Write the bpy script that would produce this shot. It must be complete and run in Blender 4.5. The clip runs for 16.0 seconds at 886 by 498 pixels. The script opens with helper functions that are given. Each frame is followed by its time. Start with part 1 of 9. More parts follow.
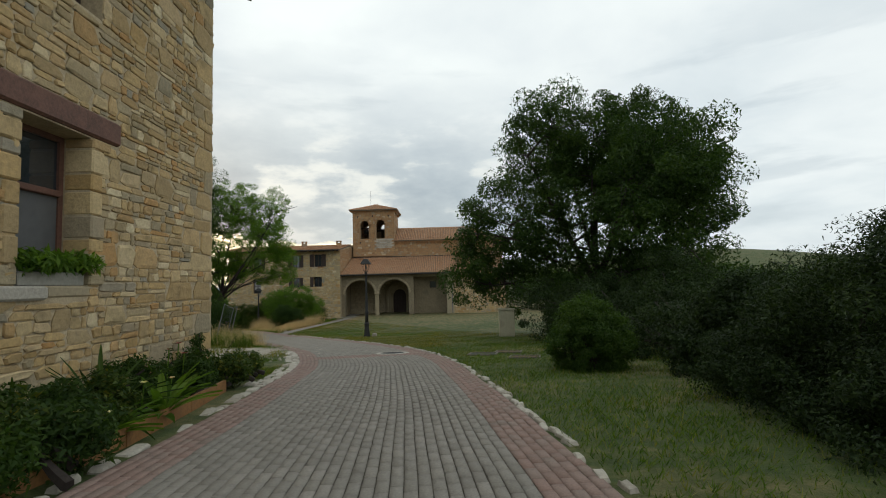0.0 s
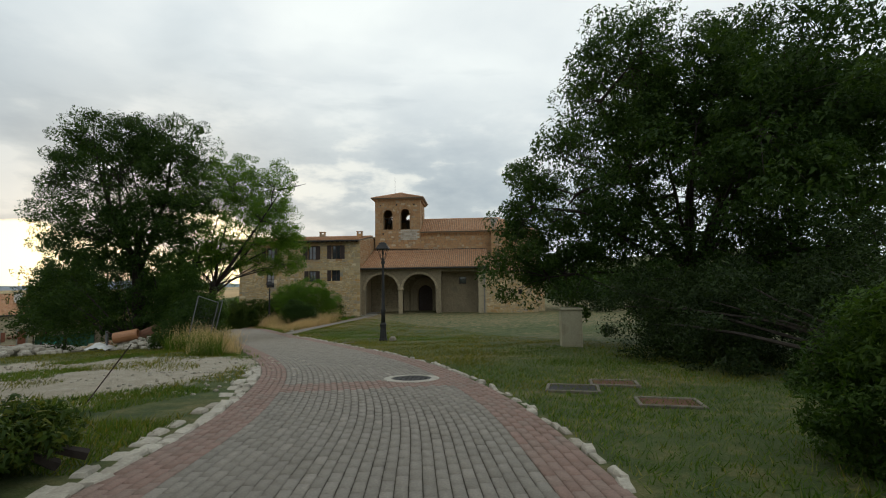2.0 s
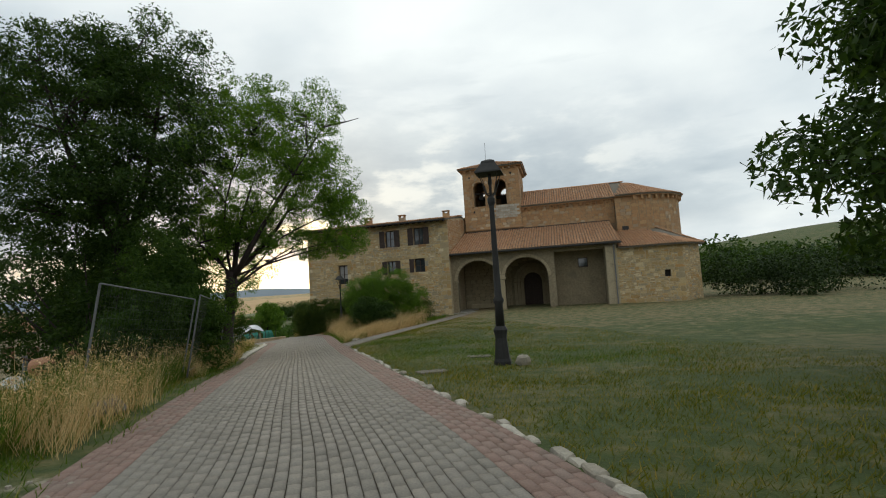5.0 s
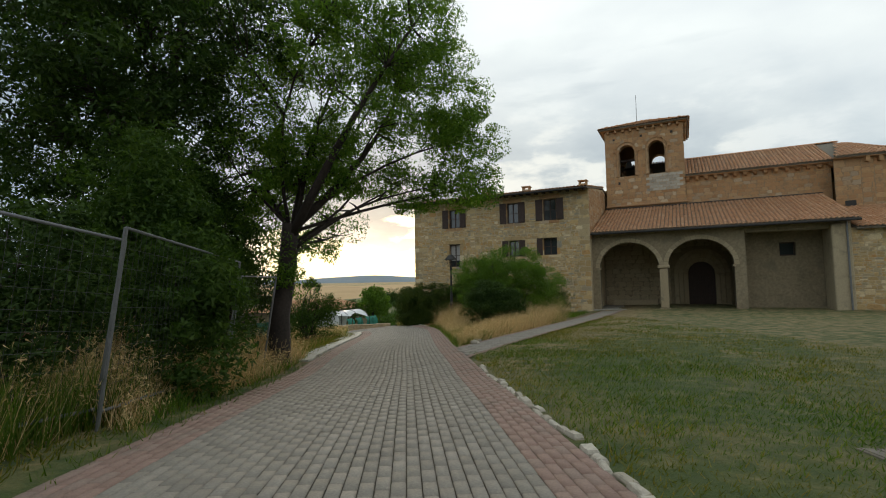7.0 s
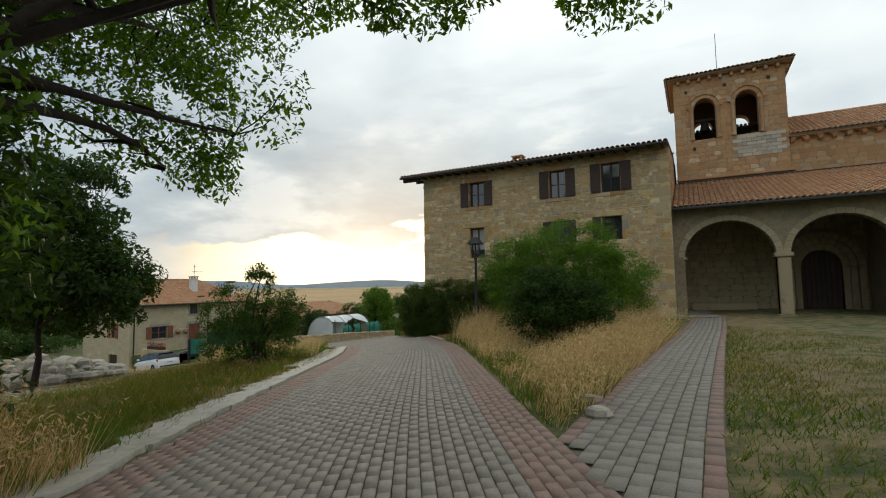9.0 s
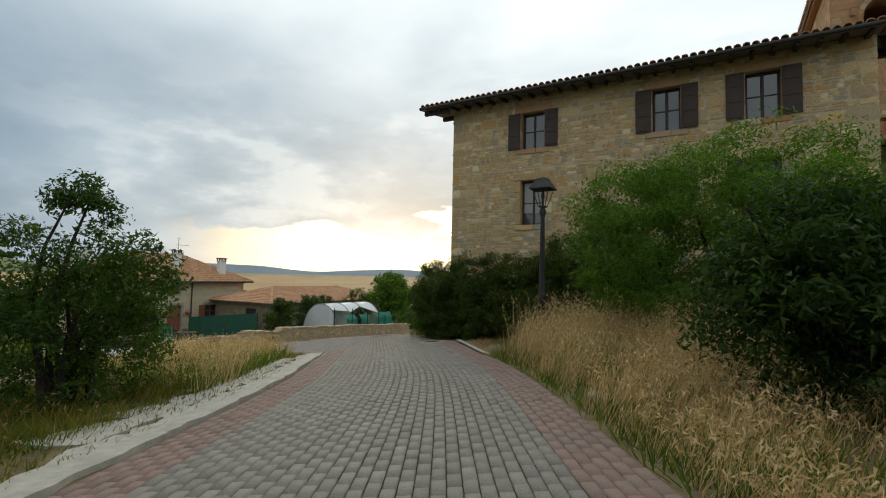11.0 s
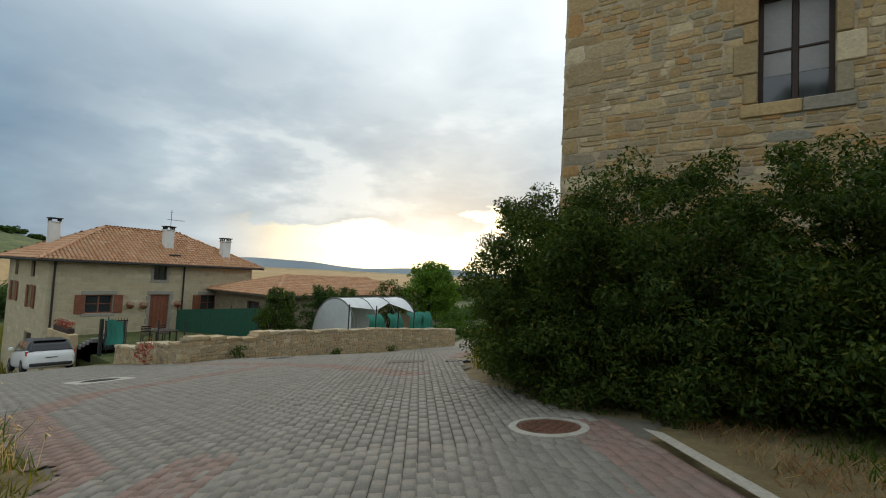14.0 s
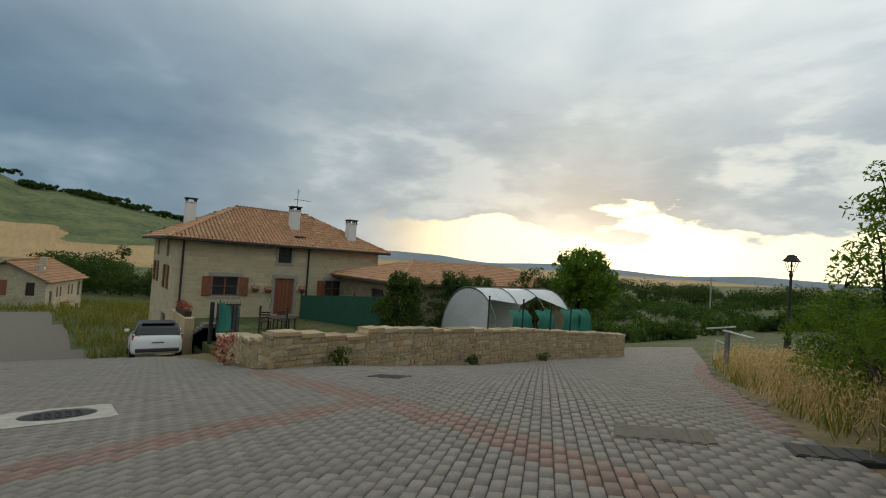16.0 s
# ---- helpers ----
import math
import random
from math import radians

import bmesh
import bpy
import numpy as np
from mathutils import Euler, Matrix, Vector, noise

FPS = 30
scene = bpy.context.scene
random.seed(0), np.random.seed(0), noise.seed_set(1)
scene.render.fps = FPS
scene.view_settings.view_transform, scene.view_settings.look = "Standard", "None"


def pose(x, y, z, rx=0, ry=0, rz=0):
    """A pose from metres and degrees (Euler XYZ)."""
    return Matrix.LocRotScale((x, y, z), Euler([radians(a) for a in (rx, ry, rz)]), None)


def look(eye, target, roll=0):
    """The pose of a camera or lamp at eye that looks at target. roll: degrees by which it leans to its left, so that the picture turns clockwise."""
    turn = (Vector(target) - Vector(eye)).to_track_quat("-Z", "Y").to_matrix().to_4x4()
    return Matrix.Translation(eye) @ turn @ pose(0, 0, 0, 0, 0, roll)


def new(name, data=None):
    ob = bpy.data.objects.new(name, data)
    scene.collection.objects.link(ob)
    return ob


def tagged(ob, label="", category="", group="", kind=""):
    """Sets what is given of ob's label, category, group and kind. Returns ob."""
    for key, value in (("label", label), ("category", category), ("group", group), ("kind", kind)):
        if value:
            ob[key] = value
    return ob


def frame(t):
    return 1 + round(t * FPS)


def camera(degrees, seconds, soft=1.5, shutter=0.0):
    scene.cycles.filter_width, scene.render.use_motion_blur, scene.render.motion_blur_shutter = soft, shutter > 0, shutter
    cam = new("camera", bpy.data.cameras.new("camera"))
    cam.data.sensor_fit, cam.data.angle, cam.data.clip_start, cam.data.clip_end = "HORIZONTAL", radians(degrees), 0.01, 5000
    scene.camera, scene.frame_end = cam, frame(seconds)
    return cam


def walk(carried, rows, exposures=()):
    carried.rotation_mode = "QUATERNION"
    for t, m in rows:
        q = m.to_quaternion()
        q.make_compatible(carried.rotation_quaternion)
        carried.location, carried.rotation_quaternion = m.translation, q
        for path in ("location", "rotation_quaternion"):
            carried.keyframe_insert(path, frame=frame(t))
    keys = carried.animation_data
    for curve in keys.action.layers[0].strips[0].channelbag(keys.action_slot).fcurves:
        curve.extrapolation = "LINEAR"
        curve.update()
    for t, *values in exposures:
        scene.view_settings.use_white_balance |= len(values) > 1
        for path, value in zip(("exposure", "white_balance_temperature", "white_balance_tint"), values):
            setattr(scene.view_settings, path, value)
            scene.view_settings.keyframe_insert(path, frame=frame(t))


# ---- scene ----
cam = camera(86.0, 16.0, soft=1.05)
METRES, EYE = 60.0, 1.4
ROWS = [
    (0.0, 0.0, 0.0, 0.0, 0.12, 4.17, 1.61),
    (0.5, -0.0016, 0.021, -0.0014, 0.41, 3.92, 0.81),
    (1.0, -0.0028, 0.0432, -0.0026, 1.14, 4.03, 1.0),
    (1.5, -0.0052, 0.0707, -0.0041, 2.02, 3.89, 0.98),
    (2.0, -0.009, 0.0999, -0.0057, 3.25, 4.11, 0.82),
    (2.5, -0.0136, 0.1297, -0.0079, 4.72, 3.92, 1.54),
    (3.0, -0.0192, 0.1612, -0.0093, 6.4, 3.73, 2.0),
    (5.5, -0.0643, 0.3147, -0.0201, 17.42, 3.98, 2.93),
    (6.0, -0.0794, 0.3447, -0.0217, 21.48, 3.47, 1.83),
    (6.5, -0.0953, 0.3732, -0.0242, 25.03, 4.41, 1.74),
    (7.0, -0.1143, 0.4032, -0.0258, 26.88, 3.8, 1.05),
    (7.5, -0.1316, 0.4329, -0.028, 27.46, 3.4, 0.79),
    (8.0, -0.1506, 0.4647, -0.03, 27.43, 3.66, 0.63),
    (8.5, -0.1698, 0.4978, -0.032, 27.3, 4.59, 1.07),
    (9.0, -0.1897, 0.5312, -0.0341, 27.91, 4.39, 0.87),
    (11.5, -0.2829, 0.6813, -0.0448, 30.51, 3.4, -1.41),
    (12.0, -0.2998, 0.707, -0.0468, 30.52, 3.97, -0.85),
    (12.5, -0.3169, 0.7328, -0.0487, 30.89, 3.77, -1.5),
    (13.0, -0.3336, 0.7572, -0.0503, 31.95, 3.83, -1.88),
    (13.5, -0.3505, 0.7797, -0.0521, 33.38, 3.76, -2.37),
    (14.0, -0.368, 0.7986, -0.0543, 35.57, 3.18, -2.86),
    (14.5, -0.3877, 0.8193, -0.056, 39.71, 2.76, -2.21),
    (15.0, -0.4078, 0.8358, -0.0582, 44.0, 2.72, -2.32),
    (15.5, -0.4296, 0.8514, -0.0606, 48.42, 1.98, -3.3),
    (16.0, -0.4475, 0.8638, -0.0633, 50.83, 1.62, -4.02),
]
walk(cam, [(t, pose(METRES * x, METRES * y, EYE + METRES * z, 90 + pitch, roll, yaw)) for t, x, y, z, yaw, pitch, roll in ROWS],
     [(0.0, -0.03, 6350, 4.0), (1.5, -0.08, 6350, 4.0), (3.0, -0.06, 6350, 4.0), (5.5, 0.0, 6350, 4.0), (7.2, 0.0, 6350, 4.0), (8.0, 0.15, 6350, 4.0), (9.0, 0.04, 6350, 4.0), (11.5, 0.06, 6250, 4.0), (13.0, 0.08, 6200, 4.0), (14.8, 0.06, 6200, 3.0), (16.0, -0.26, 6330, 3.0)])

# ---- sky and sun ----
GLOW = Vector((-0.45, 0.89, 0.06)).normalized()
world = bpy.data.worlds.new("evening_sky")
scene.world = world
world.use_nodes = True


class Nodes:
    """A short way to write node trees."""

    def __init__(self, tree):
        self.t = tree
        tree.nodes.clear()

    def n(self, kind, out=0, inputs=None):
        node = self.t.nodes.new(kind)
        return self.fill(node, inputs).outputs[out]

    def fill(self, node, inputs):
        for key, value in (inputs or {}).items():
            socket = node.inputs[key]
            if isinstance(value, bpy.types.NodeSocket):
                self.t.links.new(value, socket)
            else:
                socket.default_value = value
        return node

    def math(self, op, a, b=0.0, c=0.0):
        node = self.t.nodes.new("ShaderNodeMath")
        node.operation = op
        return self.fill(node, {0: a, 1: b, 2: c}).outputs[0]

    def vmath(self, op, a, b=(0, 0, 0), out=0, scale=None):
        node = self.t.nodes.new("ShaderNodeVectorMath")
        node.operation = op
        ins = {0: a, 1: b}
        if scale is not None:
            ins[3] = scale
        return self.fill(node, ins).outputs[out]

    def mix(self, f, a, b, blend="MIX"):
        node = self.t.nodes.new("ShaderNodeMix")
        node.data_type, node.blend_type = "RGBA", blend
        return self.fill(node, {0: f, 6: a, 7: b}).outputs[2]

    def noise(self, vec, scale, detail=4.0, rough=0.55, out=0):
        return self.n("ShaderNodeTexNoise", out, {"Vector": vec, "Scale": scale, "Detail": detail, "Roughness": rough})

    def span(self, v, a, b, c=0.0, d=1.0):
        node = self.t.nodes.new("ShaderNodeMapRange")
        node.interpolation_type = "SMOOTHSTEP"
        return self.fill(node, {0: v, 1: a, 2: b, 3: c, 4: d}).outputs[0]

    def ramp(self, f, stops):
        node = self.t.nodes.new("ShaderNodeValToRGB")
        self.t.links.new(f, node.inputs[0])
        e = node.color_ramp.elements
        while len(e) < len(stops):
            e.new(0.5)
        for el, (p, c) in zip(e, stops):
            el.position, el.color = p, (*c, 1)
        return node.outputs[0]


def build_sky():
    w = Nodes(world.node_tree)
    d = w.n("ShaderNodeTexCoord", "Generated")
    d = w.vmath("NORMALIZE", d)
    z = w.n("ShaderNodeSeparateXYZ", 2, {0: d})
    up = w.math("MAXIMUM", z, 0.0)
    clear = w.t.nodes.new("ShaderNodeTexSky")
    clear.sky_type, clear.sun_disc, clear.sun_elevation, clear.sun_rotation, clear.dust_density = "NISHITA", False, radians(5), radians(-35), 2.0
    sky = clear.outputs[0]
    sky = w.mix(1.0, sky, (0.10, 0.10, 0.10, 1), "MULTIPLY")
    flat = w.math("ADD", up, 0.30)
    plan = w.vmath("SCALE", d, scale=w.math("DIVIDE", 1.0, flat))
    bend = w.noise(plan, 1.3, 3, 0.5, 1)
    plan = w.vmath("ADD", plan, w.vmath("SCALE", w.vmath("SUBTRACT", bend, (0.5, 0.5, 0.5)), scale=0.35))
    wisps = w.noise(plan, 1.7, 6, 0.5)
    banks = w.noise(w.vmath("ADD", plan, (7.3, 2.1, 0)), 0.85, 5, 0.5)
    toward = w.vmath("DOT_PRODUCT", d, GLOW, 1)
    west = w.vmath("DOT_PRODUCT", d, Vector((-0.95, -0.22, 0.20)).normalized(), 1)
    # a high pale cloud sheet, thicker and blue-grey over the western hills
    sheet = w.ramp(w.math("ADD", w.math("MULTIPLY", wisps, 0.55), w.math("MULTIPLY", banks, 0.5)), [
        (0.40, (0.72, 0.77, 0.82)), (0.48, (0.86, 0.90, 0.94)), (0.55, (0.98, 1.00, 1.02)), (0.66, (1.12, 1.13, 1.12))])
    storm = w.ramp(w.math("ADD", w.math("MULTIPLY", wisps, 0.5), w.math("MULTIPLY", banks, 0.6)), [
        (0.40, (0.13, 0.21, 0.32)), (0.54, (0.22, 0.32, 0.43)), (0.66, (0.42, 0.52, 0.62))])
    thick = w.math("MULTIPLY", w.span(w.math("ADD", west, w.math("MULTIPLY", w.math("SUBTRACT", banks, 0.5), 0.40)), 0.42, 0.98), w.span(z, 0.62, 0.26))
    colour = w.mix(thick, sheet, storm)
    # thin slate-blue streaks across the paler sky
    slim = w.noise(w.vmath("MULTIPLY", d, (1.6, 1.6, 9.5)), 1.7, 6, 0.5)
    streak = w.math("MULTIPLY", w.math("MULTIPLY", w.span(slim, 0.53, 0.64), w.span(z, 0.06, 0.14)), w.math("MULTIPLY", w.span(z, 0.50, 0.30), w.math("SUBTRACT", 1.0, thick)))
    colour = w.mix(w.math("MULTIPLY", streak, 0.34), colour, (0.47, 0.54, 0.62, 1))
    # the low sun behind the clouds: a bright gap over the horizon, a grey bank with puffy edges above it
    puff = w.noise(w.vmath("MULTIPLY", d, (3.4, 3.4, 9.0)), 1.6, 9, 0.56)
    lump = w.math("MULTIPLY", w.math("SUBTRACT", puff, 0.5), 0.26)
    near = w.span(toward, 0.80, 0.955)
    edge = w.math("ADD", w.math("ADD", z, lump), w.math("MULTIPLY", w.math("SUBTRACT", 1.0, near), 0.022))
    gap = w.math("MULTIPLY", w.span(edge, 0.104, 0.080), near)
    upper = w.math("MULTIPLY", w.math("MULTIPLY", w.span(z, 0.13, 0.19), w.span(z, 0.34, 0.24)), w.span(puff, 0.50, 0.64))
    bank = w.math("MULTIPLY", w.math("MULTIPLY", w.span(z, 0.05, 0.11), w.span(z, 0.46, 0.18)), w.span(toward, 0.55, 0.92))
    colour = w.mix(w.math("MULTIPLY", bank, 0.80), colour, w.ramp(puff, [(0.38, (0.38, 0.44, 0.51)), (0.52, (0.52, 0.57, 0.62)), (0.62, (0.78, 0.79, 0.80))]))
    colour = w.mix(w.math("MULTIPLY", w.math("MULTIPLY", upper, w.span(w.vmath("DOT_PRODUCT", d, Vector((-0.2, 0.95, 0.22)).normalized(), 1), 0.93, 0.985)), 0.45), colour, (1.15, 1.10, 1.0, 1))
    colour = w.mix(w.math("MULTIPLY", gap, 0.92), colour, w.ramp(near, [(0.0, (0.95, 0.72, 0.50)), (0.45, (1.35, 1.02, 0.58)), (1.0, (2.0, 1.70, 1.12))]))
    core = w.math("POWER", w.math("MAXIMUM", toward, 0.0), 120.0)
    colour = w.mix(w.math("MULTIPLY", w.math("MULTIPLY", core, gap), 0.9), colour, (3.0, 2.5, 1.6, 1))
    colour = w.mix(0.9, sky, colour)
    colour = w.mix(w.span(z, 0.0, -0.06), colour, (0.12, 0.13, 0.10, 1))
    back = w.n("ShaderNodeBackground", inputs={0: colour, 1: 1.0})
    out = w.t.nodes.new("ShaderNodeOutputWorld")
    w.t.links.new(back, out.inputs[0])


build_sky()
sun = new("sun", bpy.data.lights.new("sun", "SUN"))
sun.data.energy, sun.data.angle, sun.data.color = 0.7, radians(14), (1.0, 0.82, 0.6)
sun.matrix_world = look((0, 0, 0), tuple(-100 * v for v in (-0.57, 0.82, 0.12)))


# ---- materials ----
def material(name):
    m = bpy.data.materials.new(name)
    m.use_nodes = True
    return m, Nodes(m.node_tree)


def finish(m, g, colour, rough=0.8, bump=None, strength=0.4, distance=0.01, metal=0.0, **extra):
    out = g.t.nodes.new("ShaderNodeOutputMaterial")
    ins = {"Base Color": colour, "Roughness": rough, "Metallic": metal}
    ins.update(extra)
    if bump is not None:
        ins["Normal"] = g.n("ShaderNodeBump", inputs={"Strength": strength, "Distance": distance, "Height": bump})
    g.t.links.new(g.n("ShaderNodeBsdfPrincipled", inputs=ins), out.inputs[0])
    return m


def piece_random(g):
    """One number for each piece, whether an object of its own or an island of a joined mesh."""
    a = g.n("ShaderNodeObjectInfo", "Random")
    b = g.n("ShaderNodeNewGeometry", "Random Per Island")
    return g.math("FRACT", g.math("ADD", a, b))


def world_pos(g):
    return g.n("ShaderNodeNewGeometry", "Position")


def pieces_mat(name, stops, grain=30.0, depth=0.5, rough=0.88, stain=(0.10, 0.09, 0.07), stain_amount=0.5):
    m, g = material(name)
    p = world_pos(g)
    base = g.ramp(piece_random(g), stops)
    fine = g.noise(p, grain, 6, 0.65)
    wide = g.noise(p, 2.2, 5, 0.6)
    base = g.mix(0.55, base, g.ramp(fine, [(0.3, (0.35, 0.35, 0.35)), (0.7, (0.72, 0.70, 0.66))]), "OVERLAY")
    base = g.mix(g.math("MULTIPLY", g.span(wide, 0.52, 0.75), stain_amount), base, (*stain, 1))
    h = g.math("ADD", g.math("MULTIPLY", fine, 0.6), g.noise(p, grain * 0.3, 4))
    return finish(m, g, base, rough, h, depth, 0.02)


def plain_mat(name, colour, rough=0.6, metal=0.0, grain=25.0, vary=0.25, bump=0.15, dirt=None):
    m, g = material(name)
    p = world_pos(g)
    n1, n2 = g.noise(p, grain, 5, 0.6), g.noise(p, grain * 0.12, 4, 0.6)
    dark = tuple(c * (1 - vary) for c in colour)
    lite = tuple(min(1, c * (1 + vary)) for c in colour)
    c = g.ramp(g.math("ADD", g.math("MULTIPLY", n1, 0.5), g.math("MULTIPLY", n2, 0.5)), [(0.35, dark), (0.65, lite)])
    if dirt:
        c = g.mix(g.math("MULTIPLY", g.span(n2, 0.5, 0.7), 0.6), c, (*dirt, 1))
    return finish(m, g, c, rough, n1, bump, 0.01, metal)


def leaf_mat(name, stops, trans=0.35, patch_tint=(1.5, 1.35, 0.8, 1), through_tint=(1.6, 1.7, 0.7, 1)):
    m, g = material(name)
    p = world_pos(g)
    c = g.ramp(piece_random(g), stops)
    patch = g.noise(p, 0.7, 3)
    c = g.mix(g.math("MULTIPLY", g.span(patch, 0.4, 0.7), 0.5), c, g.mix(1.0, c, patch_tint, "MULTIPLY"))
    out = g.t.nodes.new("ShaderNodeOutputMaterial")
    a = g.n("ShaderNodeBsdfPrincipled", inputs={"Base Color": c, "Roughness": 0.6, "Specular IOR Level": 0.15})
    b = g.n("ShaderNodeBsdfTranslucent", inputs={"Color": g.mix(1.0, c, through_tint, "MULTIPLY")})
    g.t.links.new(g.n("ShaderNodeMixShader", inputs={0: trans, 1: a, 2: b}), out.inputs[0])
    return m


RUBBLE = pieces_mat("rubble_stone", [(0.0, (0.400, 0.270, 0.115)), (0.12, (0.330, 0.245, 0.130)), (0.24, (0.480, 0.340, 0.160)), (0.36, (0.300, 0.255, 0.170)), (0.46, (0.510, 0.385, 0.205)), (0.56, (0.420, 0.240, 0.090)),
                                     (0.66, (0.365, 0.265, 0.130)), (0.74, (0.275, 0.255, 0.205)), (0.80, (0.440, 0.305, 0.135)), (0.93, (0.600, 0.495, 0.320)), (1.0, (0.380, 0.250, 0.110))], 20, 1.0, 0.92, (0.17, 0.135, 0.065), 0.55)
ASHLAR = pieces_mat("church_stone", [(0.0, (0.279, 0.158, 0.074)), (0.25, (0.372, 0.214, 0.102)), (0.5, (0.316, 0.195, 0.102)), (0.75, (0.409, 0.251, 0.121)),
                                     (0.92, (0.307, 0.233, 0.158)), (1.0, (0.484, 0.381, 0.260))], 22, 0.6)
PALE = pieces_mat("pale_dressed_stone", [(0.0, (0.28, 0.23, 0.15)), (0.5, (0.36, 0.30, 0.20)), (1.0, (0.31, 0.25, 0.16))], 22, 0.4)
GARDEN = pieces_mat("garden_wall_stone", [(0.0, (0.35, 0.25, 0.135)), (0.35, (0.44, 0.335, 0.195)), (0.7, (0.28, 0.23, 0.15)), (1.0, (0.50, 0.41, 0.27))], 24, 0.7)
MORTAR = plain_mat("lime_mortar", (0.46, 0.37, 0.24), 0.95, 0, 30, 0.3, 0.5, (0.20, 0.16, 0.11))
CHURCH_MORTAR = plain_mat("brown_mortar", (0.29, 0.20, 0.115), 0.95, 0, 30, 0.3, 0.5, (0.15, 0.11, 0.07))
FARM_STONE = pieces_mat("limewashed_stone", [(0.0, (0.40, 0.345, 0.235)), (0.5, (0.455, 0.395, 0.275)), (0.85, (0.42, 0.35, 0.23)), (1.0, (0.52, 0.46, 0.34))], 20, 0.35, 0.9, (0.30, 0.26, 0.18), 0.5)
LIME = plain_mat("pale_stone_render", (0.40, 0.35, 0.25), 0.92, 0, 5, 0.35, 0.4, (0.26, 0.23, 0.17))
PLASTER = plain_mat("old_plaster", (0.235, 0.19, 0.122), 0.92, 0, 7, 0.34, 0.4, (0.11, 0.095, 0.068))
TILE = pieces_mat("clay_tile", [(0.0, (0.37, 0.185, 0.09)), (0.3, (0.43, 0.23, 0.12)), (0.6, (0.46, 0.265, 0.145)), (0.85, (0.39, 0.22, 0.125)), (1.0, (0.50, 0.33, 0.20))], 40, 0.3, 0.85, (0.20, 0.14, 0.10), 0.45)
PAVER = pieces_mat("grey_paver", [(0.0, (0.188, 0.172, 0.146)), (0.4, (0.228, 0.210, 0.182)), (0.75, (0.204, 0.187, 0.158)), (1.0, (0.256, 0.234, 0.202))], 60, 0.35, 0.85, (0.120, 0.103, 0.086), 0.35)
RED_PAVER = pieces_mat("red_paver", [(0.0, (0.206, 0.138, 0.112)), (0.5, (0.246, 0.164, 0.135)), (1.0, (0.226, 0.168, 0.140))], 60, 0.35, 0.85, (0.128, 0.115, 0.092), 0.5)
JOINT = plain_mat("sandy_joint", (0.155, 0.135, 0.105), 0.95, 0, 50, 0.35, 0.3, (0.08, 0.09, 0.04))
KERB = pieces_mat("kerb_stone", [(0.0, (0.34, 0.31, 0.26)), (0.6, (0.44, 0.41, 0.35)), (1.0, (0.28, 0.25, 0.20))], 30, 0.5)
CONCRETE = plain_mat("concrete", (0.306, 0.289, 0.246), 0.9, 0, 20, 0.2, 0.3, (0.212, 0.196, 0.153))
DARKWOOD = plain_mat("dark_wood", (0.036, 0.019, 0.013), 0.65, 0, 40, 0.4, 0.3)
REDWOOD = plain_mat("red_brown_wood", (0.20, 0.07, 0.035), 0.6, 0, 40, 0.3, 0.2)
LINTEL = plain_mat("stained_beam", (0.13, 0.06, 0.04), 0.7, 0, 30, 0.4, 0.4)
IRON = plain_mat("black_iron", (0.022, 0.021, 0.02), 0.72, 0.0, 60, 0.4, 0.15)
GALV = plain_mat("galvanised_steel", (0.17, 0.175, 0.18), 0.6, 0.3, 60, 0.2, 0.1)
BARK = plain_mat("bark", (0.030, 0.022, 0.017), 0.95, 0, 18, 0.45, 0.9)
LEAF_DARK = leaf_mat("dark_leaf", [(0.0, (0.017, 0.037, 0.009)), (0.5, (0.031, 0.059, 0.013)), (1.0, (0.049, 0.083, 0.019))], 0.35)
LEAF = leaf_mat("green_leaf", [(0.0, (0.044, 0.094, 0.013)), (0.5, (0.080, 0.148, 0.020)), (1.0, (0.122, 0.200, 0.030))], 0.45)
LEAF_NIGHT = leaf_mat("deep_green_needles", [(0.0, (0.010, 0.020, 0.007)), (0.5, (0.018, 0.034, 0.010)), (1.0, (0.036, 0.058, 0.016))], 0.2)
LEAF_MID = leaf_mat("mid_leaf", [(0.0, (0.021, 0.045, 0.009)), (0.5, (0.038, 0.074, 0.013)), (1.0, (0.060, 0.101, 0.019))], 0.38)
LEAF_SHRUB = leaf_mat("shrub_leaf", [(0.0, (0.022, 0.044, 0.010)), (0.6, (0.044, 0.074, 0.014)), (0.90, (0.080, 0.104, 0.020)), (1.0, (0.140, 0.136, 0.024))], 0.30)
LEAF_LIGHT = leaf_mat("light_leaf", [(0.0, (0.055, 0.105, 0.015)), (0.5, (0.085, 0.155, 0.02)), (1.0, (0.13, 0.20, 0.03))], 0.42)
GRASS = leaf_mat("lawn_grass", [(0.0, (0.066, 0.082, 0.012)), (0.5, (0.104, 0.112, 0.018)), (0.8, (0.155, 0.138, 0.032)), (1.0, (0.220, 0.172, 0.066))], 0.45)
LUSH = leaf_mat("lush_grass", [(0.0, (0.042, 0.084, 0.011)), (0.5, (0.070, 0.120, 0.016)), (0.85, (0.112, 0.148, 0.026)), (1.0, (0.205, 0.190, 0.065))], 0.4)
STRAW = leaf_mat("dry_straw", [(0.0, (0.41, 0.275, 0.125)), (0.35, (0.57, 0.415, 0.205)), (0.7, (0.77, 0.62, 0.37)), (0.88, (0.33, 0.27, 0.105)), (1.0, (0.150, 0.190, 0.050))], 0.45, patch_tint=(1.15, 1.08, 1.0, 1), through_tint=(1.25, 1.15, 0.95, 1))

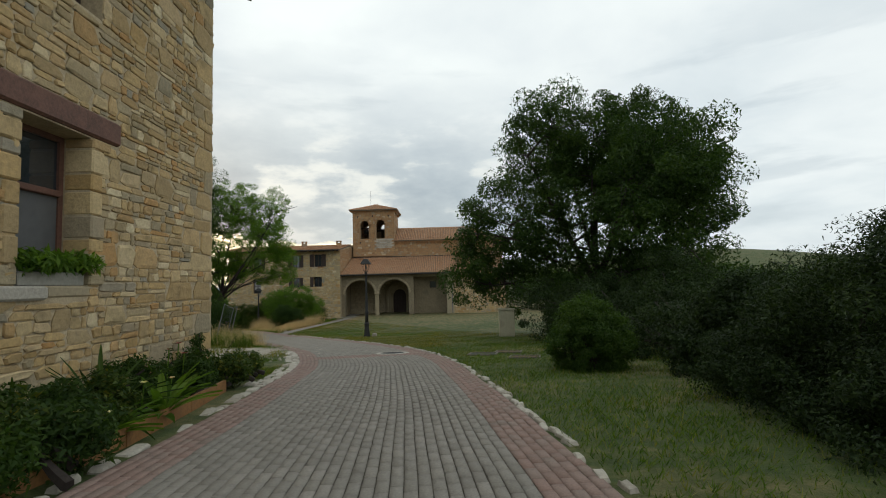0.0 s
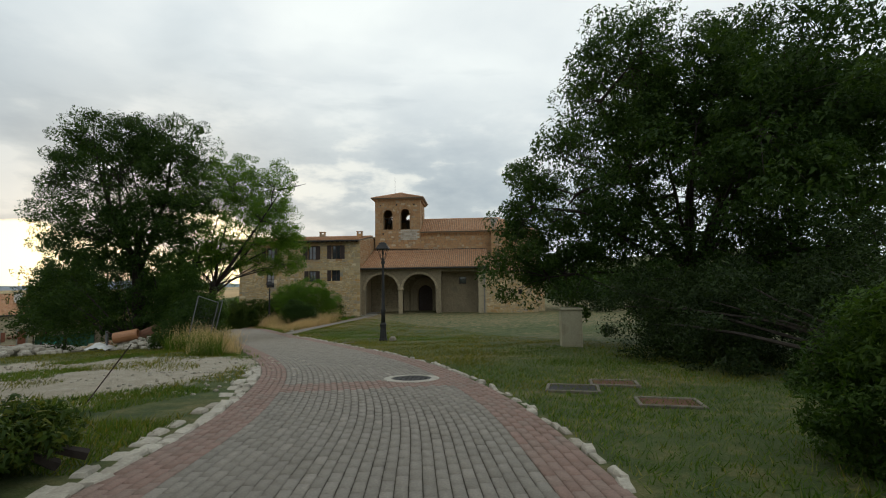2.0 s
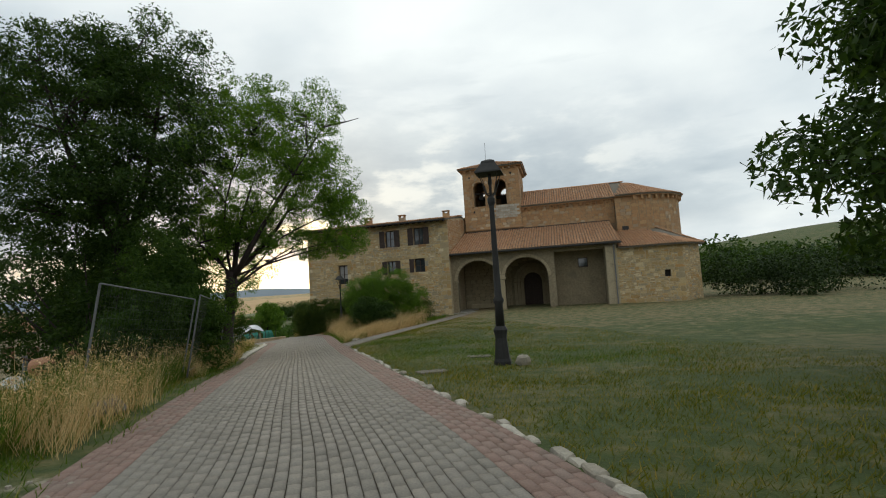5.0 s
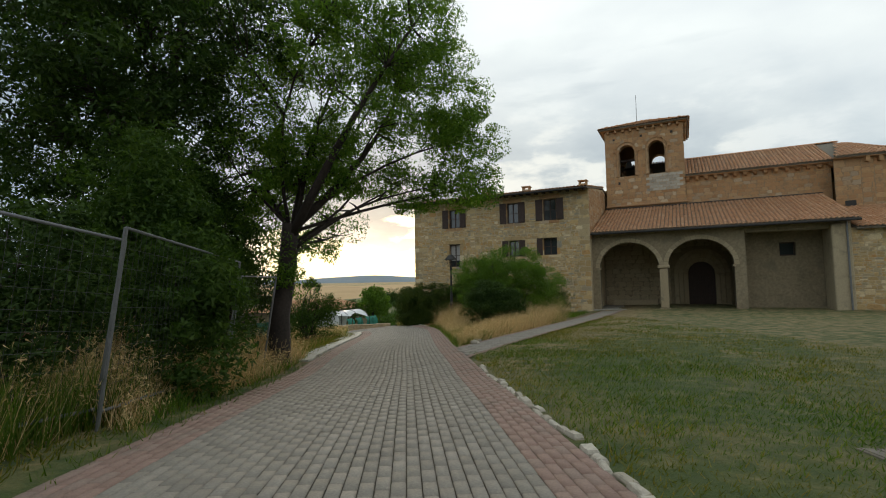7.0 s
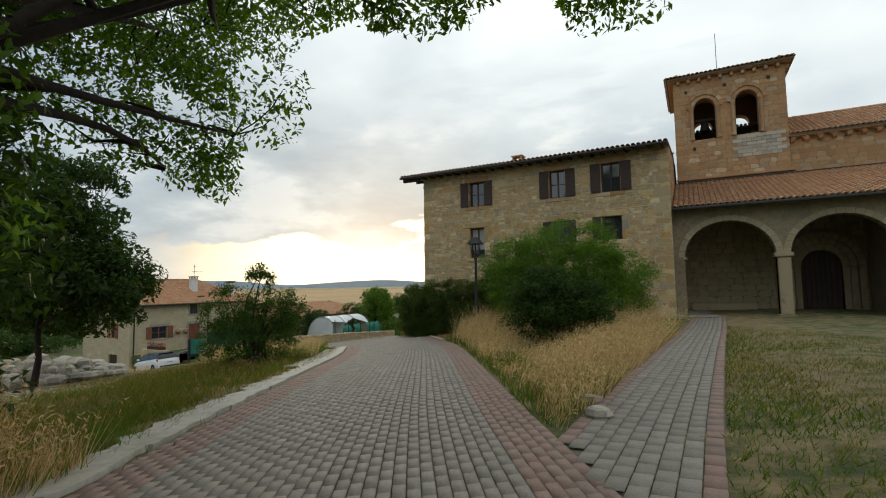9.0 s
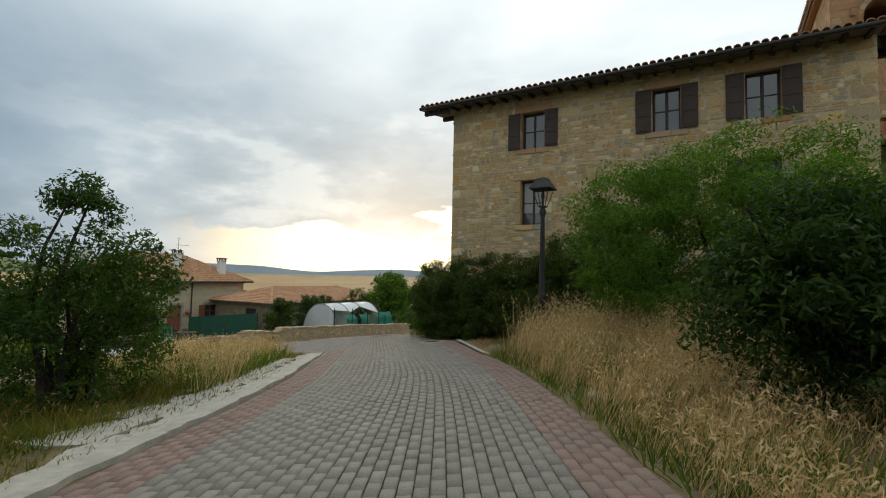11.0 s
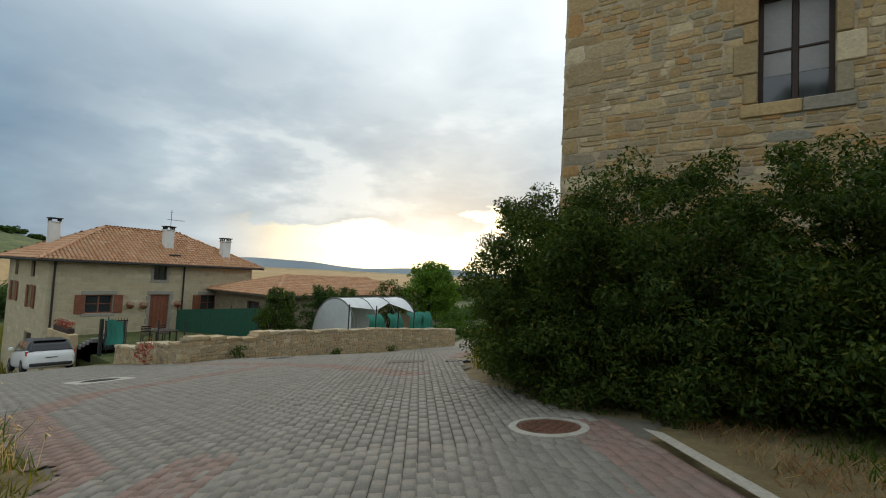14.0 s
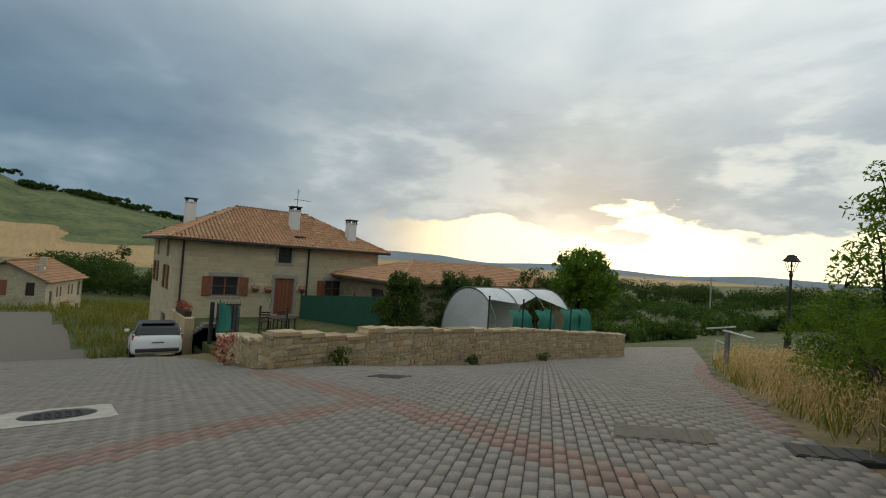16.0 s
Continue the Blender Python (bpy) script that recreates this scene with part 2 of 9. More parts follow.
RUSTY_STRAW = leaf_mat("rusty_straw", [(0.0, (0.21, 0.115, 0.05)), (0.5, (0.30, 0.185, 0.085)), (0.85, (0.41, 0.295, 0.15)), (1.0, (0.13, 0.14, 0.042))], 0.4, patch_tint=(1.15, 1.08, 1.0, 1), through_tint=(1.25, 1.15, 0.95, 1))


def glass_mat():
    m, g = material("window_glass")
    return finish(m, g, (0.03, 0.035, 0.04, 1), 0.05, g.noise(world_pos(g), 3.0, 2), 0.05, 0.01, **{"Specular IOR Level": 1.0})


GLASS = glass_mat()
WHITE_TRIM = plain_mat("white_trim", (0.60, 0.60, 0.58), 0.6, 0, 14, 0.1, 0.1)
GREY_BLIND = plain_mat("dull_grey_blind", (0.10, 0.10, 0.10), 0.5, 0, 8, 0.15, 0.05)
CURTAIN = plain_mat("drawn_blind", (0.30, 0.29, 0.28), 0.5, 0, 20, 0.1, 0.05)


def ground_mat():
    m, g = material("ground")
    p = world_pos(g)
    paint = g.t.nodes.new("ShaderNodeVertexColor")
    paint.layer_name = "zone"
    sep = g.n("ShaderNodeSeparateColor", 0, {0: paint.outputs[0]}).node
    lush, dry, gravel = sep.outputs[0], sep.outputs[1], sep.outputs[2]
    n1, n2, n3 = g.noise(p, 30, 6, 0.65), g.noise(p, 3.0, 5, 0.6), g.noise(p, 0.35, 5, 0.6)
    green = g.ramp(g.math("ADD", g.math("MULTIPLY", n1, 0.5), g.math("MULTIPLY", n2, 0.5)), [(0.3, (0.026, 0.044, 0.008)), (0.5, (0.050, 0.074, 0.012)), (0.7, (0.098, 0.104, 0.026))])
    straw = g.ramp(g.math("ADD", g.math("MULTIPLY", n1, 0.4), g.math("MULTIPLY", n2, 0.6)), [(0.3, (0.10, 0.078, 0.032)), (0.5, (0.18, 0.135, 0.060)), (0.7, (0.28, 0.215, 0.105))])
    stone = g.ramp(g.math("ADD", g.math("MULTIPLY", n1, 0.6), g.math("MULTIPLY", n2, 0.4)), [(0.3, (0.20, 0.17, 0.12)), (0.5, (0.33, 0.29, 0.22)), (0.7, (0.46, 0.42, 0.34))])
    mottle = g.math("MULTIPLY", g.span(g.math("ADD", g.math("MULTIPLY", n3, 0.6), g.math("MULTIPLY", n2, 0.4)), 0.45, 0.60), 0.42)
    c = g.mix(mottle, green, straw)
    c = g.mix(g.span(g.math("ADD", dry, g.math("MULTIPLY", g.math("SUBTRACT", n2, 0.5), 0.8)), 0.35, 0.65), c, straw)
    c = g.mix(g.span(g.math("ADD", gravel, g.math("MULTIPLY", g.math("SUBTRACT", n2, 0.5), 0.9)), 0.4, 0.6), c, stone)
    # fields of ripe wheat on the lower flank of the western hill
    xyz = g.n("ShaderNodeSeparateXYZ", 0, {0: p}).node
    px, py, pz = xyz.outputs[0], xyz.outputs[1], xyz.outputs[2]
    n4 = g.math("SUBTRACT", g.noise(p, 0.03, 3), 0.5)
    brow = g.math("ADD", pz, g.math("ADD", g.math("MULTIPLY", n4, 6.0), g.span(g.math("ADD", py, g.math("MULTIPLY", n4, 12.0)), 48, 58, -1.5, 4.5)))
    field = g.math("MULTIPLY", g.span(brow, 0.6, 0.0), g.span(px, -205, -212))
    wheat = g.ramp(g.math("ADD", g.math("MULTIPLY", g.noise(g.vmath("MULTIPLY", p, (0.05, 0.9, 0.4)), 1.0, 5), 0.5), g.math("MULTIPLY", g.noise(p, 0.02, 4), 0.5)), [(0.35, (0.30, 0.19, 0.08)), (0.6, (0.42, 0.28, 0.12))])
    far_green = g.ramp(g.math("ADD", g.math("MULTIPLY", g.noise(p, 0.06, 6, 0.65), 0.6), g.math("MULTIPLY", g.noise(p, 0.4, 4), 0.4)), [(0.36, (0.030, 0.050, 0.015)), (0.5, (0.085, 0.11, 0.028)), (0.62, (0.16, 0.155, 0.045))])
    c = g.mix(g.span(px, -150, -190), c, far_green)
    c = g.mix(field, c, wheat)
    return finish(m, g, c, 0.95, g.math("ADD", n1, n2), 0.6, 0.05)


GROUND = ground_mat()


# ---- mesh tools ----
class Shape:
    """Collects vertices and faces of one mesh."""

    def __init__(self):
        self.v, self.f = [], []

    def add(self, vs, fs):
        k = len(self.v)
        self.v += [tuple(p) for p in vs]
        self.f += [tuple(i + k for i in f) for f in fs]
        return self

    def box(self, a, b, bevel=0.0):
        (x0, y0, z0), (x1, y1, z1) = a, b
        x0, x1, y0, y1, z0, z1 = min(x0, x1), max(x0, x1), min(y0, y1), max(y0, y1), min(z0, z1), max(z0, z1)
        e = min(bevel, (x1 - x0) * 0.4, (y1 - y0) * 0.4, (z1 - z0) * 0.4)
        if e <= 0:
            vs = [(x, y, z) for z in (z0, z1) for y in (y0, y1) for x in (x0, x1)]
            return self.add(vs, [(0, 2, 3, 1), (4, 5, 7, 6), (0, 1, 5, 4), (2, 6, 7, 3), (0, 4, 6, 2), (1, 3, 7, 5)])
        rings = []
        for z, k in ((z0, e), (z0 + e, 0), (z1 - e, 0), (z1, e)):
            xs, ys = (x0 + k, x1 - k), (y0 + k, y1 - k)
            c = e if k == 0 else e
            rings.append([(xs[0] + c, ys[0], z), (xs[1] - c, ys[0], z), (xs[1], ys[0] + c, z), (xs[1], ys[1] - c, z),
                          (xs[1] - c, ys[1], z), (xs[0] + c, ys[1], z), (xs[0], ys[1] - c, z), (xs[0], ys[0] + c, z)])
        return self.loft(rings, True)

    def loft(self, rings, caps=True, closed=True):
        n, vs, fs = len(rings[0]), [p for r in rings for p in r], []
        for i in range(len(rings) - 1):
            for j in range(n if closed else n - 1):
                k = (j + 1) % n
                fs.append((i * n + j, i * n + k, (i + 1) * n + k, (i + 1) * n + j))
        if caps:
            fs.append(tuple(range(n - 1, -1, -1)))
            fs.append(tuple((len(rings) - 1) * n + j for j in range(n)))
        return self.add(vs, fs)

    def lathe(self, centre, profile, n=12, turn=0.0, squash=1.0):
        cx, cy, cz = centre
        return self.loft([[(cx + r * math.cos(turn + 2 * math.pi * j / n), cy + squash * r * math.sin(turn + 2 * math.pi * j / n), cz + z) for j in range(n)] for r, z in profile])

    def tube(self, path, radii, n=6):
        path = [Vector(p) for p in path]
        if not hasattr(radii, "__len__"):
            radii = [radii] * len(path)
        rings, ref = [], Vector((0.31, 0.17, 0.93))
        for i, p in enumerate(path):
            d = (path[min(i + 1, len(path) - 1)] - path[max(i - 1, 0)])
            d = d.normalized() if d.length > 1e-6 else Vector((0, 0, 1))
            a = d.cross(ref)
            if a.length < 0.1:
                a = d.cross(Vector((1, 0, 0)))
            a.normalize()
            b = d.cross(a)
            rings.append([p + radii[i] * (math.cos(t) * a + math.sin(t) * b) for t in (2 * math.pi * j / n for j in range(n))])
        return self.loft(rings)

    def mesh(self, name, smooth=False):
        me = bpy.data.meshes.new(name)
        me.from_pydata(self.v, [], self.f)
        if smooth:
            me.shade_smooth()
        me.update()
        return me


PLACE = {}


def thing(name, loc, label, category, group="", kind="", turn=0.0):
    ob = new(name)
    ob.empty_display_size = 0.2
    ob.matrix_basis = pose(*loc, 0, 0, turn)
    PLACE[ob] = ob.matrix_basis.copy()
    return tagged(ob, label, category, group, kind)


def part(name, shape, mat, parent, label="", smooth=False):
    """One mesh object under a thing or a part; its vertices are in world metres."""
    me = shape.mesh(name, smooth) if isinstance(shape, Shape) else shape
    if not me.materials:
        me.materials.append(mat)
    ob = new(name, me)
    if parent is not None:
        ob.parent = parent
        ob.matrix_parent_inverse = PLACE.get(parent, Matrix()).inverted()
    return tagged(ob, label)


def solid(name, shape, mat, label, category, group="", kind="", smooth=False):
    """A thing that is one mesh."""
    me = shape.mesh(name, smooth) if isinstance(shape, Shape) else shape
    if not me.materials:
        me.materials.append(mat)
    return tagged(new(name, me), label, category, group, kind)


def quads(name, verts, mat):
    """A mesh of loose faces from an (n, corners, 3) array."""
    verts = np.asarray(verts, dtype=np.float32)
    n, k = verts.shape[:2]
    me = bpy.data.meshes.new(name)
    me.vertices.add(k * n)
    me.vertices.foreach_set("co", verts.reshape(-1))
    me.loops.add(k * n)
    me.loops.foreach_set("vertex_index", np.arange(k * n, dtype=np.int32))
    me.polygons.add(n)
    me.polygons.foreach_set("loop_start", np.arange(0, k * n, k, dtype=np.int32))
    me.update(calc_edges=True)
    me.materials.append(mat)
    return me


# ---- lie of the land ----
def sm(a, b, v):
    u = np.clip((np.asarray(v, dtype=float) - a) / (b - a), 0, 1)
    return u * u * (3 - 2 * u)


def gz(x, y):
    x, y = np.asarray(x, dtype=float), np.asarray(y, dtype=float)
    w = np.clip(-9.0 - x, 0, 52)
    h = 0.2 - 0.062 * np.clip(y, -40, 32) - 0.35 * sm(32, 56, y)
    h = h - (0.05 * w + 0.0018 * w * w) * sm(8, 38, y)
    h = h - 0.065 * np.clip(y - 57, 0, 15) * sm(14, 26, -x) - 0.8 * sm(80, 96, y) * sm(14, 26, -x)
    h = h - 2.01 * sm(84, 102, -x) * sm(8, 38, y)
    h = h - 0.22 * np.exp(-((x + 39) / 3) ** 2 / 2 - ((y - 63) / 4.5) ** 2 / 2)
    r = np.hypot(x + 20, y - 45)
    h = h + 9.0 * sm(140, 700, r) * sm(0, 60, -x + 0.3 * y)
    h = h + 37 * np.exp(-((x + 470) / 105) ** 2 / 2 - ((y - 40) / 95) ** 2 / 2)
    h = h + 18 * np.exp(-((x - 125) / 75) ** 2 / 2 - ((y - 250) / 60) ** 2 / 2)
    return h


def gzf(x, y):
    return float(gz(x, y))


CENTRE = [(-0.7, -14), (-0.7, 0), (-0.95, 5), (-1.35, 9), (-1.85, 12.4), (-3.1, 16.4), (-4.9, 20), (-6.85, 23.2), (-9.9, 28.2), (-12.2, 32), (-14.8, 36.2), (-19.6, 44.4), (-22.0, 47.8), (-24.6, 51.2)]
HALF = 1.9


def spline(points, step):
    """Even points along a smooth curve, with the way at each."""
    pts = [Vector((p[0], p[1])) for p in points]
    pts = [2 * pts[0] - pts[1]] + pts + [2 * pts[-1] - pts[-2]]
    fine = []
    for i in range(1, len(pts) - 2):
        a, b, c, d = pts[i - 1:i + 3]
        for k in range(40):
            t = k / 40
            fine.append(0.5 * ((2 * b) + (c - a) * t + (2 * a - 5 * b + 4 * c - d) * t * t + (3 * b - a - 3 * c + d) * t ** 3))
    fine.append(pts[-2])
    out, left = [fine[0]], step
    for p, q in zip(fine, fine[1:]):
        seg = (q - p).length
        while seg >= left:
            p = p + (q - p) * (left / seg)
            out.append(p)
            seg -= left
            left = step
        left -= seg
    ways = [(out[min(i + 1, len(out) - 1)] - out[max(i - 1, 0)]).normalized() for i in range(len(out))]
    return out, ways


LINE, WAYS = spline(CENTRE, 0.22)
LINE_A = np.array([tuple(p) for p in LINE])
PLAZA = [(-20.6, 48.2), (-23.2, 46.4), (-26.3, 49.2), (-31, 49.2), (-38, 49.4), (-66, 46.5), (-84, 45.6), (-84, 51.8), (-66, 53.4), (-48, 55.0), (-42, 55.4), (-37.2, 55.4), (-37.5, 58.4), (-38.4, 62), (-38.9, 65.7), (-39.0, 68.4),
         (-38.6, 71.6), (-41.5, 78), (-38.5, 79.5), (-34.6, 71.5), (-31.2, 63.3), (-28.1, 57.2), (-26.3, 54.6), (-23.3, 52.6)]
PATH = [(-11.92, 34.3), (-11.84, 37), (-11.7, 40), (-11.5, 44), (-11.2, 49.5), (-10.95, 55.4)]


def inside(poly, x, y):
    x, y = np.asarray(x, dtype=float), np.asarray(y, dtype=float)
    hit = np.zeros(x.shape, dtype=bool)
    for (ax, ay), (bx, by) in zip(poly, poly[1:] + poly[:1]):
        cross = ((ay > y) != (by > y)) & (x < (bx - ax) * (y - ay) / (by - ay + 1e-12) + ax)
        hit ^= cross
    return hit


def road_gap(x, y):
    """Metres from the road's centre line."""
    x, y = np.asarray(x, dtype=float), np.asarray(y, dtype=float)
    best = np.full(x.shape, 1e9)
    for px, py in LINE_A[::4]:
        best = np.minimum(best, np.hypot(x - px, y - py))
    return best


def ground_sheet():
    def axis(lo, hi, step, far_lo, far_hi):
        mid = list(np.arange(lo, hi + 1e-6, step))
        a, d = [], step
        p = lo
        while p > far_lo:
            d *= 1.13
            p -= d
            a.append(p)
        b, d, p = [], step, hi
        while p < far_hi:
            d *= 1.13
            p += d
            b.append(p)
        return np.array(a[::-1] + mid + b)
    xs, ys = axis(-66, 22, 0.6, -3500, 3500), axis(-14, 86, 0.6, -3000, 4200)
    X, Y = np.meshgrid(xs, ys)
    Z = gz(X, Y)
    near = road_gap(X, Y)
    paved = (near < HALF - 0.1) | inside(PLAZA, X, Y) | ((np.abs(X + 11.5) < 0.8) & (Y > 36.5) & (Y < 55.5))
    Z = Z - 0.05 * paved
    rough = np.array([[noise.noise(Vector((x * 0.7, y * 0.7, 0))) for x in xs] for y in ys])
    Z = Z + np.where(paved | (near < HALF + 0.8), 0, 0.05 * rough) * (np.hypot(X + 20, Y - 40) < 90)
    me = bpy.data.meshes.new("ground")
    ny, nx = X.shape
    idx = np.arange(nx * ny).reshape(ny, nx)
    faces = np.stack([idx[:-1, :-1], idx[:-1, 1:], idx[1:, 1:], idx[1:, :-1]], -1).reshape(-1, 4)
    me.from_pydata(np.stack([X, Y, Z], -1).reshape(-1, 3).tolist(), [], faces.tolist())
    lush = np.ones_like(X)
    dry = 0.12 * np.ones_like(X)
    dry += 0.45 * sm(28, 40, Y) * sm(12, 14, -X) * sm(60, 36, -X) * sm(66, 56, Y) + 0.18 * sm(36, 60, -X)
    dry += 0.3 * sm(0, 3, -X - 8) * sm(14, 24, Y) * (near > HALF) * sm(50, 30, -X)
    dry += 0.36 * sm(24, 44, Y) * sm(-13, -9, X)
    far_w = (X < -150) & (Y > -250)
    swath = np.sin(X * 0.011 + Y * 0.017) + np.sin(X * 0.023 - Y * 0.009)
    dry = np.where(far_w, 0.0, dry)
    dry = np.where((Y > 330) & (X < 100), np.where(swath > -0.6, 0.95, 0.15), dry)
    dry = np.where((Y > 90) & (Y <= 330) & (X > -140), 0.05, dry)
    gravel = sm(-4.6, -6.5, X) * sm(10.5, 12.5, Y) * sm(21.5, 18.5, Y) * sm(-16, -12, X) * 0.75
    gravel += 0.6 * sm(-17, -24, X) * sm(24, 30, Y) * sm(42, 38, Y) * sm(-60, -45, X)
    layer = me.color_attributes.new("zone", "FLOAT_COLOR", "POINT")
    cols = np.stack([lush, np.clip(dry, 0, 1), np.clip(gravel, 0, 1), np.ones_like(X)], -1)
    layer.data.foreach_set("color", cols.astype(np.float32).reshape(-1))
    me.shade_smooth()
    solid("ground", me, GROUND, "rough grass ground with dry patches rolling off to farmland", "ground", kind="structure")


ground_sheet()


# ---- paving ----
def paver_quads(cx, cy, ux, uy, length, width, lift, chamfer=0.005):
    """Top and sloped edges of pavers, as quads, five a paver."""
    cx, cy, ux, uy = (np.asarray(a, dtype=float) for a in (cx, cy, ux, uy))
    vx, vy = -uy, ux

    def ring(hl, hw, dz):
        out = []
        for a, b in ((-1, -1), (1, -1), (1, 1), (-1, 1)):
            x, y = cx + ux * hl * a + vx * hw * b, cy + uy * hl * a + vy * hw * b
            out.append(np.stack([x, y, gz(x, y) + lift + dz], -1))
        return out
    top = ring(length / 2 - chamfer, width / 2 - chamfer, 0.0)
    low = ring(length / 2, width / 2, -0.012)
    faces = [np.stack(top, 1)]
    for i in range(4):
        j = (i + 1) % 4
        faces.append(np.stack([low[i], low[j], top[j], top[i]], 1))
    return np.stack(faces, 1)


def weld(name, blocks, mat):
    """One mesh of pavers: every paver is an island of eight vertices."""
    n = len(blocks)
    top, low = blocks[:, 0], np.stack([blocks[:, 1, 0], blocks[:, 2, 0], blocks[:, 3, 0], blocks[:, 4, 0]], 1)
    verts = np.concatenate([top, low], 1).astype(np.float32)
    base = np.array([[0, 1, 2, 3], [4, 5, 1, 0], [5, 6, 2, 1], [6, 7, 3, 2], [7, 4, 0, 3]])
    loops = (base[None] + 8 * np.arange(n)[:, None, None]).reshape(-1).astype(np.int32)
    me = bpy.data.meshes.new(name)
    me.vertices.add(8 * n)
    me.vertices.foreach_set("co", verts.reshape(-1))
    me.loops.add(len(loops))
    me.loops.foreach_set("vertex_index", loops)
    me.polygons.add(5 * n)
    me.polygons.foreach_set("loop_start", np.arange(0, 20 * n, 4, dtype=np.int32))
    me.update(calc_edges=True)
    me.materials.append(mat)
    return me


def sheet(name, xs_ys_rows, lift):
    """A strip of surface that follows the ground: rows of points across."""
    s = Shape()
    rows = [[(x, y, gzf(x, y) + lift) for x, y in row] for row in xs_ys_rows]
    return s.loft(rows, caps=False, closed=False)


rng = np.random.default_rng(7)
RED, GREY = [], []


def lay_road():
    offs = np.linspace(-HALF - 0.02, HALF + 0.02, 13)
    rows = [[(p.x + o * w.y, p.y - o * w.x) for o in offs] for p, w in zip(LINE[::3], WAYS[::3])]
    road = solid("road", sheet("road", rows, -0.012), JOINT, "narrow village lane of grey and red concrete pavers", "road", kind="structure")
    cols = 38
    width = 2 * HALF / cols
    for c in range(cols):
        o = -HALF + width * (c + 0.5)
        shift = 0.5 * (c % 2)
        for i in range(len(LINE) - 1):
            p = LINE[i].lerp(LINE[i + 1], shift)
            w = WAYS[i]
            x, y = p.x + o * w.y, p.y - o * w.x
            along = i * 0.22
            band = abs(along - 28.2) < 0.45
            red = c < 5 or c >= cols - 5 or band
            (RED if red else GREY).append((x, y, w.x, w.y, 0.222 * (1 + 0.0), width))
    return road


road = lay_road()


def lay_plaza():
    s = Shape()
    xs, ys = np.arange(-85, -19.9, 1.0), np.arange(46, 84.1, 1.0)
    X, Y = np.meshgrid(xs, ys)
    keep = inside(PLAZA, X + 0.5, Y + 0.5)
    used = {}
    for j in range(len(ys)):
        for i in range(len(xs)):
            if keep[j, i]:
                ids = []
                for a, b in ((0, 0), (1, 0), (1, 1), (0, 1)):
                    k = (i + a, j + b)
                    if k not in used:
                        used[k] = len(s.v)
                        x, y = xs[0] + k[0], ys[0] + k[1]
                        s.v.append((x, y, gzf(x, y) - 0.014))
                    ids.append(used[k])
                s.f.append(tuple(ids))
    plaza = solid("pavement", s, JOINT, "small paved square of grey concrete blocks with red bands", "pavement", kind="structure")
    u = Vector((-0.62, 0.785)).normalized()
    v = Vector((-u.y, u.x))
    bands = [((-37.0, 55.2), (-29.9, 55.1)), ((-29.9, 55.1), (-27.4, 54.6)), ((-26.3, 49.2), (-29.6, 49.7)), ((-29.6, 49.7), (-31.2, 51.0)), ((-31.2, 51.0), (-31.8, 53.4)), ((-31.8, 53.4), (-32.1, 55.1)), ((-28.2, 57.3), (-31.3, 63.2)), ((-31.3, 63.2), (-34.6, 71.4)), ((-23.4, 46.4), (-26.2, 49.1)), ((-20.8, 48.4), (-23.5, 52.5))]
    for a in range(-140, 140):
        for b in range(-280, 280):
            q = Vector((-29, 54)) + u * (a * 0.222 + (0.111 if b % 2 else 0)) + v * (b * 0.104)
            if not (-62 < q.x < -20 and 45.5 < q.y < 80):
                continue
            if not inside(PLAZA, np.array([q.x]), np.array([q.y]))[0]:
                continue
            red = False
            for (ax, ay), (bx, by) in bands:
                d, e = Vector((bx - ax, by - ay)), Vector((q.x - ax, q.y - ay))
                t = max(0.0, min(1.0, e.dot(d) / d.length_squared))
                if (e - d * t).length < 0.26:
                    red = True
            (RED if red else GREY).append((q.x, q.y, u.x, u.y, 0.222, 0.104))
    return plaza


plaza = lay_plaza()


def lay_path():
    pts, ways = spline(PATH, 0.22)
    offs = np.linspace(-0.64, 0.64, 7)
    path = solid("pavement_path", sheet("path", [[(p.x + o * w.y, p.y - o * w.x) for o in offs] for p, w in zip(pts[::2], ways[::2])], -0.008), JOINT,
                 "straight paved footpath of grey blocks up to the church porch", "footpath", kind="structure")
    for c in range(9):
        o = -0.63 + 0.14 * (c + 0.5)
        for i in range(len(pts) - 1):
            p = pts[i].lerp(pts[i + 1], 0.5 * (c % 2))
            x, y = p.x + o * ways[i].y, p.y - o * ways[i].x
            if road_gap(np.array([x]), np.array([y]))[0] > HALF + 0.02:
                (RED if c in (0, 8) else GREY).append((x, y, ways[i].x, ways[i].y, 0.222, 0.14))
    return path


path = lay_path()


# ---- masonry ----
class Face:
    """A wall's outer face: origin, way along it, outward way."""

    def __init__(self, o, u, n):
        self.o, self.u, self.n = Vector((*o, 0)), Vector((*u, 0)), Vector((*n, 0))

    def at(self, u, z, out=0.0):
        p = self.o + self.u * u + self.n * out
        return (p.x, p.y, z)


def south(y):
    return Face((0, y), (1, 0), (0, -1))


def north(y):
    return Face((0, y), (1, 0), (0, 1))


def east(x):
    return Face((x, 0), (0, 1), (1, 0))


def westward(x):
    return Face((x, 0), (0, 1), (-1, 0))


def arc_top(op, u):
    ua, ub, za, zb = op[:4]
    if len(op) < 5 or not op[4]:
        return zb
    r, c = (ub - ua) / 2, (ua + ub) / 2
    rise = min(r, op[4] if op[4] is not True else r)
    k = max(0.0, 1 - ((u - c) / r) ** 2) ** 0.5
    return zb - rise + rise * k


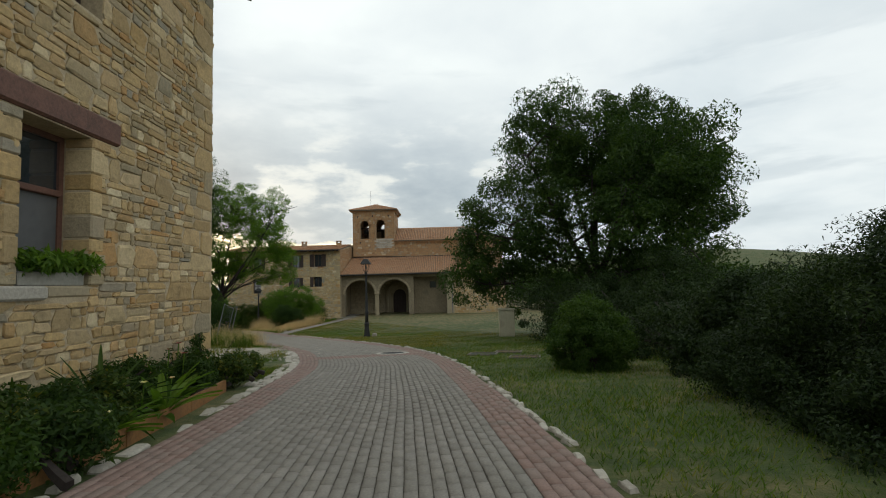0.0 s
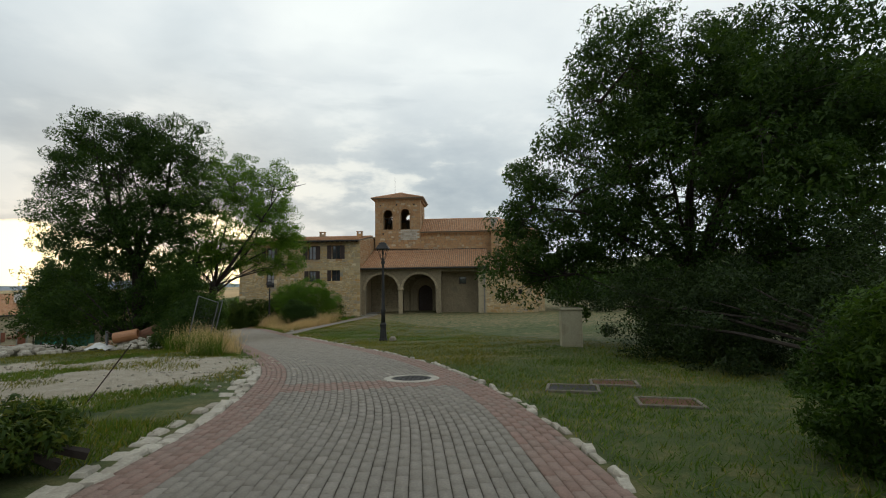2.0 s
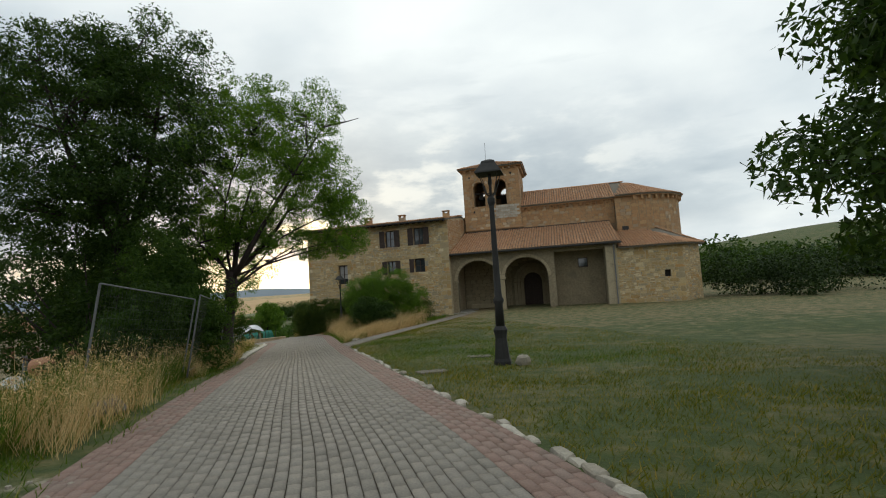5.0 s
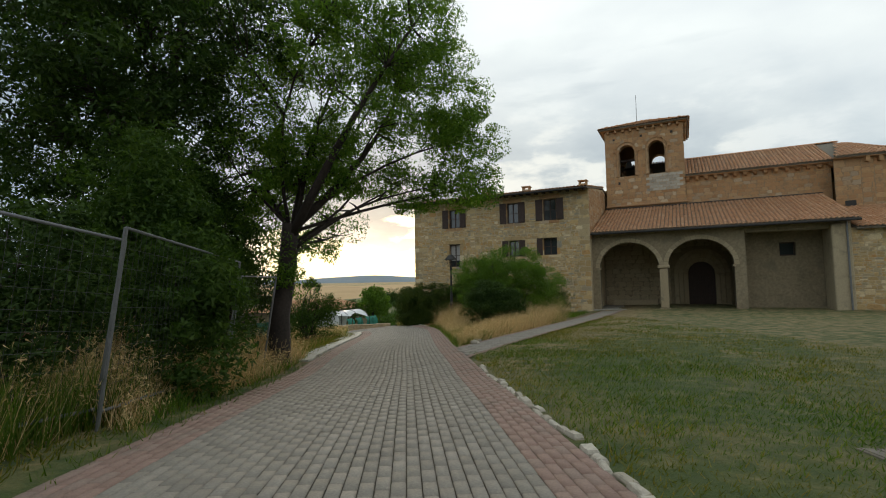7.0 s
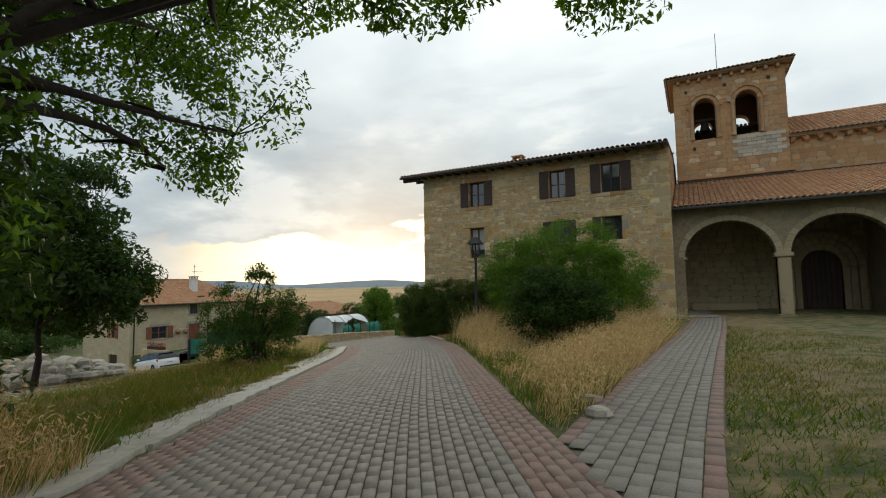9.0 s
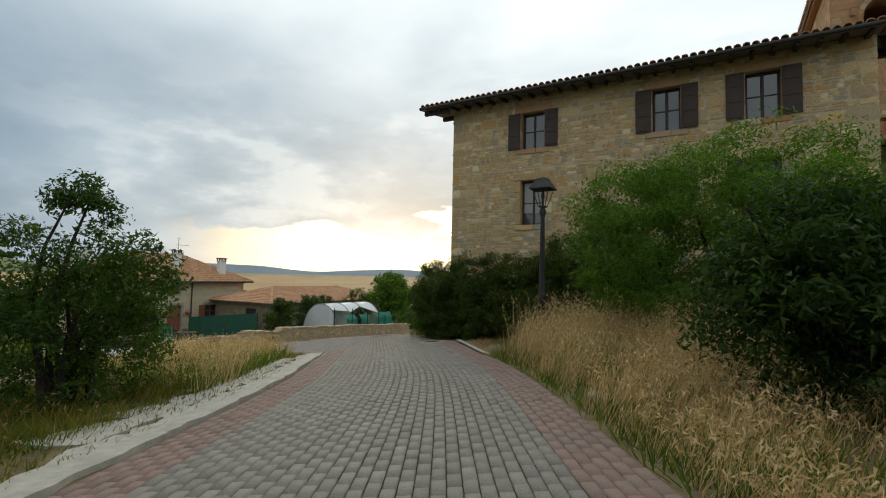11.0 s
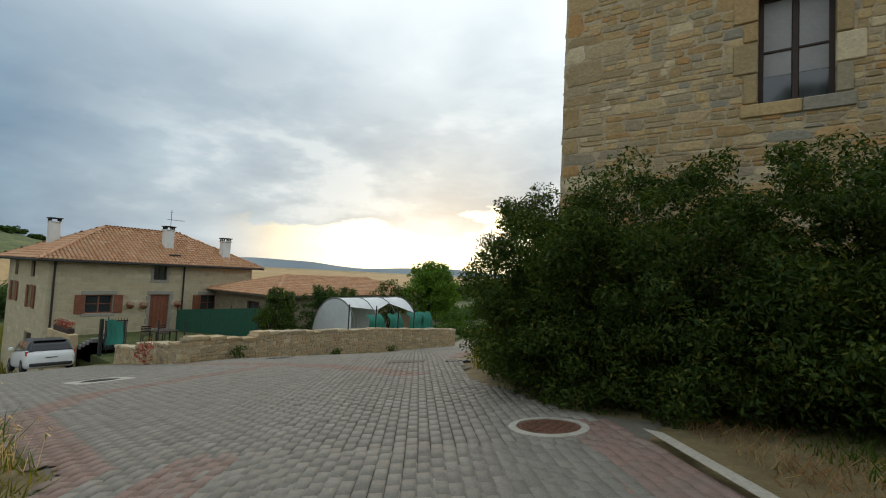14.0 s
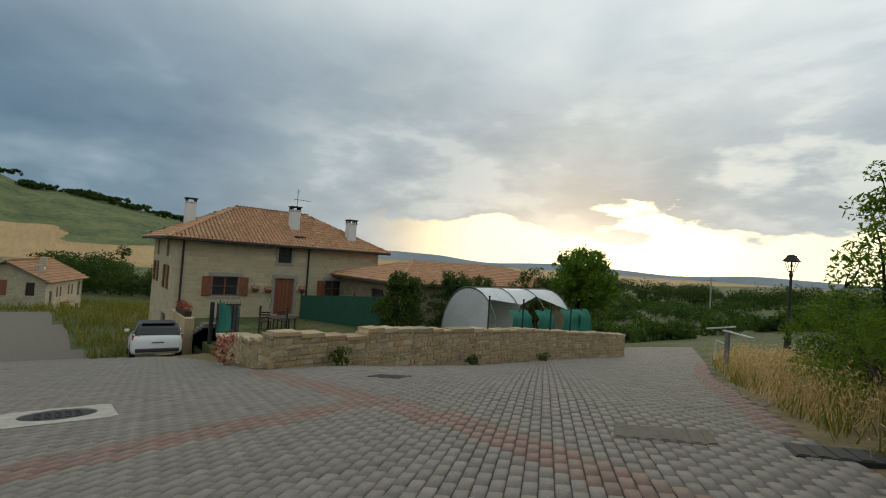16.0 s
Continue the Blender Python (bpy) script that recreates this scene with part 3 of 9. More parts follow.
def wall_shape(face, u0, u1, z0, z1, thick, openings=(), top=None, shape=None):
    """A thick wall with openings right through it; an opening is (ua, ub, za, zb[, arch rise])."""
    s = shape or Shape()
    cuts = {u0, u1}
    for op in openings:
        cuts |= {op[0], op[1]}
        if len(op) > 4 and op[4]:
            cuts |= {op[0] + (op[1] - op[0]) * (1 - math.cos(math.pi * k / 20)) / 2 for k in range(21)}
    if top:
        cuts |= {u0 + (u1 - u0) * k / 8 for k in range(9)}
    cuts = sorted(c for c in cuts if u0 <= c <= u1)
    for a, b in zip(cuts, cuts[1:]):
        if b - a < 1e-5:
            continue
        m = (a + b) / 2
        holes = sorted([op for op in openings if op[0] < m < op[1]], key=lambda op: op[2])
        lo = (z0, z0)
        spans = []
        for op in holes:
            spans.append((lo, (op[2], op[2])))
            lo = (arc_top(op, a), arc_top(op, b))
        spans.append((lo, (top(a), top(b)) if top else (z1, z1)))
        for (la, lb), (ha, hb) in spans:
            if ha - la < 1e-4 and hb - lb < 1e-4:
                continue
            vs = [face.at(a, la), face.at(b, lb), face.at(b, hb), face.at(a, ha), face.at(a, la, -thick), face.at(b, lb, -thick), face.at(b, hb, -thick), face.at(a, ha, -thick)]
            s.add(vs, [(0, 1, 2, 3), (5, 4, 7, 6), (0, 4, 5, 1), (3, 2, 6, 7), (0, 3, 7, 4), (1, 5, 6, 2)])
    # one connected shell: shared corners, no faces inside
    seen, index, verts, faces = {}, [], [], {}
    for q in s.v:
        k = tuple(round(c, 4) for c in q)
        if k not in seen:
            seen[k] = len(verts)
            verts.append(q)
        index.append(seen[k])
    for f in s.f:
        g = tuple(index[i] for i in f)
        if len(set(g)) < 3:
            continue
        key = frozenset(g)
        if key in faces:
            faces[key] = None
        else:
            faces[key] = tuple(dict.fromkeys(g))
    s.v, s.f = verts, [f for f in faces.values() if f]
    return s


STONE_MESHES = {}


def stone_meshes(mat):
    if mat.name not in STONE_MESHES:
        r = random.Random(3)
        out = []
        for k in range(10):
            s = Shape()
            j = lambda q: q + r.uniform(-0.08, 0.06)
            cut = lambda: r.uniform(0.08, 0.28)
            low = [(j(a), 0.0, j(b)) for a, b in ((-0.5, -0.5 + cut()), (-0.5 + cut(), -0.5), (0.5 - 0.5 * cut(), -0.5), (0.5, r.uniform(-0.1, 0.2)), (0.5 - cut(), 0.5), (-0.5 + 0.5 * cut(), 0.5))]
            high = [(a * 0.84 + r.uniform(-0.04, 0.04), -1.0 + r.uniform(0, 0.4), b * 0.70 + r.uniform(-0.05, 0.05)) for a, _, b in low]
            mid = [(a * 0.98 + r.uniform(-0.02, 0.02), -0.55 + r.uniform(-0.1, 0.1), b * 0.96 + r.uniform(-0.02, 0.02)) for a, _, b in low]
            s.loft([low, mid, high])
            me = s.mesh("stone")
            me.materials.append(mat)
            out.append(me)
        STONE_MESHES[mat.name] = out
    return STONE_MESHES[mat.name]


def coursed_cells(r, u0, u1, z0, z1, course, length, quoin):
    """Squared blocks in level courses."""
    z, row, out = z0, 0, []
    while z < z1 - 0.05:
        h = r.uniform(*course)
        if z1 - z - h < course[0]:
            h = z1 - z
        u = u0
        row += 1
        while u < u1 - 0.03:
            w = r.uniform(*length) * (0.7 + 0.3 * r.random()) * (0.6 + h / course[1] * 0.5)
            if quoin in (-1, 2) and u == u0:
                w = 0.62 if row % 2 else 0.36
            if quoin in (1, 2) and u1 - u < 0.95:
                w = u1 - u if u1 - u < 0.7 else u1 - u - (0.62 if row % 2 else 0.36)
            w = max(0.08, min(w, u1 - u))
            if u1 - u - w < 0.08:
                w = u1 - u
            out.append((u, u + w, z, z + h))
            u += w
        z += h
    return out


def rubble_cells(r, u0, u1, z0, z1, quoin):
    """Wild rubble: big blocks beside stacks of thin slabs, larger squared stones at the corners."""
    out = []

    def fill(a, b, lo, hi):
        w, h = b - a, hi - lo
        if h > 0.34 or (h > 0.16 and r.random() < 0.50):
            k = r.uniform(0.28, 0.72)
            fill(a, b, lo, lo + h * k)
            fill(a, b, lo + h * k, hi)
        elif w > max(0.55, 3.0 * h) or (w > 0.26 and w > 1.6 * h and r.random() < 0.5):
            k = r.uniform(0.3, 0.7)
            fill(a, a + w * k, lo, hi)
            fill(a + w * k, b, lo, hi)
        else:
            out.append((a, b, lo, hi))
    starts = {}
    for end, on in ((-1, quoin in (-1, 2)), (1, quoin in (1, 2))):
        z, row = z0, 0
        while on and z < z1 - 0.02:
            h = min(r.choice((0.2, 0.28, 0.34, 0.42)) * r.uniform(0.9, 1.1), z1 - z)
            w = (0.66 if row % 2 else 0.38) * r.uniform(0.85, 1.2)
            out.append((u0, u0 + w, z, z + h) if end < 0 else (u1 - w, u1, z, z + h))
            starts.setdefault(end, []).append((z, z + h, w))
            z += h
            row += 1
    left = starts.get(-1, [(z0, z1, 0.0)])
    right = starts.get(1, [(z0, z1, 0.0)])
    z = z0
    while z < z1 - 0.03:
        zc = z + 0.01
        lw = next(v for v in left if v[0] <= zc <= v[1] or v is left[-1])
        rw = next(v for v in right if v[0] <= zc <= v[1] or v is right[-1])
        top = min(z + r.uniform(0.28, 0.5), z1)
        for v in (lw, rw):
            if v[2] > 0 and v[1] - z > 0.02:
                top = min(top, v[1])
        u, end = u0 + lw[2], u1 - rw[2]
        while u < end - 0.02:
            w = r.uniform(0.28, 1.0)
            if end - u - w < 0.2:
                w = end - u
            fill(u, u + w, z, top)
            u += w
        z = top
    return out


def lay_stones(parent, face, u0, u1, z0, z1, openings, mat, seed, course=(0.12, 0.26), length=(0.2, 0.6), proud=0.03, joint=0.018, own=None, top=None, quoin=0, margin=0.0, rough=False):
    """Courses of stones on a wall's face. own: (u0, u1, z0, z1) where each stone is a piece of its own; quoin 1: big corner stones at u1, -1: at u0, 2: both."""
    r = random.Random(seed)
    meshes = stone_meshes(mat)
    rest, count = Shape(), 0
    cells = rubble_cells(r, u0, u1, z0, z1, quoin) if rough else coursed_cells(r, u0, u1, z0, z1, course, length, quoin)
    for ca, cb, cl, ch in cells:
        a, b, lo, hi = ca + joint / 2, cb - joint / 2, cl + joint / 2, ch - joint / 2
        if top and hi > top((a + b) / 2) - 0.02:
            continue
        pieces = [(a, b, lo, hi)]
        for op in openings:
            oz = op[3] if len(op) < 5 or not op[4] else max(arc_top(op, min(max(a, op[0]), op[1])), arc_top(op, min(max(b, op[0]), op[1])), arc_top(op, min(max((a + b) / 2, op[0]), op[1])))
            nxt = []
            for (pa, pb, pl, ph) in pieces:
                if pb <= op[0] - margin or pa >= op[1] + margin or ph <= op[2] - margin or pl >= oz + margin:
                    nxt.append((pa, pb, pl, ph))
                    continue
                if pa < op[0] - margin - 0.06:
                    nxt.append((pa, op[0] - margin, pl, ph))
                if pb > op[1] + margin + 0.06:
                    nxt.append((op[1] + margin, pb, pl, ph))
                if pl < op[2] - margin - 0.05:
                    nxt.append((max(pa, op[0] - margin), min(pb, op[1] + margin), pl, op[2] - margin))
                if ph > oz + margin + 0.05:
                    nxt.append((max(pa, op[0] - margin), min(pb, op[1] + margin), oz + margin, ph))
            pieces = nxt
        for pa, pb, pl, ph in pieces:
            if pb - pa < 0.05 or ph - pl < 0.04:
                continue
            d = proud * r.uniform(0.45, 1.25)
            me = meshes[r.randrange(len(meshes))]
            cu, cz = (pa + pb) / 2, (pl + ph) / 2
            flip = r.choice((-1, 1))
            tilt = r.uniform(-0.05, 0.05) * min(pb - pa, 3 * (ph - pl)) if rough else 0.0
            if own and own[0] < cu < own[1] and own[2] < cz < own[3] and count < 300:
                count += 1
                ob = new("stone", me)
                ob.parent = parent
                c = face.at(cu, cz, -0.002)
                ux, nx = face.u, face.n
                m = Matrix(((ux.x * (pb - pa) * flip, -nx.x * d, 0, c[0]), (ux.y * (pb - pa) * flip, -nx.y * d, 0, c[1]), (tilt, 0, ph - pl, c[2]), (0, 0, 0, 1)))
                ob.matrix_parent_inverse = PLACE.get(parent, Matrix()).inverted()
                ob.matrix_basis = m
            else:
                vs = [face.at(cu + v.co.x * (pb - pa) * flip, cz + v.co.z * (ph - pl) + v.co.x * tilt, -v.co.y * d - 0.002) for v in me.vertices]
                rest.add(vs, [tuple(p.vertices) for p in me.polygons][1:])
    if rest.v:
        tagged(part("stonework", rest, mat, parent), kind="stuff")


def tile_shape():
    s = Shape()
    rows = []
    for y, lift, k in ((0.0, 0.035, 1.0), (0.44, 0.0, 0.86)):
        rows.append([(0.098 * k * math.cos(a), y, lift + 0.078 * k * math.sin(a)) for a in (math.pi * i / 5 for i in range(6))])
    s.loft(rows, caps=False, closed=False)
    lip = [(x * 0.82, y, z * 0.82) for x, y, z in rows[0]]
    s.loft([lip, rows[0]], caps=False, closed=False)
    me = s.mesh("tile", True)
    me.materials.append(TILE)
    return me


TILE_MESH = tile_shape()
TILE_V = np.array([tuple(v.co) for v in TILE_MESH.vertices])
TILE_F = [tuple(p.vertices) for p in TILE_MESH.polygons]


def tile_roof(parent, e0, e1, r0, r1, seed, own_rows=0, pitch=0.225, course=0.36, thick=0.10, board=True):
    """A roof plane of barrel tiles between an eave (e0 to e1) and a ridge (r0 to r1), on a slab of its own."""
    e0, e1, r0, r1 = (Vector(p) for p in (e0, e1, r0, r1))
    n = (e1 - e0).cross(r0 - e0 if (r0 - e0).length > 0.1 else r1 - e0)
    n.normalize()
    if n.z < 0:
        n = -n
    s = Shape()
    lo = [e0, e1, r1, r0] if (r1 - r0).length > 0.05 else [e0, e1, r0]
    k = len(lo)
    s.add([p for p in lo] + [p - n * thick for p in lo], [tuple(range(k)), tuple(range(2 * k - 1, k - 1, -1))] + [(i, i + k, (i + 1) % k + k, (i + 1) % k) for i in range(k)])
    slab = part("roof_deck", s, JOINT, parent)
    u = (e1 - e0).normalized()
    up = n.cross(u).normalized()
    if up.z < 0:
        up = -up
    width = (e1 - e0).length
    ra, rb = (r0 - e0).dot(u), (r1 - e0).dot(u)
    rise = (r0 - e0).dot(up)
    rnd = random.Random(seed)
    verts, faces, made = [], [], 0
    cols = int(width / pitch)
    side = 1 if u.cross(up).dot(n) > 0 else -1
    for c in range(cols):
        x = (c + 0.5) * width / cols
        vmax = rise
        if x < ra:
            vmax = rise * x / ra
        if x > rb:
            vmax = min(vmax, rise * (width - x) / max(1e-6, width - rb))
        if x < 0 or x > width:
            continue
        for k in range(int(vmax / course) + 1):
            v = k * course
            if v > vmax:
                break
            o = e0 + u * x + up * (v - 0.06) + n * (0.012 + rnd.uniform(-0.006, 0.008))
            t = rnd.uniform(-0.03, 0.03)
            uu, vv = (u + up * t), (up - u * t)
            m = Matrix(((uu.x, vv.x, n.x, o.x), (uu.y, vv.y, n.y, o.y), (uu.z, vv.z, n.z, o.z), (0, 0, 0, 1)))
            if k < own_rows and made < 300:
                made += 1
                ob = new("tile", TILE_MESH)
                ob.parent, ob.matrix_parent_inverse, ob.matrix_basis = slab, Matrix(), m
            else:
                a = np.array(m)[:3, :3] @ TILE_V.T + np.array(m)[:3, 3:4]
                b = len(verts)
                verts.extend(a.T.tolist())
                faces.extend(tuple(i + b for i in f) for f in TILE_F)
    me = bpy.data.meshes.new("tiling")
    me.from_pydata(verts, [], faces)
    me.shade_smooth()
    me.materials.append(TILE)
    tagged(part("tiling", me, TILE, slab), kind="stuff")
    return slab


def ridge_tiles(parent, a, b):
    a, b = Vector(a), Vector(b)
    n = max(1, int((b - a).length / 0.4))
    d = (b - a) / n
    w = d.cross(Vector((0, 0, 1))).normalized()
    for i in range(n):
        p, q = a + d * i, a + d * (i + 1.12)
        part("ridge_tile", Shape().loft([[c + w * (r * math.cos(t)) + Vector((0, 0, r * 0.8 * math.sin(t) + 0.03)) for t in (math.pi * k / 5 for k in range(6))] for c, r in ((p, 0.13), (q, 0.11))], closed=False, caps=False), TILE, parent)


def window(parent, face, ua, ub, za, zb, deep=0.22, frame=DARKWOOD, bars=(2, 2), shutters=0, shutter_mat=DARKWOOD, blind=0.0, name="window", sill=None):
    """A casement set back in its opening: frame, panes, bars and open shutters that lie on the wall."""
    f = 0.07
    ring = []
    for m, o in ((0.0, -deep), (f, -deep), (f, -deep - 0.07), (0.0, -deep - 0.07)):
        ring.append([face.at(ua + m, za + m, o), face.at(ub - m, za + m, o), face.at(ub - m, zb - m, o), face.at(ua + m, zb - m, o)])
    w = part(name, Shape().loft(ring + ring[:1], caps=False), frame, parent)
    nx, nz = bars
    for i in range(1, nx):
        u = ua + (ub - ua) * i / nx
        part("mullion", Shape().box(face.at(u - 0.04, za + f, -deep - 0.065), face.at(u + 0.04, zb - f, -deep - 0.005), 0.008), frame, w)
    for j in range(1, nz):
        z = za + (zb - za) * j / nz
        part("glazing_bar", Shape().box(face.at(ua + f, z - 0.018, -deep - 0.06), face.at(ub - f, z + 0.018, -deep - 0.01), 0.006), frame, w)
    for i in range(nx):
        a, b = ua + (ub - ua) * i / nx + 0.045, ua + (ub - ua) * (i + 1) / nx - 0.045
        part("pane", Shape().box(face.at(a, za + f, -deep - 0.045), face.at(b, zb - f, -deep - 0.035)), GLASS, w)
        if blind:
            part("blind", Shape().box(face.at(a, za + (zb - za) * (1 - blind), -deep - 0.033), face.at(b, zb - f, -deep - 0.027)), CURTAIN, w, "drawn pale grey blind")
    if sill is not None:
        part("sill", Shape().box(face.at(ua - 0.12, za - 0.16, -deep), face.at(ub + 0.12, za, 0.05), 0.015), sill, w)
    if shutters:
        wide = (ub - ua) / 2 if shutters is True else shutters
        for a, b in ((ua - wide, ua - 0.02), (ub + 0.02, ub + wide)):
            t = Shape()
            t.box(face.at(a, za, 0.04), face.at(b, zb, 0.075), 0.01)
            k = 3
            for i in range(k):
                lo, hi = za + (zb - za) * (i + 0.12) / k, za + (zb - za) * (i + 0.88) / k
                t.box(face.at(a + 0.06, lo, 0.07), face.at(b - 0.06, hi, 0.09), 0.01)
            part("shutter", t, shutter_mat, w)
    return w


def dressed(parent, face, ua, ub, za, zb, mat, rim=0.16, lintel=0.24):
    """Big dressed stones round an opening."""
    r = random.Random(int(ua * 100) + int(za * 10))

    def stone(a, lo, b, hi, out):
        part("surround_stone", Shape().box(face.at(a, lo, -0.2), face.at(b, hi, out), 0.015), mat, parent)
    for side in (0, 1):
        z, k = za, 0
        while z < zb - 0.05:
            h = min(r.uniform(0.28, 0.5), zb - z)
            w = rim * (1.9 if k % 2 else 1.1)
            a, b = (ua - w, ua + 0.006) if side == 0 else (ub - 0.006, ub + w)
            stone(a, z + 0.008, b, z + h - 0.008, 0.034)
            z += h
            k += 1
    m = (ua + ub) / 2 + r.uniform(-0.15, 0.15)
    stone(ua - rim * 1.6, zb + 0.005, ub + rim * 1.6, zb + lintel, 0.038)
    stone(ua - rim * 1.3, za - 0.2, m, za - 0.005, 0.04)
    stone(m + 0.01, za - 0.2, ub + rim * 1.3, za - 0.005, 0.04)


# ---- stone house beside the church ----
def big_house():
    h = thing("stone_house", (-18.8, 60, -3.4), "three-storey rubble stone house with dark shutters beside the church", "house")
    f = south(56.0)
    ops = [(-22.42, -21.52, 0.85, 2.52), (-17.75, -17.0, 1.42, 2.55), (-15.3, -14.35, 1.45, 2.6),
           (-22.42, -21.5, 3.72, 5.1), (-17.85, -17.0, 3.76, 5.2), (-15.25, -14.35, 3.8, 5.25), (-16.9, -15.6, -3.2, -1.2)]
    wall = part("wall", wall_shape(f, -25.36, -12.2, -4.6, 5.75, 0.6, ops), MORTAR, h)
    for op in ops[:6]:
        dressed(wall, f, *op, RUBBLE if op[2] < 3 else ASHLAR, 0.16, 0.28)
    window(h, f, *ops[0], frame=DARKWOOD, bars=(2, 2), blind=0.72)
    window(h, f, *ops[1], bars=(2, 2), shutters=0.46)
    window(h, f, *ops[2], bars=(2, 2), shutters=0.0)
    part("shutter", Shape().box(f.at(-15.72, 1.45, 0.04), f.at(-15.32, 2.6, 0.08), 0.01), DARKWOOD, h)
    for op in ops[3:6]:
        window(h, f, *op, bars=(2, 2), shutters=0.5)
    door = part("door", Shape().box(f.at(-16.9, -3.2, -0.3), f.at(-15.6, -1.2, -0.22), 0.01), DARKWOOD, h)
    west = westward(-25.36)
    wing = part("wall", wall_shape(west, 56.6, 68.0, -5.4, 5.75, 0.6), MORTAR, h)
    side = part("wall", wall_shape(east(-12.2), 56.6, 68.0, -3.0, 5.75, 0.6, top=lambda u: 5.78 + 0.13 * (u - 56)), MORTAR, h)
    part("wall", wall_shape(north(68.0), -24.76, -12.8, -5.4, 5.75, 0.5), MORTAR, h)
    lay_stones(wall, f, -25.36, -12.2, -3.6, 5.72, ops, RUBBLE, 11, proud=0.018, joint=0.013, own=(-25.4, -21.2, 0.2, 4.6), quoin=2, margin=0.15, rough=True)
    lay_stones(side, east(-12.2), 56.0, 63.2, 2.4, 6.7, [], ASHLAR, 12, (0.16, 0.3), (0.25, 0.6), top=lambda u: 5.78 + 0.13 * (u - 56))
    lay_stones(wing, west, 56.0, 62, -3, 5.7, [], RUBBLE, 13, quoin=-1, rough=True)
    # low-pitched roof with deep eaves on rafters
    z0, k = 5.72, 0.15
    roof = tile_roof(h, (-26.5, 55.25, z0), (-12.15, 55.25, z0), (-26.5, 62.2, z0 + k * 6.95), (-12.15, 62.2, z0 + k * 6.95), 21, own_rows=3)
    tile_roof(h, (-12.15, 69.1, z0), (-26.5, 69.1, z0), (-12.15, 62.2, z0 + k * 6.95), (-26.5, 62.2, z0 + k * 6.95), 22)
    ridge_tiles(h, (-26.5, 62.2, z0 + k * 6.95), (-12.15, 62.2, z0 + k * 6.95))
    for i in range(27):
        x = -26.2 + i * 0.53
        part("rafter", Shape().add([(x - 0.05, 55.32, z0 - 0.2), (x + 0.05, 55.32, z0 - 0.2), (x + 0.05, 56.1, z0 - 0.09), (x - 0.05, 56.1, z0 - 0.09), (x - 0.05, 55.32, z0 - 0.11), (x + 0.05, 55.32, z0 - 0.11), (x + 0.05, 56.1, z0 + 0.01), (x - 0.05, 56.1, z0 + 0.01)],
                                   [(0, 1, 2, 3), (7, 6, 5, 4), (0, 4, 5, 1), (1, 5, 6, 2), (2, 6, 7, 3), (3, 7, 4, 0)]), DARKWOOD, h)
    for y in (55.5, 57.0, 58.6, 60.3, 62.1):
        z = z0 + k * (y - 55.25) - 0.22
        part("purlin", Shape().box((-26.45, y - 0.07, z - 0.08), (-25.3, y + 0.07, z + 0.09), 0.015), DARKWOOD, h)
    part("gutter", Shape().tube([(-26.5, 55.17, z0 - 0.06), (-12.2, 55.17, z0 - 0.06)], 0.06, 8), IRON, h)
    for x, y in ((-20.2, 58.2), (-17.9, 61.2), (-13.4, 61.0)):
        zb = z0 + k * (y - 55.25)
        c = Shape().box((x - 0.3, y - 0.25, zb - 0.1), (x + 0.3, y + 0.25, zb + 0.42), 0.02)
        for dx in (-0.24, 0.24):
            for dy in (-0.19, 0.19):
                c.box((x + dx - 0.05, y + dy - 0.05, zb + 0.42), (x + dx + 0.05, y + dy + 0.05, zb + 0.62))
        c.box((x - 0.36, y - 0.31, zb + 0.62), (x + 0.36, y + 0.31, zb + 0.69), 0.02)
        part("chimney", c, ASHLAR, h, "small stone chimney with a slab cap")
    part("meter_box", Shape().box(f.at(-17.2, -0.62, 0.0), f.at(-16.85, -0.1, 0.1), 0.02), CURTAIN, h, "small white meter box")


big_house()


# ---- church ----
def arch_ring(face, ua, ub, zs, rise, w, out, deep=0.35, parent=None, mat=None):
    """Voussoirs round an arch, each a piece of its own where a parent is given."""
    s = Shape()
    c, r = (ua + ub) / 2, (ub - ua) / 2
    n = max(9, int(math.pi * r / 0.28))
    for i in range(n):
        a0, a1 = math.pi * i / n + 0.008, math.pi * (i + 1) / n - 0.008
        pts = [(c - rr * math.cos(a), zs + (rise / r) * rr * math.sin(a)) for a, rr in ((a0, r), (a1, r), (a1, r + w), (a0, r + w))]
        rings = [[face.at(u, z, out) for u, z in pts], [face.at(u, z, -deep) for u, z in pts]]
        if parent is not None:
            part("voussoir", Shape().loft(rings), mat, parent)
        else:
            s.loft(rings)
    return s


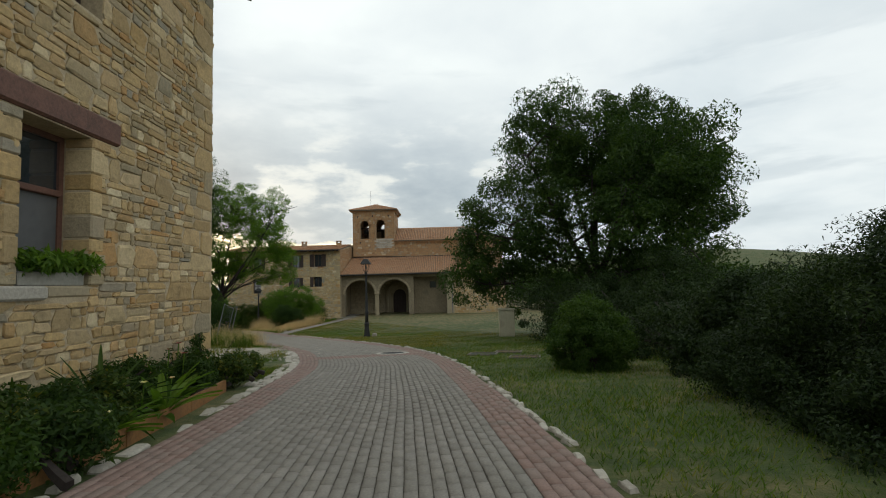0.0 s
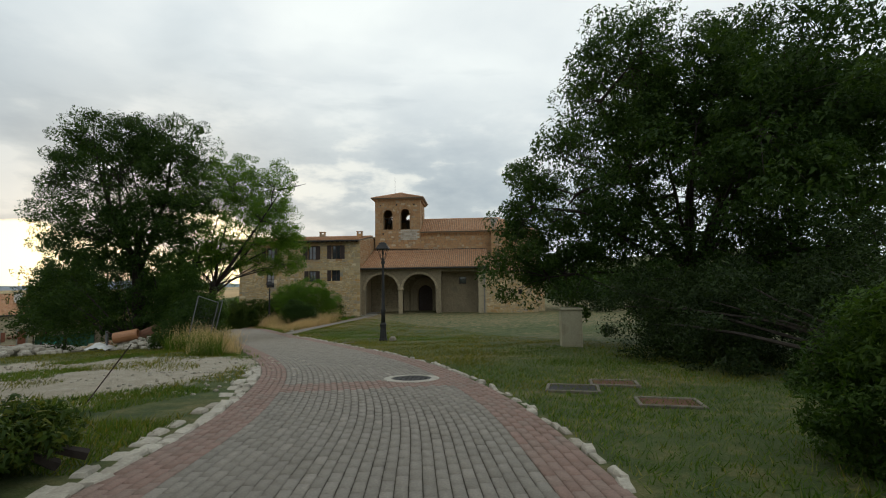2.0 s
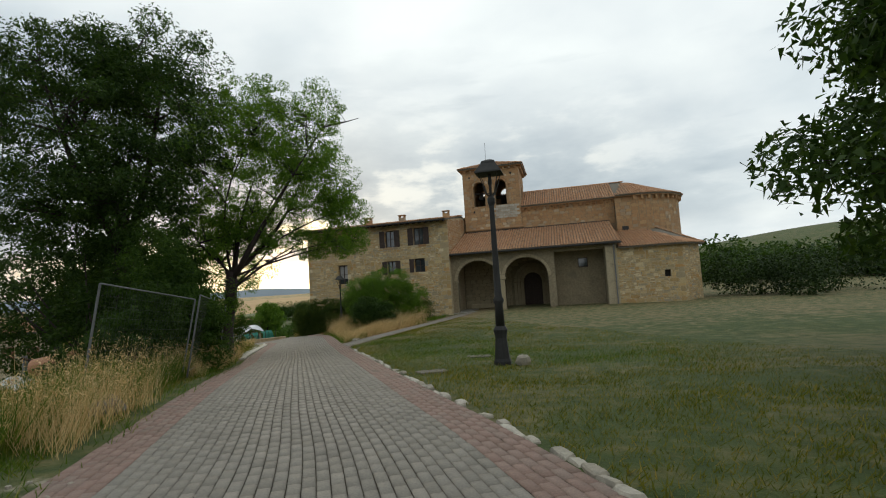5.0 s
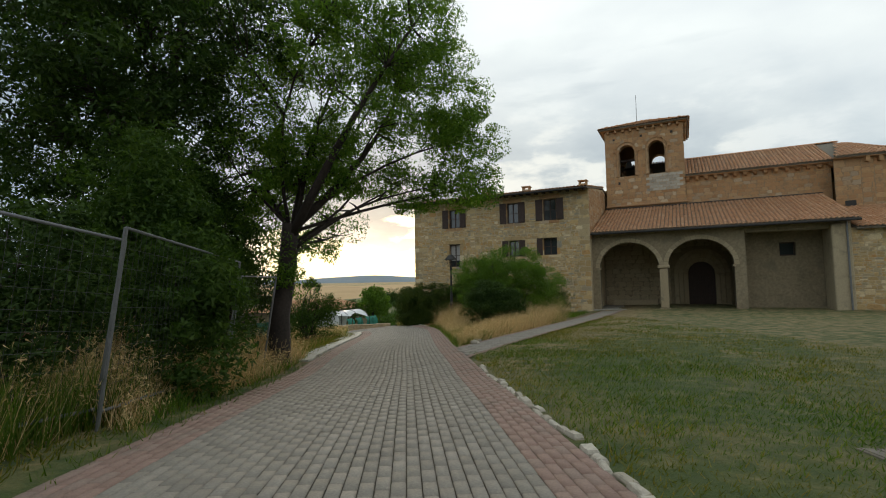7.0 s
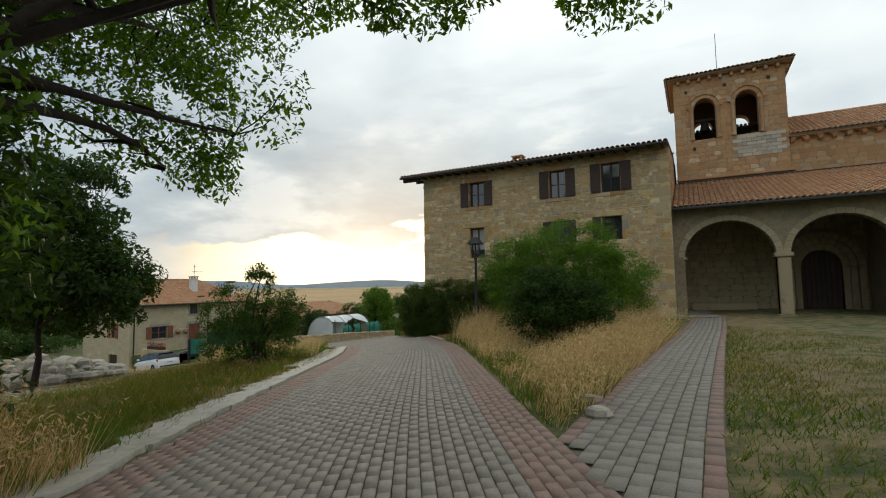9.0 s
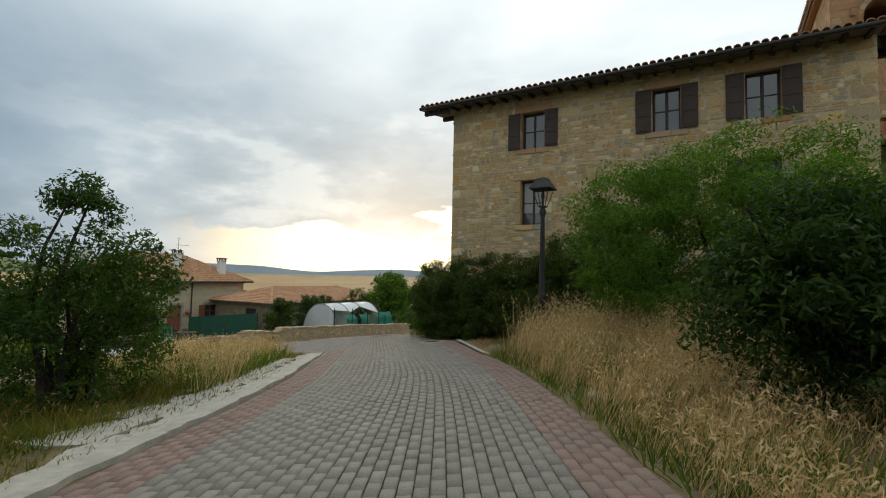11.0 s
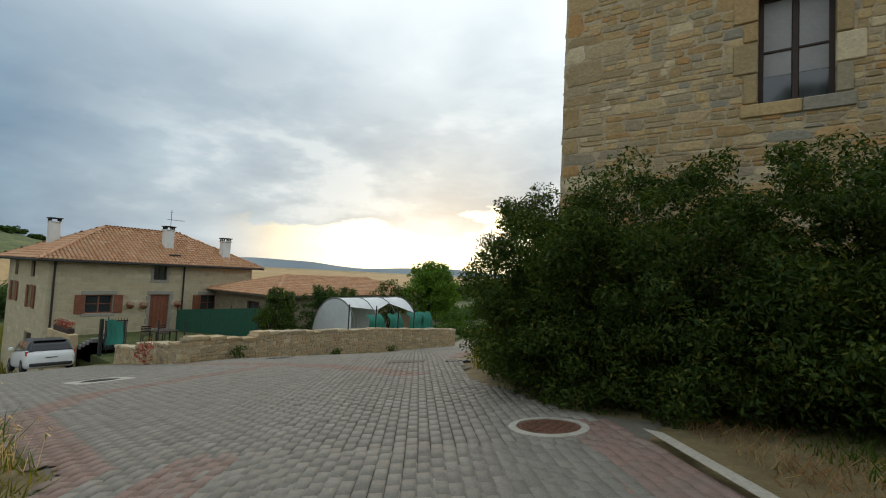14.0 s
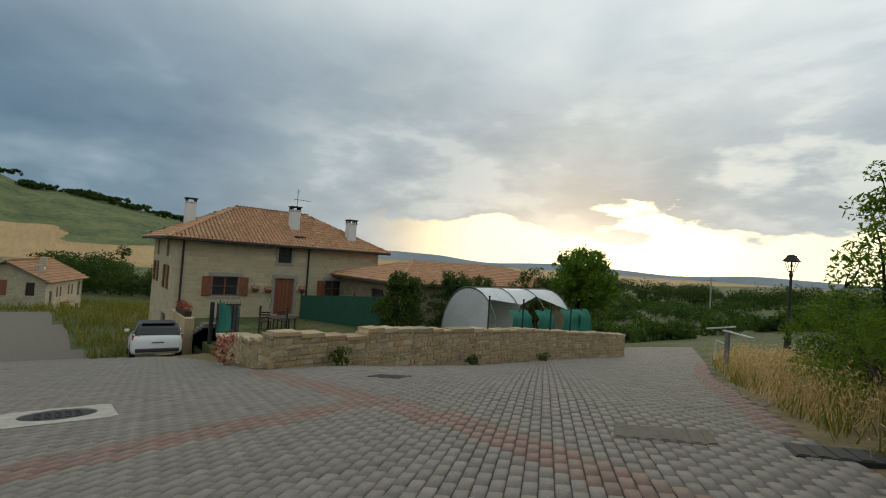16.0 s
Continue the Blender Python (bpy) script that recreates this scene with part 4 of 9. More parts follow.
def church():
    ch = thing("church", (-4, 62, -2.3), "romanesque ochre stone church with bell tower, arched porch and rounded apse", "church")
    zg = -2.9
    # porch
    f = south(56.6)
    arches = [(-11.75, -8.22, -3.2, 2.08, 1.6), (-7.72, -4.2, -3.2, 2.08, 1.6)]
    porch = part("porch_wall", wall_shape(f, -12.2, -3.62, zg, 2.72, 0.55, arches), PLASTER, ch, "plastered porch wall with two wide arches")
    for ua, ub, *_ in arches:
        arch_ring(f, ua, ub, 0.48, 1.6, 0.26, 0.018, parent=porch, mat=PALE)
        for a, b in ((ua - 0.08, ua + 0.10), (ub - 0.10, ub + 0.08)):
            part("impost", Shape().box(f.at(a, 0.36, -0.57), f.at(b, 0.50, 0.07), 0.02), PALE, porch)
    col = Shape().box((-8.30, 56.52, -2.35), (-7.64, 57.2, -2.10), 0.03)
    col.box((-8.22, 56.58, -2.10), (-7.72, 57.14, 0.36), 0.05)
    col.box((-8.32, 56.50, 0.36), (-7.62, 57.2, 0.56), 0.04)
    part("pillar", col, PALE, ch, "square pale stone pillar with a moulded cap")
    beam = part("beam", Shape().box((-3.62, 56.62, 2.30), (1.25, 57.0, 2.70), 0.02), PLASTER, ch)
    recess = south(58.3)
    rops = [(-1.75, -0.95, 0.95, 1.75)]
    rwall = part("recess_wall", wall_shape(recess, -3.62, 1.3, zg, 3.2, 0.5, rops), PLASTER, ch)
    window(ch, recess, *rops[0], deep=0.3, bars=(1, 1))
    part("porch_return", Shape().box((-3.95, 57.14, zg), (-3.62, 61.8, 2.9)), PLASTER, ch)
    inner = south(61.7)
    iops = [(-6.6, -4.95, -3.0, 0.85, 0.82)]
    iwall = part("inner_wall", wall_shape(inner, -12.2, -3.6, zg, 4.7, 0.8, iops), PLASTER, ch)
    lay_stones(iwall, inner, -12.1, -4.0, -2.4, 2.8, [(-7.7, -3.85, -3.0, 1.95, 1.9)], PALE, 32, (0.28, 0.4), (0.5, 0.9), 0.012, 0.012)
    for k in range(3):
        w, o = 0.28, 0.04 + 0.06 * k
        arch_ring(inner, -6.6 - 0.30 * k, -4.95 + 0.30 * k, 0.03, 0.82 + 0.30 * k, w, o, parent=iwall, mat=PALE)
        for a, b in ((-6.6 - 0.30 * k - w, -6.6 - 0.30 * k), (-4.95 + 0.30 * k, -4.95 + 0.30 * k + w)):
            part("jamb", Shape().box(inner.at(a, -2.3, -0.3), inner.at(b, 0.03, o), 0.03), PALE, iwall)
    door = part("door", Shape().box((-6.6, 62.05, -2.2), (-4.95, 62.1, 0.9), 0.008), DARKWOOD, ch, "tall dark plank door")
    for i in range(8):
        part("door_plank", Shape().box((-6.6 + 0.206 * i + 0.005, 62.0, -2.2), (-6.6 + 0.206 * (i + 1) - 0.005, 62.05, 0.9), 0.008), DARKWOOD, door)
    part("porch_floor", Shape().box((-12.2, 56.4, -2.9), (1.2, 61.7, -2.2), 0.02), CONCRETE, ch)
    part("bench", Shape().box((-11.6, 61.15, -2.2), (-8.6, 61.7, -1.78), 0.04), PALE, ch, "low stone bench along the porch wall")
    slab = tile_roof(ch, (-12.15, 55.95, 2.74), (1.5, 55.95, 2.74), (-12.15, 63.2, 5.1), (1.5, 63.2, 5.1), 41, own_rows=5)
    part("porch_ceiling", Shape().add([(-12.1, 56.6, 2.72), (1.3, 56.6, 2.72), (1.3, 62.0, 4.45), (-12.1, 62.0, 4.45), (-12.1, 56.6, 2.78), (1.3, 56.6, 2.78), (1.3, 62.0, 4.51), (-12.1, 62.0, 4.51)],
         [(0, 1, 2, 3), (7, 6, 5, 4), (0, 4, 5, 1), (1, 5, 6, 2), (2, 6, 7, 3), (3, 7, 4, 0)]), DARKWOOD, ch)
    part("gutter", Shape().tube([(-12.15, 55.86, 2.66), (1.5, 55.86, 2.66)], 0.065, 8), IRON, ch)
    part("flashing", Shape().box((-12.1, 63.02, 5.06), (1.5, 63.2, 5.2), 0.02), IRON, ch)
    # buttress and chapel
    part("buttress", Shape().box((0.3, 56.3, zg), (1.15, 58.2, 2.5), 0.05), PALE, ch)
    part("downpipe", Shape().tube([(0.95, 56.2, 2.6), (0.95, 56.22, -2.2)], 0.045, 8), GALV, ch)
    g1 = south(56.35)
    cops = [(4.5, 4.95, -0.22, 0.3)]
    chap = part("chapel_wall", wall_shape(g1, 1.15, 5.9, -3.2, 2.25, 0.6, cops), MORTAR, ch)
    part("slit_back", Shape().box((4.45, 56.75, -0.3), (5.0, 56.8, 0.4)), IRON, chap)
    lay_stones(chap, g1, 1.15, 5.9, -2.7, 2.22, cops, RUBBLE, 33, proud=0.025, joint=0.014, rough=True, own=(1.1, 5.9, -1.5, 2.2), quoin=1)
    d = Vector((7.5 - 5.9, 58.4 - 56.35)).normalized()
    g2 = Face((5.9, 56.35), (d.x, d.y), (d.y, -d.x))
    cant = part("chapel_wall", wall_shape(g2, 0.0, 2.62, -3.2, 2.25, 0.6), MORTAR, ch)
    lay_stones(cant, g2, 0.0, 2.62, -2.7, 2.22, [], RUBBLE, 34, proud=0.025, joint=0.014, rough=True)
    part("chapel_wall", wall_shape(east(7.54), 58.4, 64.5, -3.2, 2.25, 0.6), MORTAR, ch)
    tile_roof(ch, (1.3, 55.95, 2.25), (6.1, 55.95, 2.25), (1.3, 62.4, 4.0), (4.4, 62.4, 4.0), 42, own_rows=3)
    tile_roof(ch, (6.1, 55.95, 2.25), (7.9, 58.25, 2.25), (4.4, 62.4, 4.0), (5.4, 62.4, 4.0), 43)
    tile_roof(ch, (7.9, 58.25, 2.25), (7.9, 64.6, 2.25), (5.4, 62.4, 4.0), (5.4, 64.6, 4.0), 44)
    # nave and apse
    fn = south(63.4)
    nave = part("nave_wall", wall_shape(fn, -6.5, 2.1, zg, 7.15, 0.7), CHURCH_MORTAR, ch)
    lay_stones(nave, fn, -6.45, 2.1, 4.9, 7.1, [], ASHLAR, 35, (0.22, 0.34), (0.35, 0.75), 0.02, 0.012, own=(-6.5, 2.1, 4.9, 6.6))
    part("nave_wall", wall_shape(north(71.6), -12, 3.4, -4, 7.15, 0.7), MORTAR, ch)
    cx, cy, R = 3.4, 67.5, 4.95
    apse = Shape()
    seg = [(2.05, cy - R)] + [(cx + R * math.sin(a), cy - R * math.cos(a)) for a in (math.pi * k / 24 for k in range(25))] + [(2.05, cy + R)]
    apse.loft([[(x, y, -3.2) for x, y in seg], [(x, y, 7.2) for x, y in seg]], caps=False, closed=False)
    ap = part("apse_wall", apse, CHURCH_MORTAR, ch)
    prow = [seg[i:i + 2] for i in range(14)]
    for k, ((xa, ya), (xb, yb)) in enumerate(prow):
        dd = Vector((xb - xa, yb - ya))
        ln = dd.length
        dd.normalize()
        fc = Face((xa, ya), (dd.x, dd.y), (dd.y, -dd.x))
        lay_stones(ap, fc, 0.0, ln, 3.4, 7.1, [], ASHLAR, 50 + k, (0.26, 0.32), (0.4, 0.7), 0.02, 0.012)
    part("slit_window", Shape().box((2.5, cy - R - 0.06, 3.95), (3.05, cy - R + 0.2, 4.45), 0.01), IRON, ch)
    part("string_course", Shape().box((-12.05, 63.02, 5.28), (-6.3, 63.3, 5.42), 0.02), ASHLAR, ch)
    # corbel table under the eaves
    for i in range(15):
        x = -6.3 + 0.6 * i
        part("corbel", Shape().loft([[(x - 0.1, 63.42, 6.78), (x + 0.1, 63.42, 6.78), (x + 0.1, 63.42, 7.12), (x - 0.1, 63.42, 7.12)], [(x - 0.08, 63.2, 6.9), (x + 0.08, 63.2, 6.9), (x + 0.08, 63.12, 7.12), (x - 0.08, 63.12, 7.12)]]), ASHLAR, ch)
        if i < 14:
            arch_ring(south(63.38), x + 0.1, x + 0.5, 6.95, 0.16, 0.1, 0.2, 0.02, ch, ASHLAR)
    for k in range(1, 24):
        a = math.pi * (k - 1) / 24 + 0.06
        if a > 2.4:
            break
        o, t = Vector((cx + (R + 0.12) * math.sin(a), cy - (R + 0.12) * math.cos(a), 6.98)), Vector((math.cos(a), math.sin(a), 0))
        nn = Vector((math.sin(a), -math.cos(a), 0))
        c8 = [o + t * i * 0.1 + nn * j * 0.14 + Vector((0, 0, q * 0.16)) for q in (-1, 1) for j in (-1, 1) for i in (-1, 1)]
        part("corbel", Shape().add(c8, [(0, 2, 3, 1), (4, 5, 7, 6), (0, 1, 5, 4), (2, 6, 7, 3), (0, 4, 6, 2), (1, 3, 7, 5)]), ASHLAR, ch)
    part("cornice", Shape().box((-6.5, 63.05, 7.12), (2.1, 63.5, 7.26), 0.02), ASHLAR, ch)
    ring = Shape()
    ring.loft([[(x + (x - cx) * q / R if i else x, y - (q if x < cx else -(y - cy) * q / R), z) for i, (x, y) in enumerate(seg[:22])] for q, z in ((0.0, 7.14), (0.32, 7.14), (0.32, 7.27), (0.0, 7.27))], caps=False, closed=False)
    part("cornice", ring, ASHLAR, ch)
    zt = 9.35
    tile_roof(ch, (-6.45, 63.0, 7.26), (2.2, 63.0, 7.26), (-6.45, cy, zt), (3.4, cy, zt), 45, own_rows=2)
    tile_roof(ch, (3.4, 72.0, 7.26), (-12, 72.0, 7.26), (3.4, cy, zt), (-12, cy, zt), 46)
    ridge_tiles(ch, (-6.4, cy, zt), (3.5, cy, zt))
    E = R + 0.4
    rim = [(2.1, cy - E)] + [(cx + E * math.sin(a), cy - E * math.cos(a)) for a in (math.pi * k / 12 for k in range(0, 13))]
    for k in range(len(rim) - 1):
        tile_roof(ch, (*rim[k], 7.27), (*rim[k + 1], 7.27), (cx, cy, zt), (cx, cy, zt), 60 + k)
    # tower
    tx0, tx1, ty0, ty1 = -12.0, -6.45, 63.2, 68.6
    tops = [(-10.97, -9.86, 7.66, 10.12, True), (-8.86, -7.76, 7.66, 10.2, True)]
    ft = south(ty0)
    holes = [(-11.1, -10.95, 7.05, 7.25), (-11.4, -11.25, 10.55, 10.72), (-9.42, -9.25, 10.6, 10.78), (-7.3, -7.14, 10.6, 10.78)]
    tw = part("tower_wall", wall_shape(ft, tx0, tx1, 3.0, 11.3, 0.7, tops), CHURCH_MORTAR, ch)
    lay_stones(tw, ft, tx0, tx1, 4.9, 11.28, [(a - 0.22, b + 0.22, c, d + 0.22, 0.68) for a, b, c, d, _ in tops], ASHLAR, 36, (0.2, 0.32), (0.3, 0.7), 0.02, 0.012, own=(-12, -6.4, 6.6, 11.3), quoin=2)
    # no holes are cut: black blocks stand for the shade inside the putlog holes
    for a, b, lo, hi in holes:
        part("putlog_hole", Shape().box(ft.at(a, lo, -0.1), ft.at(b, hi, 0.028), 0.005), IRON, tw)
    rp = random.Random(5)
    for j in range(6):
        for i in range(5):
            part("new_block", Shape().box(ft.at(-9.1 + 0.46 * i + 0.23 * (j % 2), 6.35 + 0.21 * j, 0.0), ft.at(-9.1 + 0.46 * i + 0.23 * (j % 2) + 0.44, 6.35 + 0.21 * j + 0.195, 0.026 + 0.01 * rp.random()), 0.01), KERB, tw)
    for a, b, lo, hi, _ in tops:
        zs = hi - (b - a) / 2
        arch_ring(ft, a, b, zs, (b - a) / 2, 0.2, 0.03, parent=tw, mat=ASHLAR)
        arch_ring(ft, a - 0.22, b + 0.22, zs, (b - a) / 2 + 0.22, 0.2, 0.09, parent=tw, mat=ASHLAR)
        for u in (a - 0.13, b + 0.13):
            part("colonnette", Shape().lathe((u, ty0 - 0.02, 0), [(0.13, lo), (0.13, lo + 0.12), (0.09, lo + 0.18), (0.085, zs - 0.22), (0.10, zs - 0.18), (0.15, zs - 0.02), (0.15, zs)], 10), ASHLAR, tw)
    for fc, u0, u1 in ((east(tx1), ty0 + 0.7, ty1 - 0.7), (westward(tx0), ty0 + 0.7, ty1 - 0.7)):
        sops = [(65.2, 66.0, 7.8, 9.9, True)]
        sw = part("tower_wall", wall_shape(fc, u0, u1, 3.0, 11.3, 0.7, sops), CHURCH_MORTAR, ch)
        lay_stones(sw, fc, ty0, ty1, 5.0, 11.28, [(65.0, 66.2, 7.8, 10.1, 0.6)], ASHLAR, 37, (0.2, 0.32), (0.3, 0.7), 0.02, 0.012, quoin=2)
        arch_ring(fc, 65.2, 66.0, 9.5, 0.4, 0.2, 0.03, parent=sw, mat=ASHLAR)
    part("tower_wall", wall_shape(north(ty1), tx0, tx1, 3.0, 11.3, 0.7, tops), CHURCH_MORTAR, ch)
    part("tower_floor", Shape().box((tx0 + 0.7, ty0 + 0.7, 7.2), (tx1 - 0.7, ty1 - 0.7, 7.5)), DARKWOOD, ch)
    part("bell", Shape().lathe((-10.4, 64.6, 8.5), [(0.02, 0.62), (0.14, 0.6), (0.2, 0.45), (0.24, 0.2), (0.34, 0.0), (0.30, 0.0)], 14), IRON, ch, "bronze-dark church bell in the opening", True)
    part("bell_yoke", Shape().box((-11.2, 64.5, 9.1), (-9.6, 64.7, 9.3), 0.03), DARKWOOD, ch)
    for i in range(10):
        x = tx0 + 0.28 + i * 0.55
        part("corbel", Shape().box((x - 0.09, ty0 - 0.24, 11.12), (x + 0.09, ty0 + 0.1, 11.34), 0.03), ASHLAR, ch)
        y = ty0 + 0.28 + i * 0.53
        part("corbel", Shape().box((tx1 - 0.1, y - 0.09, 11.12), (tx1 + 0.24, y + 0.09, 11.34), 0.03), ASHLAR, ch)
    cor = Shape().box((tx0 - 0.28, ty0 - 0.28, 11.34), (tx1 + 0.28, ty1 + 0.28, 11.46), 0.02)
    part("cornice", cor, ASHLAR, ch)
    e = 0.40
    c4 = [(tx0 - e, ty0 - e, 11.48), (tx1 + e, ty0 - e, 11.48), (tx1 + e, ty1 + e, 11.48), (tx0 - e, ty1 + e, 11.48)]
    peak = ((tx0 + tx1) / 2, (ty0 + ty1) / 2, 12.6)
    for k in range(4):
        tile_roof(ch, c4[k], c4[(k + 1) % 4], peak, peak, 70 + k, own_rows=2 if k == 0 else 0)
        ridge_tiles(ch, c4[k], peak)
    part("lightning_rod", Shape().tube([(peak[0] - 0.4, peak[1] - 2, 12.0), (peak[0] - 0.4, peak[1] - 2, 14.2)], 0.018, 6), GALV, ch)


church()


# ---- near house with the window box ----
def near_house():
    h = thing("stone_cottage", (-9, 0, -0.3), "near stone house of warm rubble with a beam over its window", "house")
    f = east(-4.5)
    ops = [(4.97, 6.0, 1.5, 3.4), (5.35, 6.15, 5.05, 6.6), (0.4, 1.5, 1.5, 3.4)]
    wall = part("wall", wall_shape(f, -9.0, 9.2, -1.2, 7.6, 0.55, ops), MORTAR, h)
    lay_stones(wall, f, -2.0, 9.2, -0.8, 7.5, [(4.97, 6.0, 1.3, 3.75), (4.7, 6.55, 3.4, 3.76), (5.35, 6.15, 5.05, 6.6), (0.4, 1.5, 1.5, 3.4)], RUBBLE, 14, proud=0.035, joint=0.010, own=(6.3, 9.3, -0.2, 4.6), quoin=1, rough=True)
    part("lintel", Shape().box(f.at(4.55, 3.42, -0.4), f.at(6.52, 3.74, 0.05), 0.03), LINTEL, h, "weathered red-brown timber lintel")
    r = random.Random(9)
    for side in (4.97, 6.0):
        z = 1.5
        while z < 3.36:
            hh = min(r.uniform(0.12, 0.34), 3.4 - z)
            part("surround_stone", Shape().box(f.at(side - r.uniform(0.18, 0.42) if side < 5.5 else side - 0.01, z + 0.004, -0.33), f.at(side + 0.01 if side < 5.5 else side + r.uniform(0.18, 0.42), z + hh - 0.004, 0.03 + r.uniform(0, 0.02)), 0.02), RUBBLE, h)
            z += hh
    part("sill", Shape().box(f.at(4.7, 1.34, -0.4), f.at(5.35, 1.5, 0.07), 0.025), KERB, h)
    part("sill", Shape().box(f.at(5.37, 1.36, -0.4), f.at(6.1, 1.5, 0.02), 0.025), PALE, h)
    window(h, f, 4.97, 6.0, 1.5, 3.4, deep=0.34, frame=LINTEL, bars=(1, 1), blind=0.0)
    part("mullion", Shape().box(f.at(5.04, 2.62, -0.4), f.at(5.93, 2.70, -0.3), 0.01), LINTEL, h)
    part("blind", Shape().box(f.at(5.04, 1.57, -0.372), f.at(5.93, 2.62, -0.362)), GREY_BLIND, h, "grey blind behind the lower pane")
    window(h, f, 5.35, 6.15, 5.05, 6.6, deep=0.3, frame=DARKWOOD)
    window(h, f, 0.4, 1.5, 1.5, 3.4, deep=0.34, frame=LINTEL)
    nf = north(9.2)
    nw = part("wall", wall_shape(nf, -14.0, -5.05, -1.6, 7.6, 0.55), MORTAR, h)
    lay_stones(nw, nf, -14.0, -4.5, -1.2, 7.5, [], RUBBLE, 15, proud=0.03, rough=True)
    part("wall", wall_shape(westward(-14.0), -9.0, 9.2, -2, 7.6, 0.5), MORTAR, h)
    part("wall", wall_shape(south(-9.0), -14.0, -4.5, -2, 7.6, 0.5), MORTAR, h)
    tile_roof(h, (-3.9, -9.5, 7.6), (-3.9, 9.7, 7.6), (-9.2, -9.5, 9.6), (-9.2, 9.7, 9.6), 80)
    tile_roof(h, (-14.6, 9.7, 7.6), (-14.6, -9.5, 7.6), (-9.2, 9.7, 9.6), (-9.2, -9.5, 9.6), 81)


near_house()


# ---- houses down the slope ----
def slope_house():
    h = thing("farmhouse", (-61, 63.5, -8), "two-storey stone farmhouse with hipped clay roof and rust-red shutters", "house")
    x1, x0, y0, y1, e = -57.0, -65.0, 57.1, 70.2, -2.05
    f = east(x1)
    ops = [(59.05, 60.55, -5.3, -4.15), (62.75, 64.0, -6.45, -4.15), (62.85, 63.7, -3.15, -1.98), (66.2, 67.4, -5.3, -4.2)]
    wall = part("wall", wall_shape(f, y0, y1, -9.5, e, 0.5, ops), FARM_STONE, h)
    lay_stones(wall, f, y0, y1, -8.2, e, ops, FARM_STONE, 16, (0.2, 0.34), (0.4, 0.9), 0.015, 0.02, own=(57, 62.7, -6, -2.2), quoin=2, margin=0.16)
    for k, op in enumerate(ops):
        dressed(wall, f, *op, CONCRETE, 0.13, 0.25)
    window(h, f, *ops[0], frame=REDWOOD, shutters=0.55, shutter_mat=REDWOOD, deep=0.12)
    window(h, f, *ops[2], frame=DARKWOOD, deep=0.12)
    window(h, f, *ops[3], frame=REDWOOD, shutters=0.6, shutter_mat=REDWOOD, deep=0.12)
    d = part("door", Shape().box(f.at(62.75, -6.45, -0.25), f.at(64.0, -4.15, -0.2)), REDWOOD, h, "red-brown plank front door")
    for i in range(5):
        part("door_plank", Shape().box(f.at(62.75 + 0.25 * i + 0.005, -6.45, -0.2), f.at(62.75 + 0.25 * (i + 1) - 0.005, -4.15, -0.13), 0.01), REDWOOD, d)
    fs = south(y0)
    sops = [(-63.8, -62.9, -4.9, -3.6), (-60.2, -59.3, -5.1, -3.7), (-60.2, -59.4, -3.2, -2.1), (-63.6, -62.9, -3.2, -2.1), (-60.4, -59.0, -8.6, -6.6)]
    sw = part("wall", wall_shape(fs, x0, x1 - 0.5, -10.5, e, 0.5, sops), FARM_STONE, h)
    lay_stones(sw, fs, x0, x1, -9.4, e, sops, FARM_STONE, 17, (0.2, 0.34), (0.4, 0.9), 0.015, 0.02, quoin=2, margin=0.1)
    for op in sops[:2]:
        window(h, fs, *op, frame=REDWOOD, shutters=0.42, shutter_mat=REDWOOD, deep=0.12)
    for op in sops[2:4]:
        window(h, fs, *op, deep=0.12)
    part("cellar_door", Shape().box(fs.at(-60.4, -8.6, -0.2), fs.at(-59.0, -6.6, -0.12), 0.01), DARKWOOD, h)
    part("wall", wall_shape(north(y1), x0, x1, -10, e, 0.5), MORTAR, h)
    part("wall", wall_shape(westward(x0), y0, y1, -10.5, e, 0.5), MORTAR, h)
    o, zr = 0.62, 0.34
    c = [(x1 + o, y0 - o, e), (x1 + o, y1 + o, e), (x0 - o, y1 + o, e), (x0 - o, y0 - o, e)]
    ra, rb = ((x0 + x1) / 2, y0 + 4.0, zr), ((x0 + x1) / 2, y1 - 4.0, zr)
    tile_roof(h, c[0], c[1], ra, rb, 90, own_rows=2)
    tile_roof(h, c[3], c[0], ra, ra, 91, own_rows=2)
    tile_roof(h, c[2], c[3], rb, ra, 92)
    tile_roof(h, c[1], c[2], rb, rb, 93)
    for a, b in ((c[0], ra), (c[3], ra), (c[1], rb), (ra, rb)):
        ridge_tiles(h, a, b)
    for y in (y0 + 0.3, 64.85):
        part("downpipe", Shape().tube([(x1 + 0.08, y, e - 0.1), (x1 + 0.08, y, -8.2)], 0.055, 8), IRON, h)
    part("gutter", Shape().tube([(x1 + o + 0.06, y0 - o, e - 0.06), (x1 + o + 0.06, y1 + o, e - 0.06)], 0.07, 8), IRON, h)
    part("gutter", Shape().tube([(x0 - o, y0 - o - 0.06, e - 0.06), (x1 + o, y0 - o - 0.06, e - 0.06)], 0.07, 8), IRON, h)
    for x, y, t in ((-62.3, 58.6, 0.42), (-58.8, 64.4, 0.42), (-57.9, 68.3, -0.1)):
        zb = e + 0.2
        c5 = Shape().box((x - 0.3, y - 0.3, zb - 0.2), (x + 0.3, y + 0.3, t), 0.02)
        c5.box((x - 0.36, y - 0.36, t), (x + 0.36, y + 0.36, t + 0.06), 0.01)
        ck = part("chimney", c5, WHITE_TRIM, h, "white rendered chimney with a raised dark cap")
        q = Shape()
